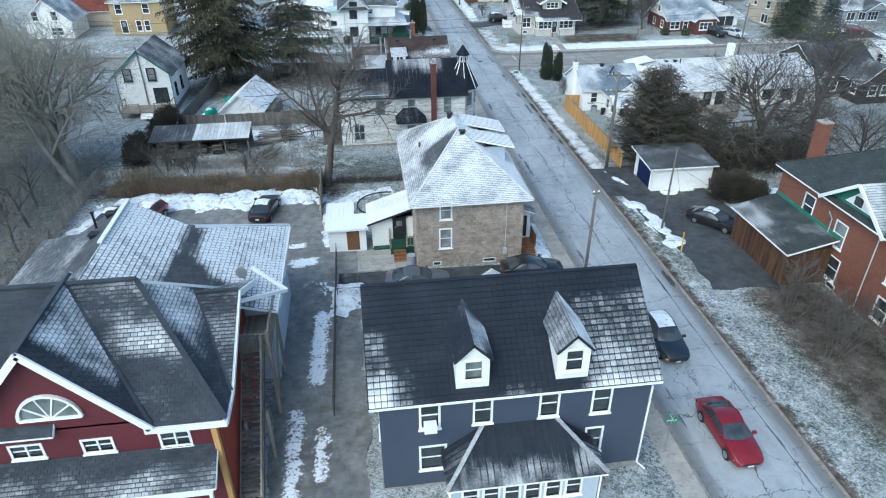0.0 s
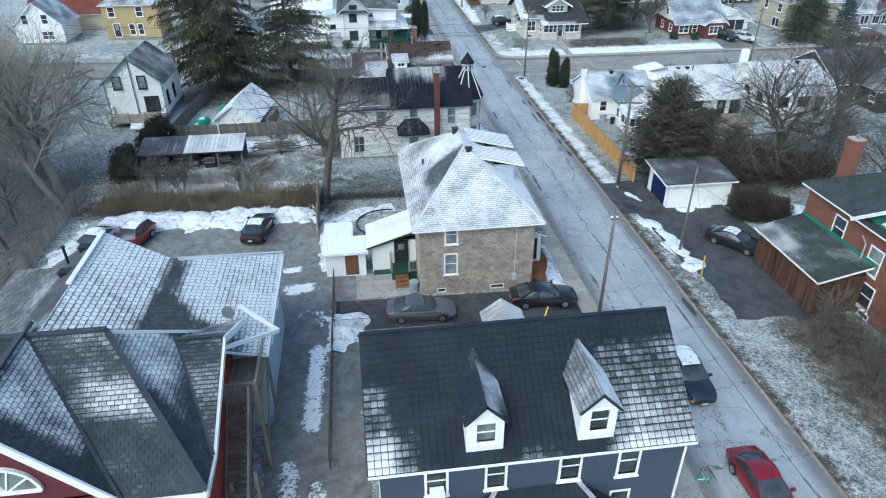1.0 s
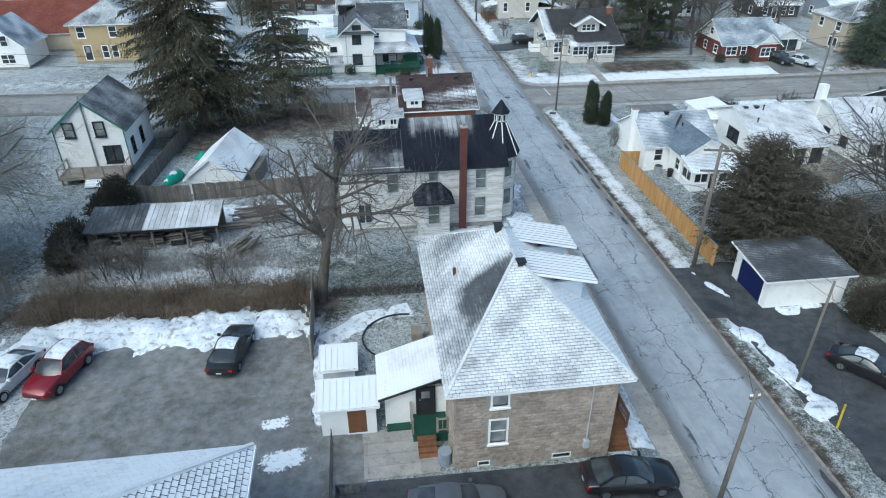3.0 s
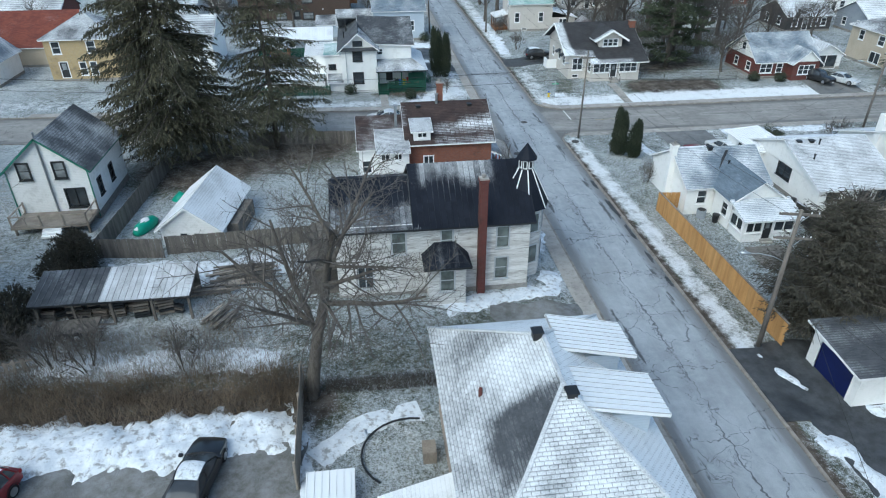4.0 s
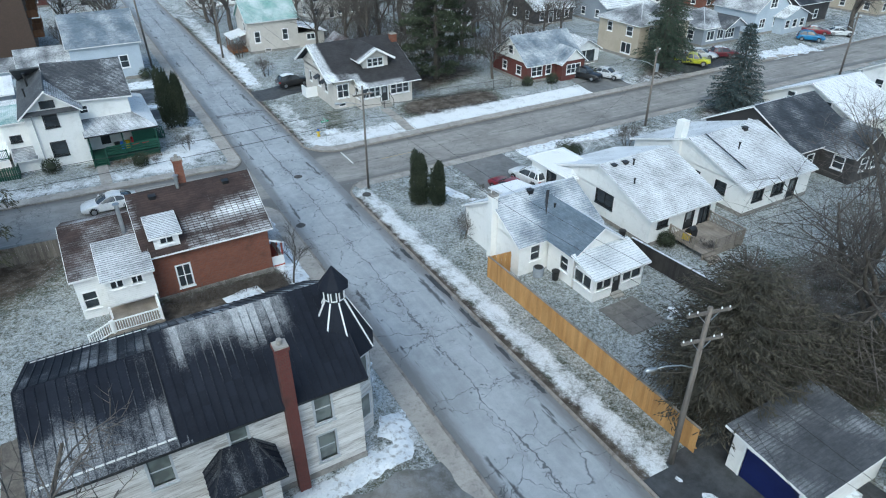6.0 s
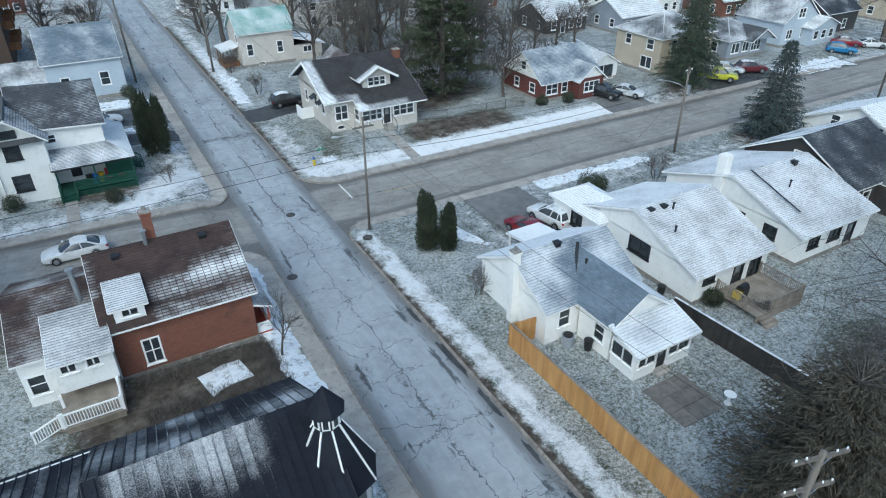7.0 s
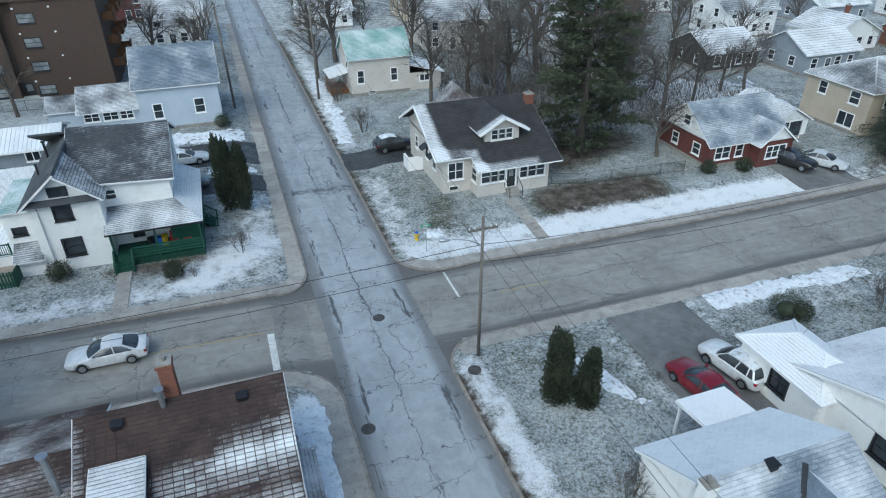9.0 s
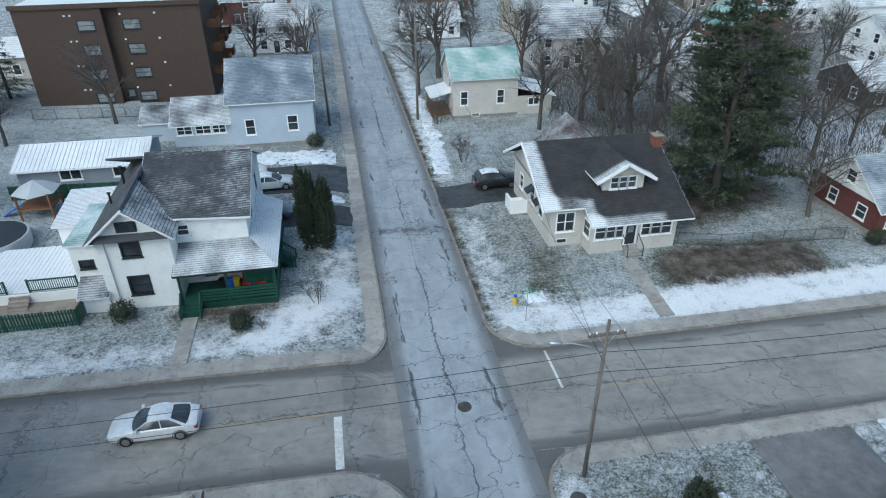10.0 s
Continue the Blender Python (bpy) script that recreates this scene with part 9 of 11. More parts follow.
for x, y, rr, lab in ((57.0, 116.6, 0.75, "clipped round shrub before the brick bungalow"), (60.6, 115.8, 0.8, "clipped round shrub before the brick bungalow"), (67.0, 115.4, 0.85, "clipped round shrub before the brick bungalow"),
                      (6.6, 114.2, 0.75, "clipped conical shrub beside the garden path"), (-1.4, 116.4, 0.85, "low dark shrub against the porch house"), (11.7, 147.0, 0.9, "round brown shrub beside the blue house"),
                      (42.0, 76.6, 0.7, "round dark shrub beside the deck"), (46.6, 95.5, 1.1, "low spreading juniper in a snowy bed"), (47.6, 95.0, 0.8, "low spreading juniper in a snowy bed")):
    leafy(lab, x, y, [(0, 0, rr * 0.75, rr, rr, rr * 0.95)], int(x * 3 + y), "cedar_leaf", 2600, 0.1)
# small bare shrubs and street trees
sb = bare_tree("small bare shrub with thin branching twigs", 27.2, 140.5, 2.6, 51, 0.035, 3, (5, 4, 4), 0.7, stems=7, name="shrub", category="shrub", trunk=0.9)
for x, y, a, k in ((26.6, 153.0, 30, 1.2), (11.6, 116.4, 70, 0.7), (54.2, 94.2, 100, 1.0), (28.3, 86.2, 160, 0.8), (44.0, 74.0, 10, 0.5), (29.7, 33.7, 200, 1.5), (29.5, 28.9, 250, 1.45), (31.9, 31.2, 90, 1.2), (32.3, 26.8, 10, 1.3), (34.5, 93.0, 50, 0.3), (8.0, 113.8, 20, 0.3), (-8.5, 70.0, 10, 1.0), (-19.8, 62.5, 80, 1.3), (-17.5, 62.0, 170, 1.2), (-11.6, 61.5, 270, 1.0), (-5.5, 71.5, 40, 0.9), (48, 66, 70, 1.4), (51, 63, 170, 1.4), (45, 57, 220, 1.3), (55, 68, 20, 1.3)):
    c = copy_thing(sb, pose(x, y, land(x, y), 0, 0, a))
    c.scale = (k, k, k)
bare_tree("thin bare street tree beside the brick house", 13.3, 86.0, 5.5, 61, 0.09, 3, (8, 6, 4), 0.7)
b1 = bare_tree("large bare tree behind the houses", 48.0, 144.6, 15, 71, 0.45, 4, (9, 7, 5, 3), 1.0, curve=0.4, ratio=0.75)
b2 = bare_tree("tall narrow bare tree with upright limbs", 25.9, 165.0, 13, 73, 0.25, 3, (12, 8, 7), 0.75, ratio=0.6)
b3 = bare_tree("bare tree beside the brick bungalow", 54.8, 122.0, 8.5, 75, 0.22, 3, (10, 8, 6), 0.85, ratio=0.72)
far_trees = [(57, 155, 1), (60, 141, 1), (52, 160, 1), (41, 168, 1), (38, 148, 0), (44, 150, 1), (64, 134, 0), (70, 136, 0), (56, 133, 1), (74, 158, 1), (30, 172, 1), (28, 182, 1), (38, 186, 0), (10, 166, 0), (6, 164, 0), (2, 168, 1), (11, 174, 0), (9, 182, 0), (3, 178, 1), (-26, 160, 0),
             (66, 180, 1), (84, 160, 1), (90, 152, 0), (100, 176, 1), (110, 160, 0), (116, 182, 0), (126, 150, 1), (136, 150, 0), (56, 208, 1), (82, 200, 1), (30, 212, 1), (12, 205, 0), (104, 204, 1), (130, 178, 1), (150, 176, 0), (142, 144, 1), (124, 112, 1), (138, 106, 0),
             (52, 66, 1), (58, 60, 0), (64, 66, 1), (72, 60, 1), (49, 54, 0), (56, 50, 1), (66, 52, 0), (80, 56, 1), (48, 42, 0), (90, 62, 1), (104, 72, 0), (-62, 100, 1), (-70, 116, 0), (-30, 144, 0), (-22, 152, 1), (-52, 146, 0), (-66, 134, 1), (18 - 30, 158, 0), (-36, 150, 1), (14, 220, 1), (44, 212, 0), (70, 210, 1), (96, 226, 1), (24, 232, 0), (0, 232, 1), (-20, 200, 0), (-34, 206, 1), (120, 208, 1), (150, 204, 0), (160, 170, 1), (98, 132, 0), (105, 135, 1)]
far_trees += [(46, 134, 1), (50, 130, 1), (53, 139, 1), (58, 147, 0), (66, 145, 1), (62, 152, 1), (48, 153, 1), (55, 150, 1), (70, 150, 1), (68, 142, 0), (76, 138, 1), (44, 141, 0), (60, 165, 1), (50, 167, 1), (80, 138, 0), (62, 172, 1), (72, 166, 0)]
far_trees = [p for p in far_trees if p[1] < 215 and p[0] < 140]
rng = random.Random(8)
for x, y, k in far_trees:
    src = b3 if y > 190 or rng.random() > 0.75 else (b2, b1)[k]
    s = rng.uniform(0.75, 1.15)
    c = copy_thing(src, pose(x, y, land(x, y), 0, 0, rng.uniform(0, 360)))
    c.scale = (s, s, s)
fc = conifer("dark conifer in the far gardens", -48, 168, 11, 3.4, 81, "needles", 0.1, 16, 6, 0.3, 0.1, 0.5, 0.25, 0.8, step=0.6)
for x, y, s in ((68, 200, 1.1), (110, 130, 0.9), (128, 124, 1.0), (-28, 170, 1.0), (88, 178, 1.2), (146, 130, 1.1), (22 + 18, 205, 1.0), (-62, 76, 1.3), (-56, 60, 1.2)):
    c = copy_thing(fc, pose(x, y, land(x, y), 0, 0, x * 17))
    c.scale = (s, s, s)
# brush and dead stems
brush("dry brown brush along the lot's edge", [(-24, 57.0, -4.2, 60.6)], 9000, 3, "brush", 1.5)
brush("grey bramble stems before the woodshed", [(-24, 60.4, -8, 65.4)], 3600, 13, "palebark", 1.5)
brush("dark hedge remains behind the stone house", [(-3.0, 58.2, 3.8, 59.4), (-7, 58.4, -4.4, 59.6)], 2400, 4, "bark", 0.9)
brush("grey thicket beyond the board fence", [(-34, 38, -26.6, 60), (-44, 50, -34, 80), (-33, 62, -26.5, 72)], 6500, 5, "palebark", 1.8, size=0.014)
brush("dry stems in the old yard", [(-12, 60.5, -5, 69), (-24, 61, -12, 65)], 2200, 6, "brush", 1.1)
brush("tangled dark scrub behind the brick house", [(38, 52, 66, 70), (46, 40, 66, 52)], 5500, 7, "twig", 1.6)
brush("dry brown stems before the tall brick house", [(28.6, 22, 33.6, 36.4)], 3000, 21, "twig", 0.7)
brush("dead perennials before the green porch", [(4.0, 115.9, 8.9, 116.7)], 500, 8, "brush", 0.5)
brush("dry weeds beside the brick wall", [(4.8, 86.2, 12.4, 88.0), (11.0, 83, 13.2, 87.5), (5, 81, 11, 84.6)], 4200, 9, "twig", 0.8)
brush("bare scrub behind the pine", [(43, 128, 56, 150), (56, 130, 78, 146), (40, 146, 58, 168)], 6500, 10, "twig", 2.6, size=0.03)
brush("low twigs beneath the western thicket", [(-33, 42, -26.8, 66), (-46, 44, -33, 82)], 6000, 11, "olivetwig", 2.8, size=0.02)

# ---- vehicles ----
PAINT = {}


def paint(name, c):
    if name not in PAINT:
        M["paint_" + name] = plain("car_paint_" + name, c, 0.28, 0.15, 0.5, 0.6)
        PAINT[name] = True
    return "paint_" + name


CARS = {
    # body stations: x, low, high, half width;  cabin: rear and front at the belt, rear and front at the roof, belt height, roof height
    "sedan": dict(st=[(-2.36, 0.42, 0.72, 0.66), (-2.3, 0.32, 0.9, 0.82), (-1.75, 0.24, 0.99, 0.9), (-0.6, 0.2, 0.97, 0.91), (0.5, 0.2, 0.95, 0.91), (1.1, 0.21, 0.93, 0.9), (1.8, 0.24, 0.84, 0.87), (2.25, 0.3, 0.7, 0.78), (2.38, 0.4, 0.58, 0.6)], cab=(-1.95, 1.1, -1.05, 0.2, 0.94, 1.42), wb=1.4, wr=0.33),
    "suv": dict(st=[(-2.22, 0.45, 0.9, 0.72), (-2.15, 0.36, 1.05, 0.86), (-1.6, 0.28, 1.08, 0.92), (-0.4, 0.26, 1.06, 0.93), (0.6, 0.26, 1.05, 0.93), (1.1, 0.27, 1.03, 0.92), (1.75, 0.3, 0.96, 0.89), (2.15, 0.38, 0.82, 0.8), (2.27, 0.46, 0.68, 0.62)], cab=(-2.08, 1.05, -1.7, 0.25, 1.04, 1.66), wb=1.33, wr=0.36),
    "pickup": dict(st=[(-2.75, 0.5, 1.0, 0.86), (-2.7, 0.42, 1.08, 0.94), (-1.6, 0.36, 1.1, 0.97), (-0.5, 0.34, 1.1, 0.97), (0.6, 0.34, 1.1, 0.97), (1.3, 0.34, 1.1, 0.97), (2.2, 0.38, 1.02, 0.94), (2.65, 0.46, 0.9, 0.86), (2.75, 0.52, 0.75, 0.7)], cab=(-0.75, 1.45, -0.6, 0.7, 1.08, 1.78), wb=1.75, wr=0.4),
}


def soften(ob, width):
    """Rounds the sharp edges of a pressed panel."""
    w = ob.modifiers.new("weld", "WELD")
    w.merge_threshold = 0.002
    b = ob.modifiers.new("bevel", "BEVEL")
    b.width, b.segments, b.limit_method, b.angle_limit = width, 2, "ANGLE", radians(35)
    return ob


def car(x, y, heading, kind, colour, rgb, label, snow=0.0, signal=False, z=None, ground_dz=0.05):
    s = CARS[kind]
    pm = paint(colour, rgb)
    st, (r0, f0, r1, f1, zb, zt), wb, wr = s["st"], s["cab"], s["wb"], s["wr"]
    c = empty("car" if kind != "pickup" else "pickup_truck", x, y, (land(x, y) + ground_dz) if z is None else z, heading, label, "car" if kind != "pickup" else "truck", "parked and passing vehicles")
    b = Shape()
    rings = []
    for X, lo, hi, w in st:
        mid = lo + (hi - lo) * 0.55
        half = [(0.0, lo), (w * 0.9, lo), (w, lo + 0.12), (w, mid), (w * 0.965, hi - 0.05), (w * 0.88, hi), (0.0, hi + 0.025)]
        ring = [(X, yy, zz) for yy, zz in half] + [(X, -yy, zz) for yy, zz in half[-2:0:-1]]
        rings.append(ring)
    m = len(rings[0])
    for ring in rings:
        b.v += ring
        b.s += [0.0] * m
    for k in range(len(rings) - 1):
        for i in range(m):
            j = (i + 1) % m
            b.f.append((k * m + i, k * m + j, (k + 1) * m + j, (k + 1) * m + i))
    b.f.append(tuple(range(m)))
    b.f.append(tuple(range((len(rings) - 1) * m, len(rings) * m))[::-1])
    soften(part("body", b, pm, c, smooth=True), 0.05)
    wB, wT = st[3][3] * 0.92, st[3][3] * 0.7
    xm, half_l = (r1 + f1) / 2, (f1 - r1) / 2
    cols = (-1, -0.6, 0, 0.6, 1)

    def roof_at(a, v, lift=0.0, inset=1.0):
        """A point of the domed roof: a along the car and v across, both -1 to 1."""
        return Vector((xm + half_l * a * (1 - 0.05 * v * v) * inset, v * wT * (1 - 0.06 * a * a) * inset, zt + 0.04 - 0.11 * a * a - 0.06 * v * v + lift))

    def sheet(rows):
        """A thin curved panel through rows of points."""
        q = Shape()
        w = len(rows[0])
        for row in rows:
            q.v += [tuple(p) for p in row]
            q.s += [0.0] * w
        for g in range(len(rows) - 1):
            for h in range(w - 1):
                q.f.append((g * w + h, g * w + h + 1, (g + 1) * w + h + 1, (g + 1) * w + h))
        return q

    steps_a = np.linspace(-1, 1, 9)
    rf = sheet([[roof_at(a, v) for v in cols] for a in steps_a])
    for v in (-1, 1):
        for a, b2 in zip(steps_a, steps_a[1:]):
            p, q = roof_at(a, v), roof_at(b2, v)
            rf.beam(p, q, 0.03, 0.03)
    part("roof", rf, pm, c, smooth=True)
    for nm, end, x0, bow in (("windscreen", 1, f0, 0.22), ("rear_window", -1, r0, 0.14)):
        low = [Vector((x0 - end * bow * v * v, v * wB, zb + 0.02)) for v in cols]
        high = [roof_at(end, v, -0.015) for v in cols]
        rows = [[l.lerp(h, g / 3) + Vector((end * 0.05 * math.sin(math.pi * g / 3), 0, 0.03 * math.sin(math.pi * g / 3))) for l, h in zip(low, high)] for g in range(4)]
        part(nm, sheet(rows), "car_glass", c, smooth=True)
    for sy in (-1, 1):
        low = [Vector((r0 + 0.14 + (f0 - 0.22 - r0 - 0.14) * g / 6, sy * wB, zb + 0.02)) for g in range(7)]
        high = [roof_at(-1 + 2 * g / 6, sy, -0.02) for g in range(7)]
        part("side_window", sheet([low, [l.lerp(h, 0.5) + Vector((0, sy * 0.025, 0)) for l, h in zip(low, high)], high]), "car_glass", c, smooth=True)
    pl = Shape()
    for sy in (-1, 1):
        for x0, end, bow, thick in ((f0, 1, 0.22, 0.03), (r0, -1, 0.14, 0.055)):
            pl.beam((x0 - end * bow, sy * wB, zb), roof_at(end, sy), thick)
        pl.beam(((r0 + f0) / 2 - 0.12, sy * (wB + 0.02), zb), roof_at(-0.05, sy), 0.03)
        if kind == "suv":
            pl.beam((r0 + 0.62, sy * (wB + 0.02), zb), roof_at(-0.72, sy), 0.035)
    apart("pillar", pl, pm, c)
    if snow:
        sn = sheet([[roof_at(a, v, 0.015 + snow * (1 - 0.5 * a * a), 0.93) for v in cols] for a in steps_a])
        rim = sheet([[roof_at(a, v, 0.003, 0.96) for v in cols] for a in steps_a])
        n0 = len(sn.v)
        sn.v += rim.v
        sn.s += rim.s
        sn.f += [tuple(q + n0 for q in f) for f in rim.f]
        part("snow_cover", sn, "snow", c, "snow lying on the roof", smooth=True)
    for sx in (-1, 1):
        for sy in (-1, 1):
            w = Shape()
            yy = sy * (st[3][3] - 0.1)
            w.tube([(sx * wb, yy - 0.11, wr), (sx * wb, yy - 0.07, wr), (sx * wb, yy + 0.07, wr), (sx * wb, yy + 0.11, wr)], [wr * 0.93, wr, wr, wr * 0.93], 16)
            tyre = part("wheel", w, "tyre", c, smooth=False)
            r = Shape()
            o = yy + sy * 0.115
            r.tube([(sx * wb, o - 0.01, wr), (sx * wb, o + 0.01, wr)], wr * 0.64, 12)
            part("rim", r, "rim", tyre)
            ar = Shape()
            arc = [(sx * wb + (wr + 0.06) * math.cos(a), sy * (st[3][3] + 0.004), wr + (wr + 0.05) * math.sin(a)) for a in np.linspace(0.0, math.pi, 9)]
            for p, q in zip(arc, arc[1:]):
                ar.beam(p, q, 0.02, 0.012)
            part("wheel_arch", ar, "black", c)
    X, w = st[-2][0], st[-2][3]
    zf = st[-2][2] - 0.07
    for sy in (-1, 1):
        hl = Shape()
        hl.prism([(X - 0.22, sy * (w + 0.05), zf), (X + 0.06, sy * (w - 0.12), zf - 0.02), (X + 0.06, sy * (w - 0.3), zf - 0.02), (X - 0.16, sy * (w - 0.3), zf + 0.04)], (0, 0, -0.1))
        part("headlight", hl, "headlight", c)
        tl = Shape()
        rx, rw, rz = st[1][0], st[1][3], st[1][2] - 0.12
        tl.box(rx - 0.05, min(sy * (rw - 0.3), sy * (rw + 0.01)), rz - 0.12, rx + 0.12, max(sy * (rw - 0.3), sy * (rw + 0.01)), rz + 0.04)
        part("taillight", tl, "taillight", c)
        mi = Shape()
        mi.box(f0 - 0.45, min(sy * (wB + 0.05), sy * (wB + 0.25)), zb + 0.02, f0 - 0.3, max(sy * (wB + 0.05), sy * (wB + 0.25)), zb + 0.16)
        part("wing_mirror", mi, pm, c)
    gr = Shape()
    gr.box(st[-1][0] - 0.1, -0.45, 0.45, st[-1][0] + 0.015, 0.45, 0.56)
    part("grille", gr, "black", c)
    for xx, zz in ((st[-1][0] + 0.02, 0.4), (st[0][0] - 0.03, st[0][1] + 0.16)):
        npl = Shape()
        npl.box(xx - 0.01, -0.16, zz - 0.05, xx + 0.01, 0.16, zz + 0.05)
        part("number_plate", npl, "plate", c)
    if kind == "pickup":
        bd = Shape()
        bd.box(-2.6, -0.8, 1.06, -0.85, 0.8, 1.13)
        part("cargo_bed", bd, "black", c)
    if signal:
        am = Shape()
        am.box(X - 0.1, -w - 0.03, 0.55, X + 0.08, -w + 0.15, 0.65)
        part("turn_signal", am, "amber", c)
    return c


car(19.05, 23.3, -90, "sedan", "red", (0.2, 0.008, 0.018), "glossy red sedan with sunroof driving on the street", z=0.31)
car(18.95, 31.6, -90, "suv", "navy", (0.014, 0.022, 0.032), "dark navy crossover with snow on its roof", 0.05, True, z=0.31)
car(2.8, 105.5, 180, "sedan", "white", (0.72, 0.73, 0.74), "white sedan driving along the cross street", z=lvl(2.8, 105) + 0.01)
car(-9.1, 52.6, 80, "sedan", "black", (0.014, 0.014, 0.016), "black sedan with frosted roof in the parking lot", 0.015, ground_dz=0.06)
car(-21.8, 51.5, -107, "sedan", "silver", (0.6, 0.62, 0.64), "silver white sedan covered in frost in the parking lot", 0.02, ground_dz=0.0)
car(-18.9, 51.6, -106, "suv", "red", (0.2, 0.008, 0.018), "red crossover with snowy roof in the parking lot", 0.03, ground_dz=0.06)
car(3.25, 39.6, -3, "sedan", "grey", (0.1, 0.11, 0.125), "dark grey sedan parked on the black driveway")
car(12.1, 40.3, -4, "sedan", "black", (0.014, 0.014, 0.016), "black sedan parked beside the stone house")
car(30.5, 46.9, -52, "sedan", "black", (0.014, 0.014, 0.016), "black sedan with frosted windows beside the brick house", 0.015)
car(36.5, 91.4, 97, "sedan", "red", (0.2, 0.008, 0.018), "red sedan on the bungalow's driveway")
car(39.5, 92.2, 100, "suv", "white", (0.72, 0.73, 0.74), "white crossover on the bungalow's driveway", 0.02)
car(29.0, 133.4, 2, "suv", "black", (0.014, 0.014, 0.016), "black off-road vehicle with snowy roof on the driveway", 0.05)
car(7.4, 136.6, 2, "sedan", "silver", (0.6, 0.62, 0.64), "silver sedan on the driveway behind the porch house", 0.01)
car(4.6, 139.3, 4, "suv", "white", (0.72, 0.73, 0.74), "snow-covered white car behind the porch house", 0.1)
car(7.2, 130.2, 0, "sedan", "grey", (0.1, 0.11, 0.125), "dark car under snow beside the porch house", 0.06)
car(66.2, 115.2, -68, "suv", "black", (0.014, 0.014, 0.016), "black crossover in the brick bungalow's driveway")
car(69.4, 114.4, -62, "sedan", "silver", (0.6, 0.62, 0.64), "silver sedan in the brick bungalow's driveway")
car(85.6, 113.4, -50, "pickup", "lime", (0.5, 0.5, 0.03), "lime yellow pickup truck")
car(89.2, 114.8, -55, "sedan", "silver", (0.6, 0.62, 0.64), "silver blue sedan beside the pickup")
car(93.0, 113.6, -30, "suv", "wine", (0.12, 0.012, 0.02), "wine red crossover with snowy roof", 0.03)
car(114.6, 113.4, -55, "suv", "blue", (0.02, 0.16, 0.34), "bright blue car beside the road")
car(118.6, 115.2, -55, "sedan", "red", (0.2, 0.008, 0.018), "red car beside the road", 0.02)
car(122.6, 113.2, -40, "sedan", "white", (0.72, 0.73, 0.74), "white sedan beside the road")

# ---- poles and wires ----
def pole(label, x, y, h, lean=(0, 0), arms=(), lamp=None, can=None, r=0.15, z=None):
    p = empty("utility_pole", x, y, land(x, y) if z is None else z, 0, label, "utility pole", "utility poles")
    sh = Shape()
    sh.tube([(0, 0, -0.3), (lean[0] * h * 0.5, lean[1] * h * 0.5, h * 0.5), (lean[0] * h, lean[1] * h, h)], [r, r * 0.85, r * 0.68], 9)
    part("shaft", sh, "pole", p, smooth=True)
    for z1, w, ang in arms:
        c, s = math.cos(radians(ang)), math.sin(radians(ang))
        o = Vector((lean[0] * z1, lean[1] * z1, z1))
        a = Shape()
        a.beam(o + Vector((-c * w, -s * w, 0)), o + Vector((c * w, s * w, 0)), 0.06, 0.07)
        arm = part("crossarm", a, "pole", p)
        for k in (-0.92, -0.55, 0.55, 0.92):
            i = Shape()
            q = o + Vector((c * w * k, s * w * k, 0.06))
            i.tube([q, q + Vector((0, 0, 0.08)), q + Vector((0, 0, 0.13))], [0.03, 0.04, 0.02], 7)
            part("insulator", i, "trim", arm)
        b = Shape()
        b.beam(o + Vector((c * w * 0.5, s * w * 0.5, -0.02)), o + Vector((0, 0, -0.7)), 0.02)
        b.beam(o + Vector((-c * w * 0.5, -s * w * 0.5, -0.02)), o + Vector((0, 0, -0.7)), 0.02)
        part("brace", b, "metal", arm)
    if lamp:
        z1, reach, ang = lamp
        c, s = math.cos(radians(ang)), math.sin(radians(ang))
        o = Vector((lean[0] * z1, lean[1] * z1, z1))
        a = Shape()
        a.tube([o, o + Vector((c * reach * 0.35, s * reach * 0.35, 0.35)), o + Vector((c * reach * 0.75, s * reach * 0.75, 0.5)), o + Vector((c * reach, s * reach, 0.45))], 0.035, 6)
        arm = part("lamp_arm", a, "metal", p, smooth=True)
        hd = Shape()
        e = o + Vector((c * reach, s * reach, 0.45))
        hd.tube([e - Vector((c, s, 0)) * 0.1, e + Vector((c, s, 0)) * 0.1, e + Vector((c, s, 0)) * 0.42, e + Vector((c, s, 0)) * 0.58], [0.06, 0.11, 0.13, 0.05], 8)
        part("lamp_head", hd, "metal", arm, "grey street lamp head", smooth=True)
    if can:
        t = Shape()
        o = Vector((lean[0] * can + 0.32, lean[1] * can, can))
        t.tube([o, o + Vector((0, 0, 0.85))], 0.26, 10)
        part("transformer", t, "metal", p)
    return p


pole("weathered wooden utility pole beside the sidewalk", 15.35, 37.8, 8.8, (0.012, 0.0), ((8.4, 0.22, 0),), r=0.13)
pole("wooden utility pole with crossarms and street lamp", 25.35, 60.2, 10.2, (0.006, 0.004), ((9.9, 1.15, -14), (8.3, 1.1, -14)), (6.6, 2.2, 165), None, 0.17)
pole("thin grey service pole in the snow bank", 25.5, 46.6, 7.6, (0.004, 0.0), (), r=0.1)
pole("grey utility pole with street lamp at the crossing", 25.1, 98.9, 10.1, (0.01, 0.0), ((9.3, 0.9, 0),), (8.2, 2.0, 165), None, 0.115)
pole("utility pole with street lamp on the cross street", 60.9, 98.0, 9.2, (0.03, 0.03), ((8.8, 0.6, 10),), (7.0, 2.4, 120), 6.4, 0.15)
pole("tall utility pole with street lamp beyond the crossing", 24.4, 155.3, 12.0, (0.0, 0.0), ((11.0, 0.9, 0),), (9.0, 2.4, 180), 8.6, 0.17)
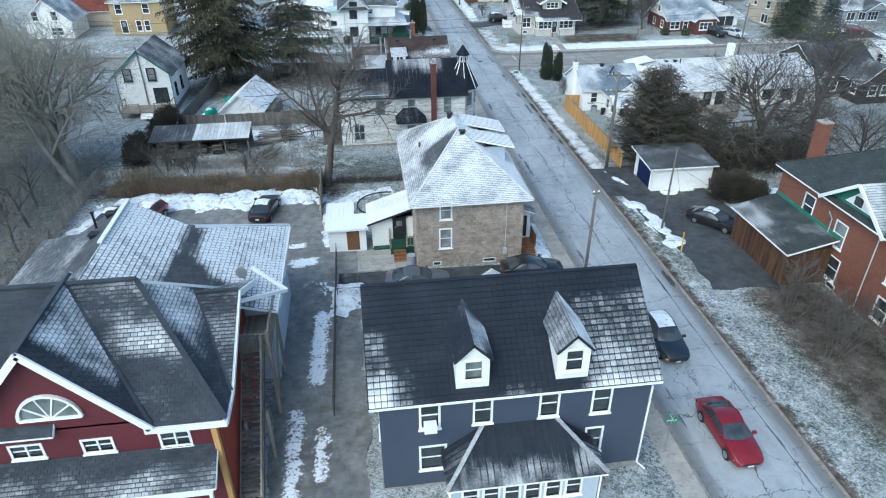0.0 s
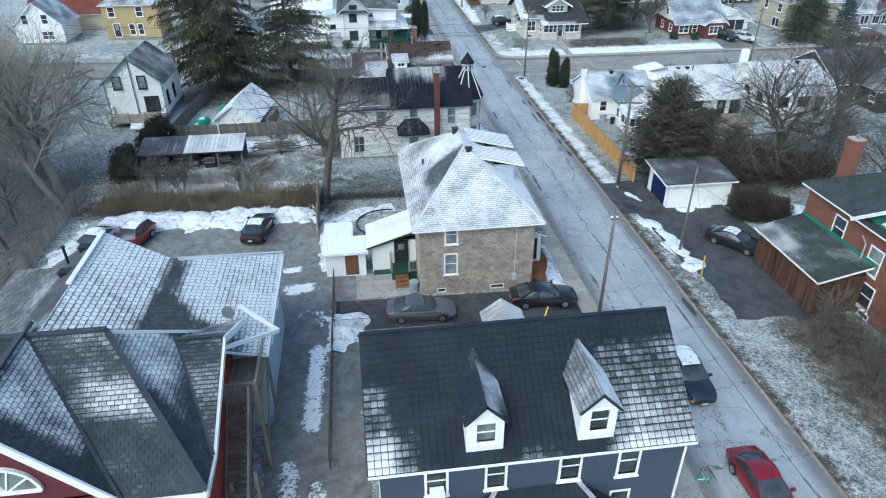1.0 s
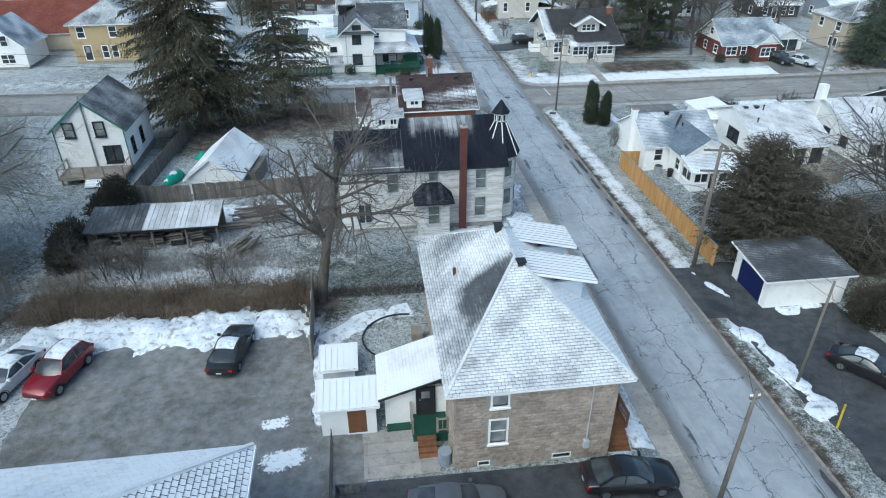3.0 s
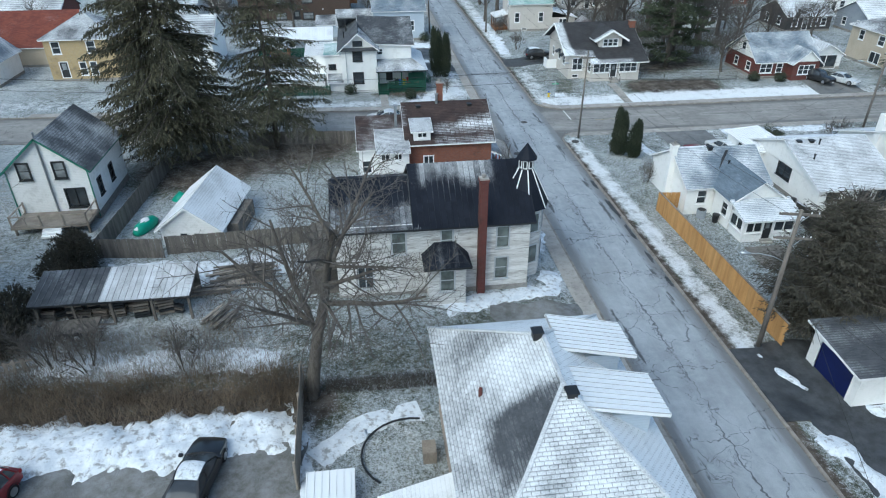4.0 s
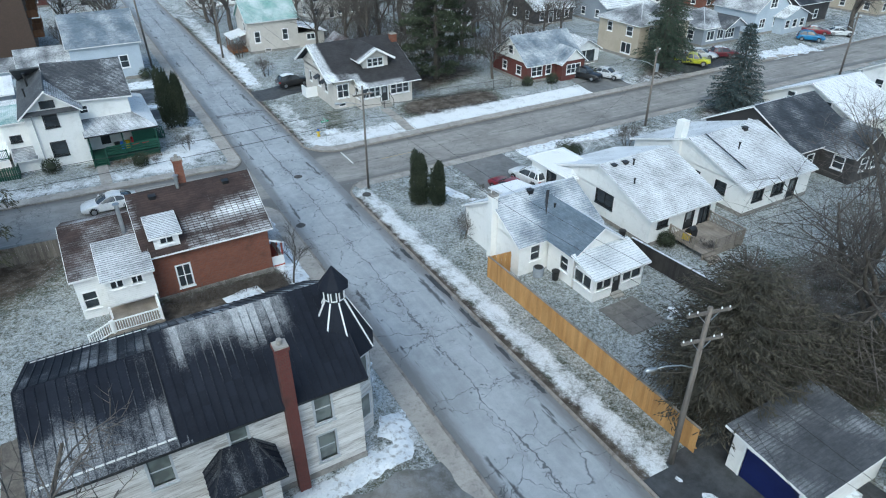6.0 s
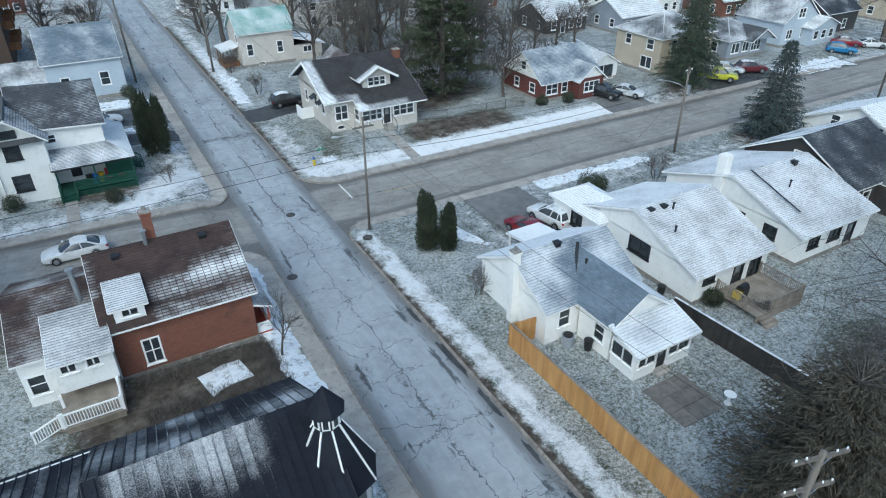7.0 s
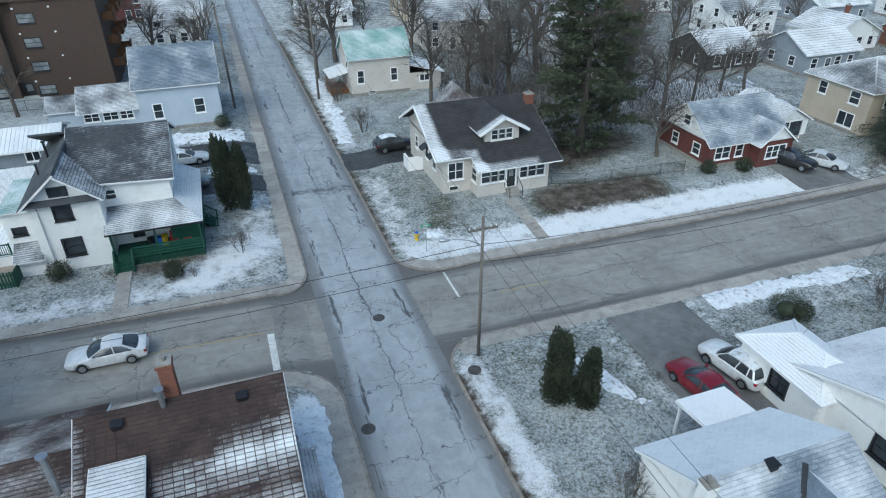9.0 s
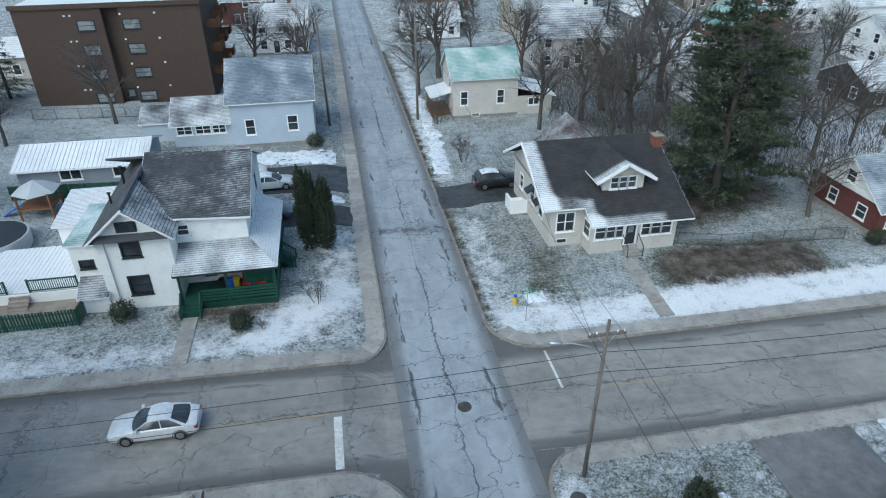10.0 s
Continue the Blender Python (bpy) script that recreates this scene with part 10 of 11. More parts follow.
pole("dark utility pole beside the blue house", 13.4, 154.0, 12.5, (-0.03, 0.0), (), None, None, 0.16)
pole("distant utility pole with street lamp", 98.0, 97.5, 9.2, (0, 0), ((8.6, 0.8, 0),), (7.0, 2.2, 100), None, 0.15)


def wire(a, b, sag=0.6, r=0.012, label="black overhead cable between poles"):
    a, b = Vector(a), Vector(b)
    n = 14
    sh = Shape()
    sh.tube([a.lerp(b, k / n) - Vector((0, 0, sag * 4 * (k / n) * (1 - k / n))) for k in range(n + 1)], r, 4, caps=False)
    thing("cable", sh, "wire", label, "cable", "overhead cables")


for dx in (-0.8, 0.8):
    wire((25.4 + dx, 60.2, 10.35), (25.2 + dx, 98.9, 9.6), 0.9)
    wire((25.2 + dx, 98.9, 9.6), (24.4 + dx, 155.3, 11.6), 1.2)
wire((25.4, 60.2, 8.3), (25.5, 46.6, 7.7), 0.25)
wire((25.4, 60.2, 6.0), (31.0, 45.0, 3.4), 0.4)
wire((25.5, 46.6, 7.7), (34.4, 41.0, 6.2), 0.4)
wire((25.4, 60.2, 8.2), (15.4, 37.8, 8.9), 0.5)
wire((15.4, 37.8, 8.9), (15.6, -10, 9.2), 0.7)
wire((25.4, 60.2, 9.9), (32.0, 56.0, 3.2), 0.3)
for z in (8.6, 7.4):
    wire((25.2, 98.9, z), (62.0, 99.0, z - 0.1), 0.8, 0.02)
    wire((25.2, 98.9, z), (-40, 99.4, z + 1.2), 1.0, 0.02)
    wire((62.0, 99.0, z - 0.1), (98.0, 97.5, z), 0.8, 0.02)
wire((25.2, 98.9, 8.0), (30.4, 128, 5.6), 0.5)
wire((61.2, 98.4, 7.8), (41, 90, 3.6), 0.5)


# ---- fences ----
def fence(name, label, a, b, h, mat, board=0.15, gap=0.01, post=2.4, rail=True, top=0.0, jitter=0.02, thick=0.022, cap=False):
    """A board fence from a to b: posts, rails and single boards."""
    a, b = Vector((*a, 0)), Vector((*b, 0))
    L = (b - a).length
    u = (b - a) / L
    nrm = Vector((-u.y, u.x, 0))
    f = empty(name, a.x, a.y, land(a.x, a.y), 0, label, "fence")
    inv = f.matrix_basis.inverted()
    ang = math.atan2(u.y, u.x)
    bd = Shape()
    bd.box(0, -thick / 2, 0, board, thick / 2, 1)
    me = bd.mesh("board", M[mat])
    r = random.Random(int(a.x * 7 + b.y))
    n = int(L / (board + gap))
    for k in range(n):
        p = a + u * (board + gap) * k
        z = land(p.x, p.y)
        ob = new("board", me)
        ob.parent = f
        ob.matrix_parent_inverse = inv
        hh = h * (1 + r.uniform(-jitter, jitter))
        ob.matrix_basis = Matrix.Translation((p.x, p.y, z + 0.02)) @ Matrix.Rotation(ang, 4, "Z") @ Matrix.Rotation(r.uniform(-jitter, jitter) * 0.6, 4, "Y") @ Matrix.Diagonal((1, 1, hh, 1))
    for k in range(int(L / post) + 1):
        p = a + u * min(L, post * k)
        z = land(p.x, p.y)
        ps = Shape()
        q = p + nrm * 0.07
        ps.box(q.x - 0.05, q.y - 0.05, z - 0.2, q.x + 0.05, q.y + 0.05, z + h + top)
        ob = part("post", ps, mat, f)
        ob.matrix_parent_inverse = inv
    for t in (0.25, 0.8):
        rl = Shape()
        rl.beam(a + nrm * 0.04 + Vector((0, 0, land(a.x, a.y) + h * t)), b + nrm * 0.04 + Vector((0, 0, land(b.x, b.y) + h * t)), 0.02, 0.045)
        ob = part("rail", rl, mat, f)
        ob.matrix_parent_inverse = inv
    if cap:
        cp = Shape()
        cp.beam(a + Vector((0, 0, land(a.x, a.y) + h + 0.06)), b + Vector((0, 0, land(b.x, b.y) + h + 0.06)), 0.07, 0.025)
        ob = part("top_rail", cp, "snow" if mat != "cedar" else "wood", f, "snow-topped rail")
        ob.matrix_parent_inverse = inv
    return f


fence("fence", "new orange cedar board fence along the lawn", (26.75, 80.0), (26.95, 60.0), 1.85, "cedar", 0.2, 0.012, cap=True, jitter=0.008)
fence("fence", "short return of the orange cedar fence", (26.75, 80.0), (28.7, 79.8), 1.85, "cedar", 0.2, 0.012, jitter=0.008)
fence("fence", "dark board fence with snowy top rail between the bungalows", (38.4, 77.0), (39.8, 58.5), 1.6, "dark_fence", 0.24, 0.008, cap=True, jitter=0.005)
fence("fence", "weathered picket fence beside the parking lot", (-25.6, 61.0), (-25.9, 38.0), 1.5, "wood", 0.11, 0.09, jitter=0.06)
fence("fence", "grey weathered board fence behind the old yard", (-20.8, 75.3), (-16.0, 74.9), 1.7, "grey_wood", 0.2, 0.006)
fence("fence", "grey board fence behind the scrap wood", (-15.8, 75.4), (-2.6, 76.4), 1.6, "grey_wood", 0.22, 0.006)
fence("fence", "grey board fence along the white house's yard", (-20.9, 75.4), (-19.6, 92.5), 1.7, "grey_wood", 0.22, 0.008)
fence("fence", "dark grey fence behind the brick house", (-12.5, 98.6), (-0.8, 98.2), 1.5, "grey_wood", 0.2, 0.01)
fence("fence", "green picket fence beside the porch house's deck", (-13.5, 116.0), (-4.2, 116.2), 1.3, "green_wood", 0.14, 0.06, jitter=0.03)
fence("fence", "green picket fence return beside the porch house", (-4.2, 116.2), (-4.1, 118.6), 1.3, "green_wood", 0.14, 0.06)
fence("fence", "pale board screen between the lots", (-4.1, 51.6), (-4.3, 59.2), 2.0, "wood", 0.22, 0.006)
fence("fence", "green board fence behind the porch house", (-16.0, 137.2), (-4.5, 136.8), 1.4, "green_wood", 0.18, 0.02)
fence("fence", "low rail fence at the lot's corner", (-25.6, 61.0), (-20.5, 62.2), 1.0, "wood", 0.16, 0.3)


def chain_link(label, pts, h=1.2):
    f = empty("chain_link_fence", pts[0][0], pts[0][1], land(*pts[0]), 0, label, "fence")
    inv = f.matrix_basis.inverted()
    for a, b in zip(pts, pts[1:]):
        L = math.hypot(b[0] - a[0], b[1] - a[1])
        n = max(1, round(L / 2.5))
        for k in range(n + 1):
            x, y = a[0] + (b[0] - a[0]) * k / n, a[1] + (b[1] - a[1]) * k / n
            ps = Shape()
            ps.tube([(x, y, land(x, y) - 0.1), (x, y, land(x, y) + h + 0.05)], 0.03, 6)
            part("post", ps, "manhole", f).matrix_parent_inverse = inv
        w = Shape()
        A, B = Vector((*a, land(*a))), Vector((*b, land(*b)))
        for t in (0.05, 1.0):
            w.tube([A + Vector((0, 0, h * t)), B + Vector((0, 0, h * t))], 0.02, 4)
        m = int(L / 0.22)
        for k in range(-5, m):
            for s in (0, 1):
                p0, p1 = k / m, (k + 5) / m
                q0, q1 = max(0, p0), min(1, p1)
                z0, z1 = h * (q0 - p0) / (p1 - p0), h * (q1 - p0) / (p1 - p0)
                if s:
                    z0, z1 = h - z0, h - z1
                w.beam(A.lerp(B, q0) + Vector((0, 0, z0)), A.lerp(B, q1) + Vector((0, 0, z1)), 0.005)
        part("mesh", w, "manhole", f).matrix_parent_inverse = inv


chain_link("low chain-link fence along the black driveway", [(-2.6, 38.3), (7.4, 38.2)], 1.1)
chain_link("chain-link fence beside the gravel lane", [(-2.75, 44.5), (-2.75, 27.0)], 1.2)
chain_link("chain-link fence beside the craftsman bungalow", [(41.0, 119.6), (44.2, 118.6), (55.0, 117.8)], 1.1)
chain_link("chain-link fence before the apartment block", [(-22, 160.5), (-6, 160.0)], 1.3)


# ---- snow banks ----
def snow_bank(label, pts, width, height, seed, name="snow_bank", step=0.22):
    """A ridge of ploughed snow along a line, lumpy, thinning into the ground at its edges."""
    sh = Shape()
    P = [Vector((*p, 0)) for p in pts]
    seg = [(b - a).length for a, b in zip(P, P[1:])]
    total = sum(seg)
    n, m = max(3, int(total / step)), max(8, int(2 * width / step))
    for i in range(n + 1):
        d = total * i / n
        k = 0
        while k < len(seg) - 1 and d > seg[k]:
            d -= seg[k]
            k += 1
        u = (P[k + 1] - P[k]).normalized()
        c = P[k] + u * d
        w = Vector((-u.y, u.x, 0))
        endf = min(1.0, min(i, n - i) * step / (width * 0.9) + 0.05)
        for j in range(m + 1):
            s = (2 * j / m - 1)
            rag = 1.25 + 0.5 * nz(c.x + 9 * (s > 0), c.y, 0.8, seed + 7) + 0.12 * nz(c.x, c.y + 7 * (s > 0), 2.6, seed)
            p = c + w * width * rag * s
            q = 1 - s * s * 1.35
            lump = 0.65 * nz(p.x, p.y, 0.55, seed) + (0.5 if height > 0.45 else 0.3) * nz(p.x, p.y, 1.7, seed + 3) + (0.25 if height > 0.45 else 0.1) * nz(p.x, p.y, 4.5, seed)
            z = height * (endf * q * 0.9 + lump * 0.95 - 0.2) if height > 0.45 else 0.5 * height * (endf * q * 0.9 + lump * 1.9 - 0.4)
            z = max(-0.12, z)
            sh.v.append((p.x, p.y, land(p.x, p.y) + z + 0.03))
            sh.s.append(0.0)
    for i in range(n):
        for j in range(m):
            a = i * (m + 1) + j
            sh.f.append((a, a + m + 1, a + m + 2, a + 1))
    thing(name, sh, "snow", label, "snow", "", "stuff", smooth=True)


snow_bank("ploughed ridge of dirty snow along the parking lot", [(-22.5, 53.5), (-20.5, 55.6), (-14, 55.4), (-8, 55.5), (-4.6, 56.0)], 1.9, 0.5, 3)
snow_bank("snow along the lot's west edge", [(-23.8, 45), (-23.6, 50), (-22.6, 54.5)], 1.2, 0.4, 5)
snow_bank("strip of old snow beside the lane", [(-4.4, 55.5), (-3.6, 50), (-3.4, 46)], 0.5, 0.3, 7)
snow_bank("heap of ploughed snow beside the driveway", [(-1.9, 41.0), (-1.6, 38.6), (-1.7, 36.2)], 1.5, 0.6, 14)
snow_bank("snow lying along the driveway's edge", [(0.5, 37.3), (7.2, 37.4)], 0.55, 0.22, 13)
snow_bank("snow behind the navy house", [(9.5, 36.2), (14.2, 36.6)], 1.0, 0.28, 17)
snow_bank("snow bank beside the service pole", [(25.1, 52.8), (25.5, 48), (25.9, 43.5)], 0.85, 0.4, 19)
snow_bank("ragged tongue of snow beside the driveway", [(24.6, 59.5), (25.5, 57.2), (26.2, 55.5)], 0.35, 0.25, 23)
snow_bank("snow drifted against the white garage", [(28.6, 53.9), (33.8, 53.7)], 0.7, 0.3, 29)
snow_bank("snow patch beside the stone house's steps", [(13.9, 42.6), (14.1, 46.5)], 0.6, 0.35, 31)
snow_bank("snow on the corner beside the stone house", [(13.4, 58.0), (13.7, 61.3)], 0.9, 0.25, 33)
snow_bank("snow along the old house's wall", [(5.0, 66.0), (9.0, 66.9), (13.2, 68.0), (14.0, 71.0)], 0.8, 0.3, 37)
snow_bank("snow on the verge beside the brick house", [(14.15, 75), (13.95, 84), (13.85, 92), (13.9, 97.6)], 0.85, 0.22, 41)
snow_bank("snow under the brick house's wall", [(8.4, 85.2), (11.0, 85.8)], 0.8, 0.12, 43)
snow_bank("snow along the street's verge", [(24.7, 138), (25.4, 150), (25.2, 170)], 0.8, 0.3, 57)
snow_bank("flat bed of snow beside the blue house", [(4.2, 144.6), (13.8, 144.2)], 2.2, 0.35, 59)
snow_bank("snow between the two driveways", [(9.4, 133.6), (14.3, 133.4)], 0.7, 0.25, 61)
snow_bank("snow strip on the corner lawn", [(31.2, 96.6), (32.6, 91.5)], 0.55, 0.2, 71)
snow_bank("snow along the cross street's lawn", [(43.0, 98.8), (52, 98.8), (58, 98.4)], 0.8, 0.2, 77)
snow_bank("small heap of snow beside the hydrant", [(26.6, 114.6), (28.0, 114.7)], 0.5, 0.3, 79)
snow_bank("snow behind the juniper", [(37.5, 52.8), (41.5, 52.4)], 0.9, 0.25, 83)
snow_bank("snow in the old yard", [(-20, 72.6), (-10, 72.8), (-4, 73.0)], 1.4, 0.16, 87)
snow_bank("snow along the yard's edge", [(-21, 62.8), (-13, 62.2), (-6, 61.6)], 0.9, 0.2, 89)
snow_bank("snow beside the round garden bed", [(-3.4, 53.4), (-1.0, 55.6), (2.4, 56.4)], 0.6, 0.18, 91)
snow_bank("far snowy garden", [(66, 139), (82, 135)], 6.0, 0.15, 95, step=0.7)
snow_bank("snow beyond the pickup", [(97, 111.6), (112, 111.0)], 1.6, 0.25, 97, step=0.4)

# ---- yard things ----
# open woodshed full of scrap
w = empty("woodshed", -17.2, 68.5, land(-17, 68), 0, "open woodshed of dark boards with patchy snowy roof", "shed")
for x0, x1, mt, sv in ((-5.0, -0.6, "shingle", 0.25), (-0.58, 5.2, "flat_roof", 0.6)):
    roof_plane(w, [(x0, -2.1, 1.9), (x1, -2.1, 1.9), (x1, 1.3, 2.5), (x0, 1.3, 2.5)], mt, patches(sv, 0.3), tile=0.4, seams=True, edge="darktrim")
sh = Shape()
for x in (-4.8, -2.4, 0, 2.6, 5.0):
    sh.box(x - 0.08, -1.9, -0.2, x + 0.08, -1.74, 1.85)
apart("post", sh, "grey_wood", w)
sh = Shape()
sh.box(-4.9, 1.1, -0.2, 5.1, 1.2, 2.35)
sh.box(-4.9, -1.9, -0.2, -4.8, 1.1, 1.9)
apart("board_wall", sh, "grey_wood", w)
r = random.Random(4)
for k in range(16):
    s = empty("lumber_stack", -21.6 + 0.55 * k + r.uniform(-0.1, 0.1), 67.4 + r.uniform(-0.3, 1.2), land(-17, 68), r.uniform(-25, 25), "stack of dark scrap lumber in the woodshed", "lumber", "scrap in the woodshed")
    for q in range(r.randint(3, 6)):
        b = Shape()
        b.box(-0.5, -0.12 + 0.02 * q, 0.22 * q, 0.5, 0.2, 0.22 * q + 0.16)
        part("board", b, r.choice(("grey_wood", "wood", "darktrim")), s)
tr = empty("trailer", -19.4, 65.7, land(-19, 66), 4, "small flat trailer with white-rimmed wheels", "trailer")
sh = Shape()
sh.box(-1.5, -0.8, 0.45, 1.5, 0.8, 0.6)
sh.beam((1.5, 0, 0.5), (2.6, 0, 0.4), 0.05)
part("bed", sh, "grey_wood", tr)
for x in (-0.35, 0.4):
    for y in (-0.9, 0.9):
        sh = Shape()
        sh.tube([(x, y - 0.1, 0.32), (x, y + 0.1, 0.32)], 0.32, 14)
        wl = part("wheel", sh, "tyre", tr)
        sh = Shape()
        sh.tube([(x, y - 0.11, 0.32), (x, y + 0.11, 0.32)], 0.17, 10)
        part("rim", sh, "trim", wl)


def planks(label, x, y, n, length, turn, seed, mat="wood", spread=1.4, high=0.5):
    """A loose pile of long boards."""
    r = random.Random(seed)
    t = empty("lumber_pile", x, y, land(x, y), turn, label, "lumber")
    for k in range(n):
        b = Shape()
        yy, zz = r.uniform(-spread, spread), 0.04 + high * (k / n) * r.uniform(0.5, 1.0)
        L = length * r.uniform(0.6, 1.0)
        a = r.uniform(-0.12, 0.12)
        o = r.uniform(-0.5, 0.5)
        b.beam((o - L / 2, yy - a * L / 2, zz), (o + L / 2, yy + a * L / 2, zz + r.uniform(0, 0.15)), 0.09, 0.03)
        part("board", b, r.choice((mat, "grey_wood")), t)


planks("pile of weathered salvaged boards under light snow", -9.5, 71.6, 26, 5.0, 6, 3)
planks("second pile of salvaged boards", -11.5, 69.8, 14, 4.2, 4, 5, spread=0.7)
planks("broken boards heaped beside the woodshed", -10.2, 66.2, 18, 2.4, 60, 7, spread=1.0, high=0.9)
planks("long boards lying along the wire fence", 2.4, 37.7, 7, 5.6, 4, 9, "wood", 0.35, 0.3)

# small steel shed behind the navy house
d = house("shed", "small wooden shed with snowy corrugated steel roof", "shed")
zg = land(8.3, 36)
walls(d, 7.2, 35.0, 9.6, 37.6, zg - 0.2, zg + 1.5, "grey_wood", {})
gable_roof(d, 7.2, 35.0, 9.6, 37.6, zg + 1.5, 0.85, "y", "flat_roof", (patches(0.85, 0.2), patches(0.35, 0.4)), 0.2, 0.2, edge="metal", wall_mat="grey_wood", tile=0.25, seams=True)
settle(d, 8.4, 36.3)
tp = Shape()
for k in range(40):
    a, b = 6.283 * (k % 10) / 10, (k // 10) / 4
    tp.v.append((10.2 + 0.45 * (1 - b * b) * math.cos(a), 36.9 + 0.5 * (1 - b * b) * math.sin(a), zg + 0.75 * b + 0.03 * math.sin(k)))
    tp.s.append(0.0)
for j in range(3):
    for i in range(10):
        tp.f.append((j * 10 + i, j * 10 + (i + 1) % 10, (j + 1) * 10 + (i + 1) % 10, (j + 1) * 10 + i))
tp.f.append(tuple(range(30, 40)))
thing("tarp_bundle", tp, "tarp", "crumpled pale green tarpaulin beside the shed", "tarpaulin", smooth=True)
st = Shape()
st.beam((11.2, 37.4, land(11, 37)), (11.9, 38.4, 1.9), 0.05)
thing("snow_marker", st, "yellow", "leaning yellow marker post in the snow", "post")
yp = Shape()
yp.tube([(25.6, 42.9, land(25.6, 43)), (25.55, 42.95, land(25.6, 43) + 1.8)], 0.06, 8)
thing("guy_marker", yp, "yellow", "pale yellow guy wire marker beside the street", "post")
wire((25.55, 42.95, 2.0), (25.5, 46.6, 7.4), 0.0, 0.01, "steel guy wire of the service pole")

# street signs, hydrant
def street_sign(x, y, label, h=2.5):
    s = empty("street_sign", x, y, land(x, y), 0, label, "sign")
    p = Shape()
    p.tube([(0, 0, -0.2), (0, 0, h + 0.25)], 0.03, 6)
    part("post", p, "metal", s)
    for k, (a, z) in enumerate(((0, h), (90, h + 0.2))):
        b = Shape()
        c, q = math.cos(radians(a)), math.sin(radians(a))
        b.beam((-0.42 * c, -0.42 * q, z), (0.42 * c, 0.42 * q, z), 0.012, 0.09)
        bl = part("blade", b, "signgreen", s, "green name blade")
        t = Shape()
        for e in (0.016, -0.016):
            t.beam((-0.28 * c - e * q, -0.28 * q + e * c, z), (0.28 * c - e * q, 0.28 * q + e * c, z), 0.003, 0.03)
        part("lettering_bar", t, "trim", bl)


street_sign(15.0, 22.6, "green street name sign beside the sidewalk")
street_sign(25.9, 112.3, "green street name sign at the crossing")
hy = empty("fire_hydrant", 25.7, 114.4, land(25.7, 114.4), 0, "yellow fire hydrant with blue cap on the lawn", "fire hydrant")
sh = Shape()
sh.tube([(0, 0, -0.1), (0, 0, 0.08), (0, 0, 0.1), (0, 0, 0.62)], [0.19, 0.19, 0.13, 0.13], 10)
part("barrel", sh, "yellow", hy)
sh = Shape()
sh.tube([(0, 0, 0.62), (0, 0, 0.74), (0, 0, 0.82)], [0.16, 0.13, 0.04], 10)
part("bonnet", sh, "blue", hy)
sh = Shape()
sh.tube([(-0.22, 0, 0.46), (0.22, 0, 0.46)], 0.07, 8)
apart("nozzle", sh, "yellow", hy)
for x, y, z, lab in ((20.0, 104.9, 0.34, "round iron manhole cover in the crossing"), (16.9, 95.05, 0.31, "iron drain cover beside the kerb"), (24.3, 97.5, 0.45, "iron drain cover at the corner")):
    mh = Shape()
    mh.tube([(x, y, z - 0.05), (x, y, z + 0.012)], 0.42, 18)
    mh.tube([(x, y, z + 0.012), (x, y, z + 0.02)], 0.34, 18)
    thing("manhole_cover", mh, "manhole", lab, "manhole cover")

# bungalow yard: paving, bird bath, bin
pv = tagged(empty("patio", 32.9, 70.9, land(33, 71)), "square concrete patio of large grey slabs", "patio", kind="structure")
for i in range(3):
    for j in range(3):
        sh = Shape()
        sh.box(-1.6 + 1.07 * i, -1.7 + 1.13 * j, -0.05, -0.55 + 1.07 * i, -0.6 + 1.13 * j, 0.05)
        part("slab", sh, "wetslab", pv)
pv = tagged(empty("patio", 0, 43.4, land(0, 43.4)), "pale paved patio beside the stone house", "patio", kind="structure")
for i in range(6):
    for j in range(4):
        sh = Shape()
        sh.box(-2.75 + 0.92 * i, -1.35 + 0.78 * j, -0.1, -1.85 + 0.92 * i, -0.59 + 0.78 * j, 0.06)
        part("slab", sh, "walk", pv)
bb = empty("bird_bath", 34.9, 69.3, land(35, 69), 0, "white stone bird bath in the yard", "bird bath")
sh = Shape()
sh.tube([(0, 0, 0), (0, 0, 0.1), (0, 0, 0.15), (0, 0, 0.6)], [0.22, 0.2, 0.1, 0.09], 10)
part("pedestal", sh, "trim", bb)
sh = Shape()
sh.tube([(0, 0, 0.6), (0, 0, 0.74)], [0.12, 0.36], 14)
part("bowl", sh, "trim", bb)
for x, y, m, lab in ((31.0, 77.2, "black", "black garbage bin beside the bungalow"), (39.7, 79.3, "black", "black garbage bin between the bungalows"), (5.0, 117.6 + 0.9, "black", "dark bin on the green porch"), (5.55, 118.4, "blue", "blue recycling bin on the green porch"), (5.95, 118.5, "yellow", "yellow tub on the green porch")):
    z = land(x, y) if y < 100 else 1.6
    bn = empty("bin", x, y, z, 0, lab, "bin", "bins")
    sh = Shape()
    sh.tube([(0, 0, 0), (0, 0, 0.75)], [0.24, 0.3], 10)
    part("barrel", sh, m, bn)
    sh = Shape()
    sh.tube([(0, 0, 0.75), (0, 0, 0.8), (0, 0, 0.84)], [0.33, 0.32, 0.1], 10)
    part("lid", sh, m, bn)
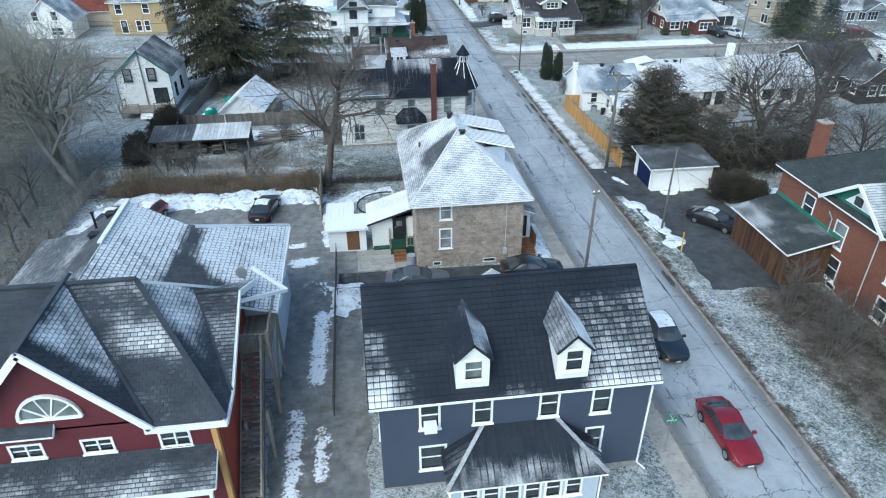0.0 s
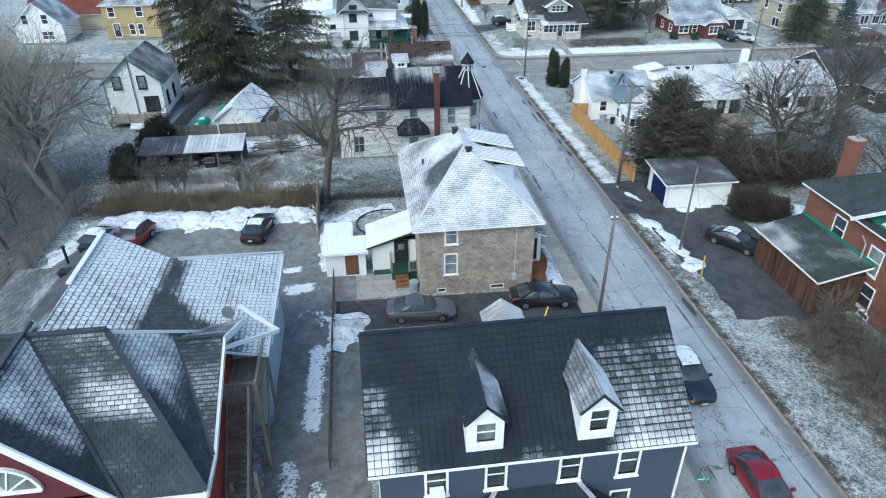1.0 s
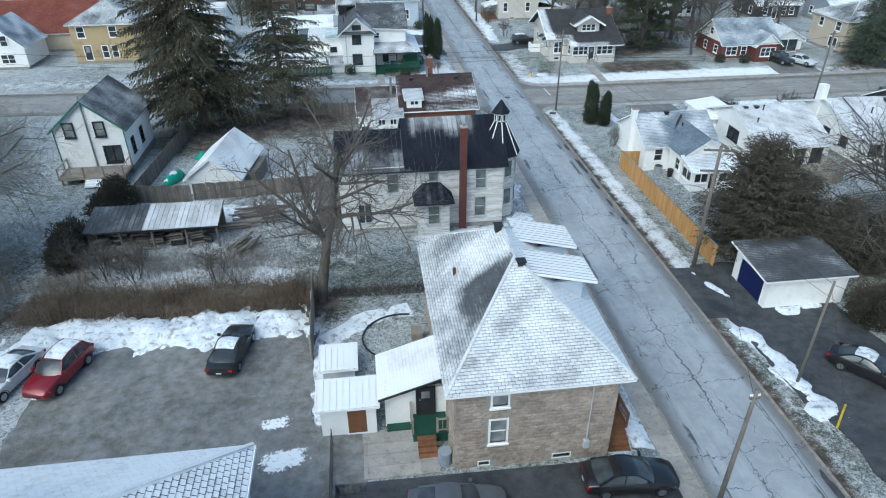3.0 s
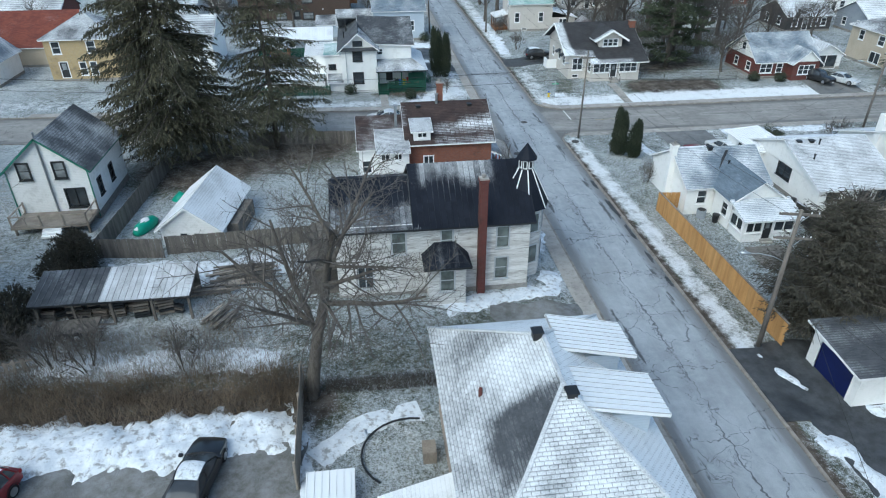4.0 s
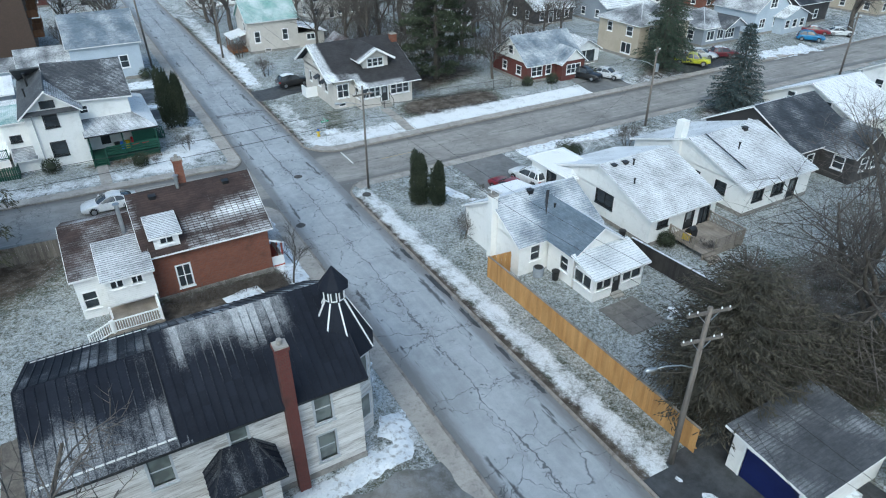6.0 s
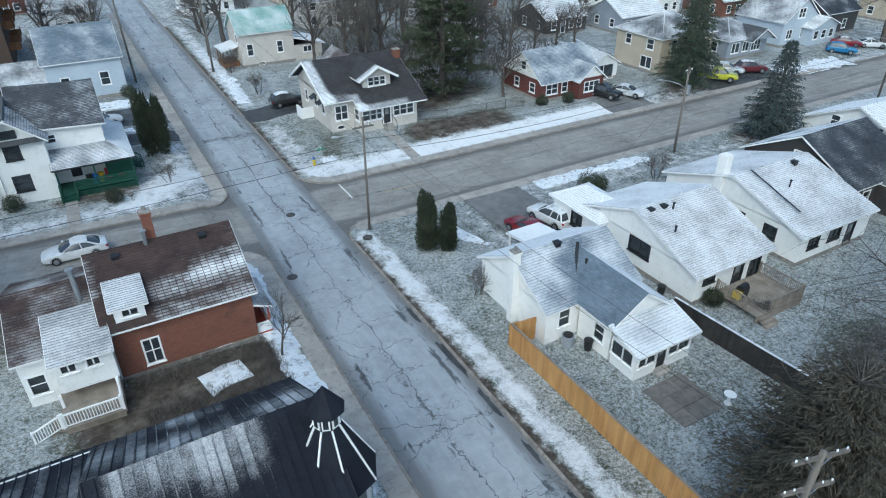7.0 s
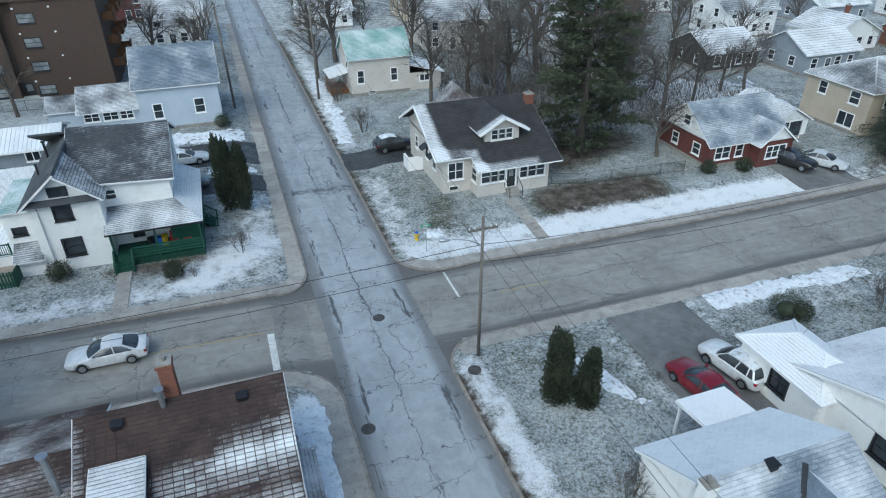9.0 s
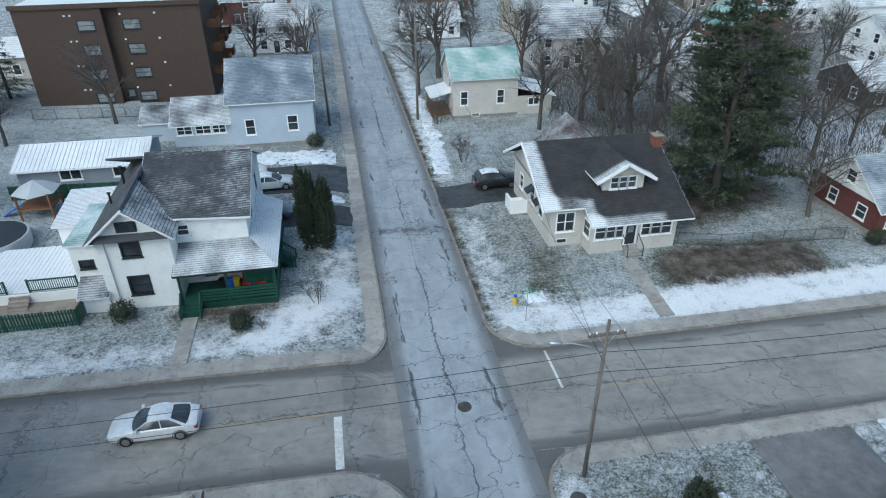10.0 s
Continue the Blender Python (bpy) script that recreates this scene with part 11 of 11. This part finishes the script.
for x in (6.7, 7.7):
    ch = empty("porch_chair", x, 118.4, 1.6, 180, "red cushioned porch chair", "chair", "porch chairs")
    sh = Shape()
    sh.box(-0.32, -0.3, 0.35, 0.32, 0.3, 0.47)
    part("seat", sh, "redp", ch)
    sh = Shape()
    sh.prism([(-0.32, -0.3, 0.47), (0.32, -0.3, 0.47), (0.32, -0.42, 1.0), (-0.32, -0.42, 1.0)], (0, -0.09, 0))
    part("backrest", sh, "redp", ch)
    for a in (-0.28, 0.28):
        for b in (-0.26, 0.26):
            sh = Shape()
            sh.box(a - 0.025, b - 0.025, 0, a + 0.025, b + 0.025, 0.35)
            part("leg", sh, "black", ch)
# garden path to the green porch
gp = tagged(empty("garden_path", 3.0, 113.4, land(3, 113.4)), "narrow concrete garden path to the green porch", "path", kind="structure")
for k in range(5):
    sh = Shape()
    sh.box(-0.5, -2.5 + k, -0.1, 0.5, -1.53 + k, 0.06)
    part("slab", sh, "walk", gp)
# back deck, pool and play house beside the porch house
dk = empty("back_deck", -9.0, 122.0, land(-9, 122), 0, "snowy back deck with green railings and white lattice", "deck")
sh = Shape()
for k in range(26):
    sh.box(-4.2 + 0.32 * k, -2.6, 0.85, -3.9 + 0.32 * k, 4.0, 0.92, 0.2, 0.95)
apart("board", sh, "flat_roof", dk)
sh = Shape()
sh.box(-4.2, -2.7, -0.1, 4.1, -2.6, 0.85)
part("lattice", sh, "trim", dk)
railing(dk, [(-4.2, -2.6, 0.92), (-0.6, -2.6, 0.92)], mat="green_wood")
railing(dk, [(0.9, -2.6, 0.92), (4.1, -2.6, 0.92)], mat="green_wood")
steps(dk, -0.5, 0.8, -2.6, 0.92, 0.0, -1, mat="wood", n=4)
sh = Shape()
sh.box(-2.6, -5.4, -0.05, 4.2, -2.7, 0.1)
part("lower_deck", sh, "wood", dk)
pl = empty("swimming_pool", -14.0, 128.0, land(-14, 128), 0, "round covered swimming pool dusted with snow", "pool")
sh = Shape()
sh.tube([(0, 0, 0), (0, 0, 1.15)], 2.8, 28)
part("wall", sh, "greytrim", pl)
sh = Shape()
sh.tube([(0, 0, 1.1), (0, 0, 1.18)], 2.65, 28)
part("cover", sh, "darktrim", pl)
gz = empty("gazebo", -12.2, 134.0, land(-12, 134), 0, "wooden play house with pale tarp roof and blue slide", "play house")
sh = Shape()
for x in (-1.3, 1.3):
    for y in (-1.3, 1.3):
        sh.box(x - 0.07, y - 0.07, 0, x + 0.07, y + 0.07, 2.4)
sh.box(-1.4, -1.4, 1.0, 1.4, 1.4, 1.12)
part("frame", sh, "brown_wood", gz)
sh = Shape()
sh.tube([(0, 0, 2.35), (0, 0, 3.3)], [2.0, 0.05], 6)
part("roof", sh, "greytrim", gz)
sh = Shape()
sh.prism([(-1.4, -0.3, 1.1), (-1.4, 0.3, 1.1), (-3.2, 0.3, 0.1), (-3.2, -0.3, 0.1)], (0, 0, 0.08))
part("slide", sh, "blue", gz)
# boats and tarps in the white house's yard
bt = empty("rowing_boat", -18.6, 80.0, land(-18, 80), 70, "small upturned boat with pale green hull", "boat")
sh = Shape()
sh.tube([(-1.5, 0, 0.2), (-0.9, 0, 0.3), (0, 0, 0.32), (0.9, 0, 0.3), (1.6, 0, 0.12)], [0.3, 0.55, 0.62, 0.5, 0.05], 10)
part("hull", sh, "tarp", bt, smooth=True)
sh = Shape()
sh.tube([(-1.4, 0, 0.45), (0, 0, 0.62), (1.2, 0, 0.42)], [0.2, 0.42, 0.1], 8)
part("cover", sh, "trim", bt, smooth=True)
tb = Shape()
tb.tube([(-17.6, 85.3, 1.2), (-17.0, 85.6, 1.5), (-16.4, 85.9, 1.2)], [0.5, 0.8, 0.4], 9)
thing("tarp_bundle", tb, "tarp", "green tarpaulin over stored things", "tarpaulin", smooth=True)
ta = Shape()
ta.prism([(-15.2, 77.2, 1.2), (-11.6, 77.4, 1.2), (-11.8, 78.1, 2.1), (-15.0, 77.9, 2.1)], (0, 0.05, 0.06))
thing("tarp_sheet", ta, "tarp", "green tarpaulin sheet against the small garage", "tarpaulin")
cb = Shape()
r = random.Random(3)
for k in range(30):
    a, b = r.uniform(-15.5, -12), r.uniform(86.6, 89)
    cb.beam((a, b, 1.3 + 0.3 * r.random()), (a + r.uniform(-0.7, 0.7), b + r.uniform(-0.7, 0.7), 1.4 + 0.7 * r.random()), 0.08)
thing("firewood_heap", cb, "wood", "loose heap of firewood behind the garage", "firewood", "", "stuff")
# hoop garden bed
hb = Shape()
pts = [(1.6 + 2.6 * math.cos(a), 53.3 + 2.4 * math.sin(a), land(0, 53) + 0.12) for a in np.linspace(1.3, 4.0, 14)]
hb.tube(pts, 0.06, 5)
thing("garden_edging", hb, "darktrim", "curved dark garden edging in the snow", "garden edging")
bn = Shape()
bn.box(2.2, 52.5, land(2, 52), 2.9, 53.4, land(2, 52) + 0.8)
thing("compost_box", bn, "wood", "wooden compost box in the small garden", "box")

# ---- single blocks of the stone house ----
def stone_blocks():
    top = next(o for o in bpy.data.objects if o.get("label", "").startswith("two-storey rock-faced"))
    inv = top.matrix_basis.inverted()
    r = random.Random(2)
    kinds = []
    for q in range(4):
        sh = Shape()
        n = [(0, 0), (0.5, 0), (1, 0), (0, 1), (0.5, 1), (1, 1)]
        d = [r.uniform(0.025, 0.05) for _ in n]
        P = [(a * 0.42, -d[k], b * 0.2) for k, (a, b) in enumerate(n)]
        c = (0.21, -0.065 - 0.02 * r.random(), 0.1)
        for i, j in ((0, 1), (1, 2), (2, 5), (5, 4), (4, 3), (3, 0)):
            sh.poly([P[i], P[j], c])
        for i, j in ((0, 1), (1, 2), (2, 5), (5, 4), (4, 3), (3, 0)):
            sh.poly([(P[i][0], 0.01, P[i][2]), (P[j][0], 0.01, P[j][2]), P[j], P[i]])
        kinds.append(sh)
    meshes = [k.mesh("block", M["stone"]) for k in kinds]
    holes = [(5.2, 5.1, 6.25, 6.8), (5.15, 2.6, 6.25, 4.45), (4.65, 1.1, 5.4, 1.55), (8.6, 1.1, 9.7, 1.55)]
    rest = Shape()
    made = 0
    z, row = 0.95, 0
    while z < 6.55:
        x = 3.52 - (0.215 if row % 2 else 0)
        while x < 11.68:
            x0, x1 = max(x, 3.52), min(x + 0.42, 11.68)
            blocked = any(x1 > h[0] and x0 < h[2] and z + 0.2 > h[1] and z < h[3] for h in holes)
            if not blocked and x1 - x0 > 0.1:
                s = (x1 - x0) / 0.42
                if made < 300 and 1.5 < z < 5.5:
                    ob = new("block", meshes[r.randrange(4)])
                    ob.parent = top
                    ob.matrix_parent_inverse = inv
                    ob.matrix_basis = Matrix.Translation((x0, 42.245, z)) @ Matrix.Diagonal((s, 1, 1, 1))
                    made += 1
                else:
                    k = kinds[r.randrange(4)]
                    n = len(rest.v)
                    rest.v += [(x0 + a * s, 42.245 + b, z + c) for a, b, c in k.v]
                    rest.s += [0.0] * len(k.v)
                    rest.f += [tuple(i + n for i in f) for f in k.f]
            x += 0.43
        z += 0.212
        row += 1
    # the street side and the back, joined
    for x0, y0, u, nrm, L, hl in ((11.7, 42.3, (0, 1), (1, 0), 14.0, [(44.5, 0, 48.0, 4.7), (46.8, 2.8, 48.1, 4.7), (51.8, 2.8, 53.1, 4.7), (47.8, 5.1, 49.1, 6.8)]), (3.5, 42.3, (0, 1), (-1, 0), 14.0, [(45.3, 0, 48.9, 4.9), (49.8, 5, 51.1, 6.7)])):
        z, row = 0.95, 0
        while z < 6.5:
            d = -0.2 if row % 2 else 0.0
            while d < L:
                a, b = max(0, d), min(L, d + 0.42)
                yy = y0 + a
                if b - a > 0.1 and not any(yy + (b - a) > h[0] and yy < h[2] and z + 0.2 > h[1] and z < h[3] for h in hl):
                    k = kinds[r.randrange(4)]
                    n = len(rest.v)
                    s = (b - a) / 0.42
                    rest.v += [(x0 - q * nrm[0], yy + p * s, z + c) for p, q, c in k.v]
                    rest.s += [0.0] * len(k.v)
                    rest.f += [tuple(i + n for i in f) for f in k.f]
                d += 0.43
            z += 0.212
            row += 1
    ob = part("blockwork", rest, "stone_joined", top)
    ob.matrix_parent_inverse = inv
    ob["kind"] = "stuff"


stone_blocks()
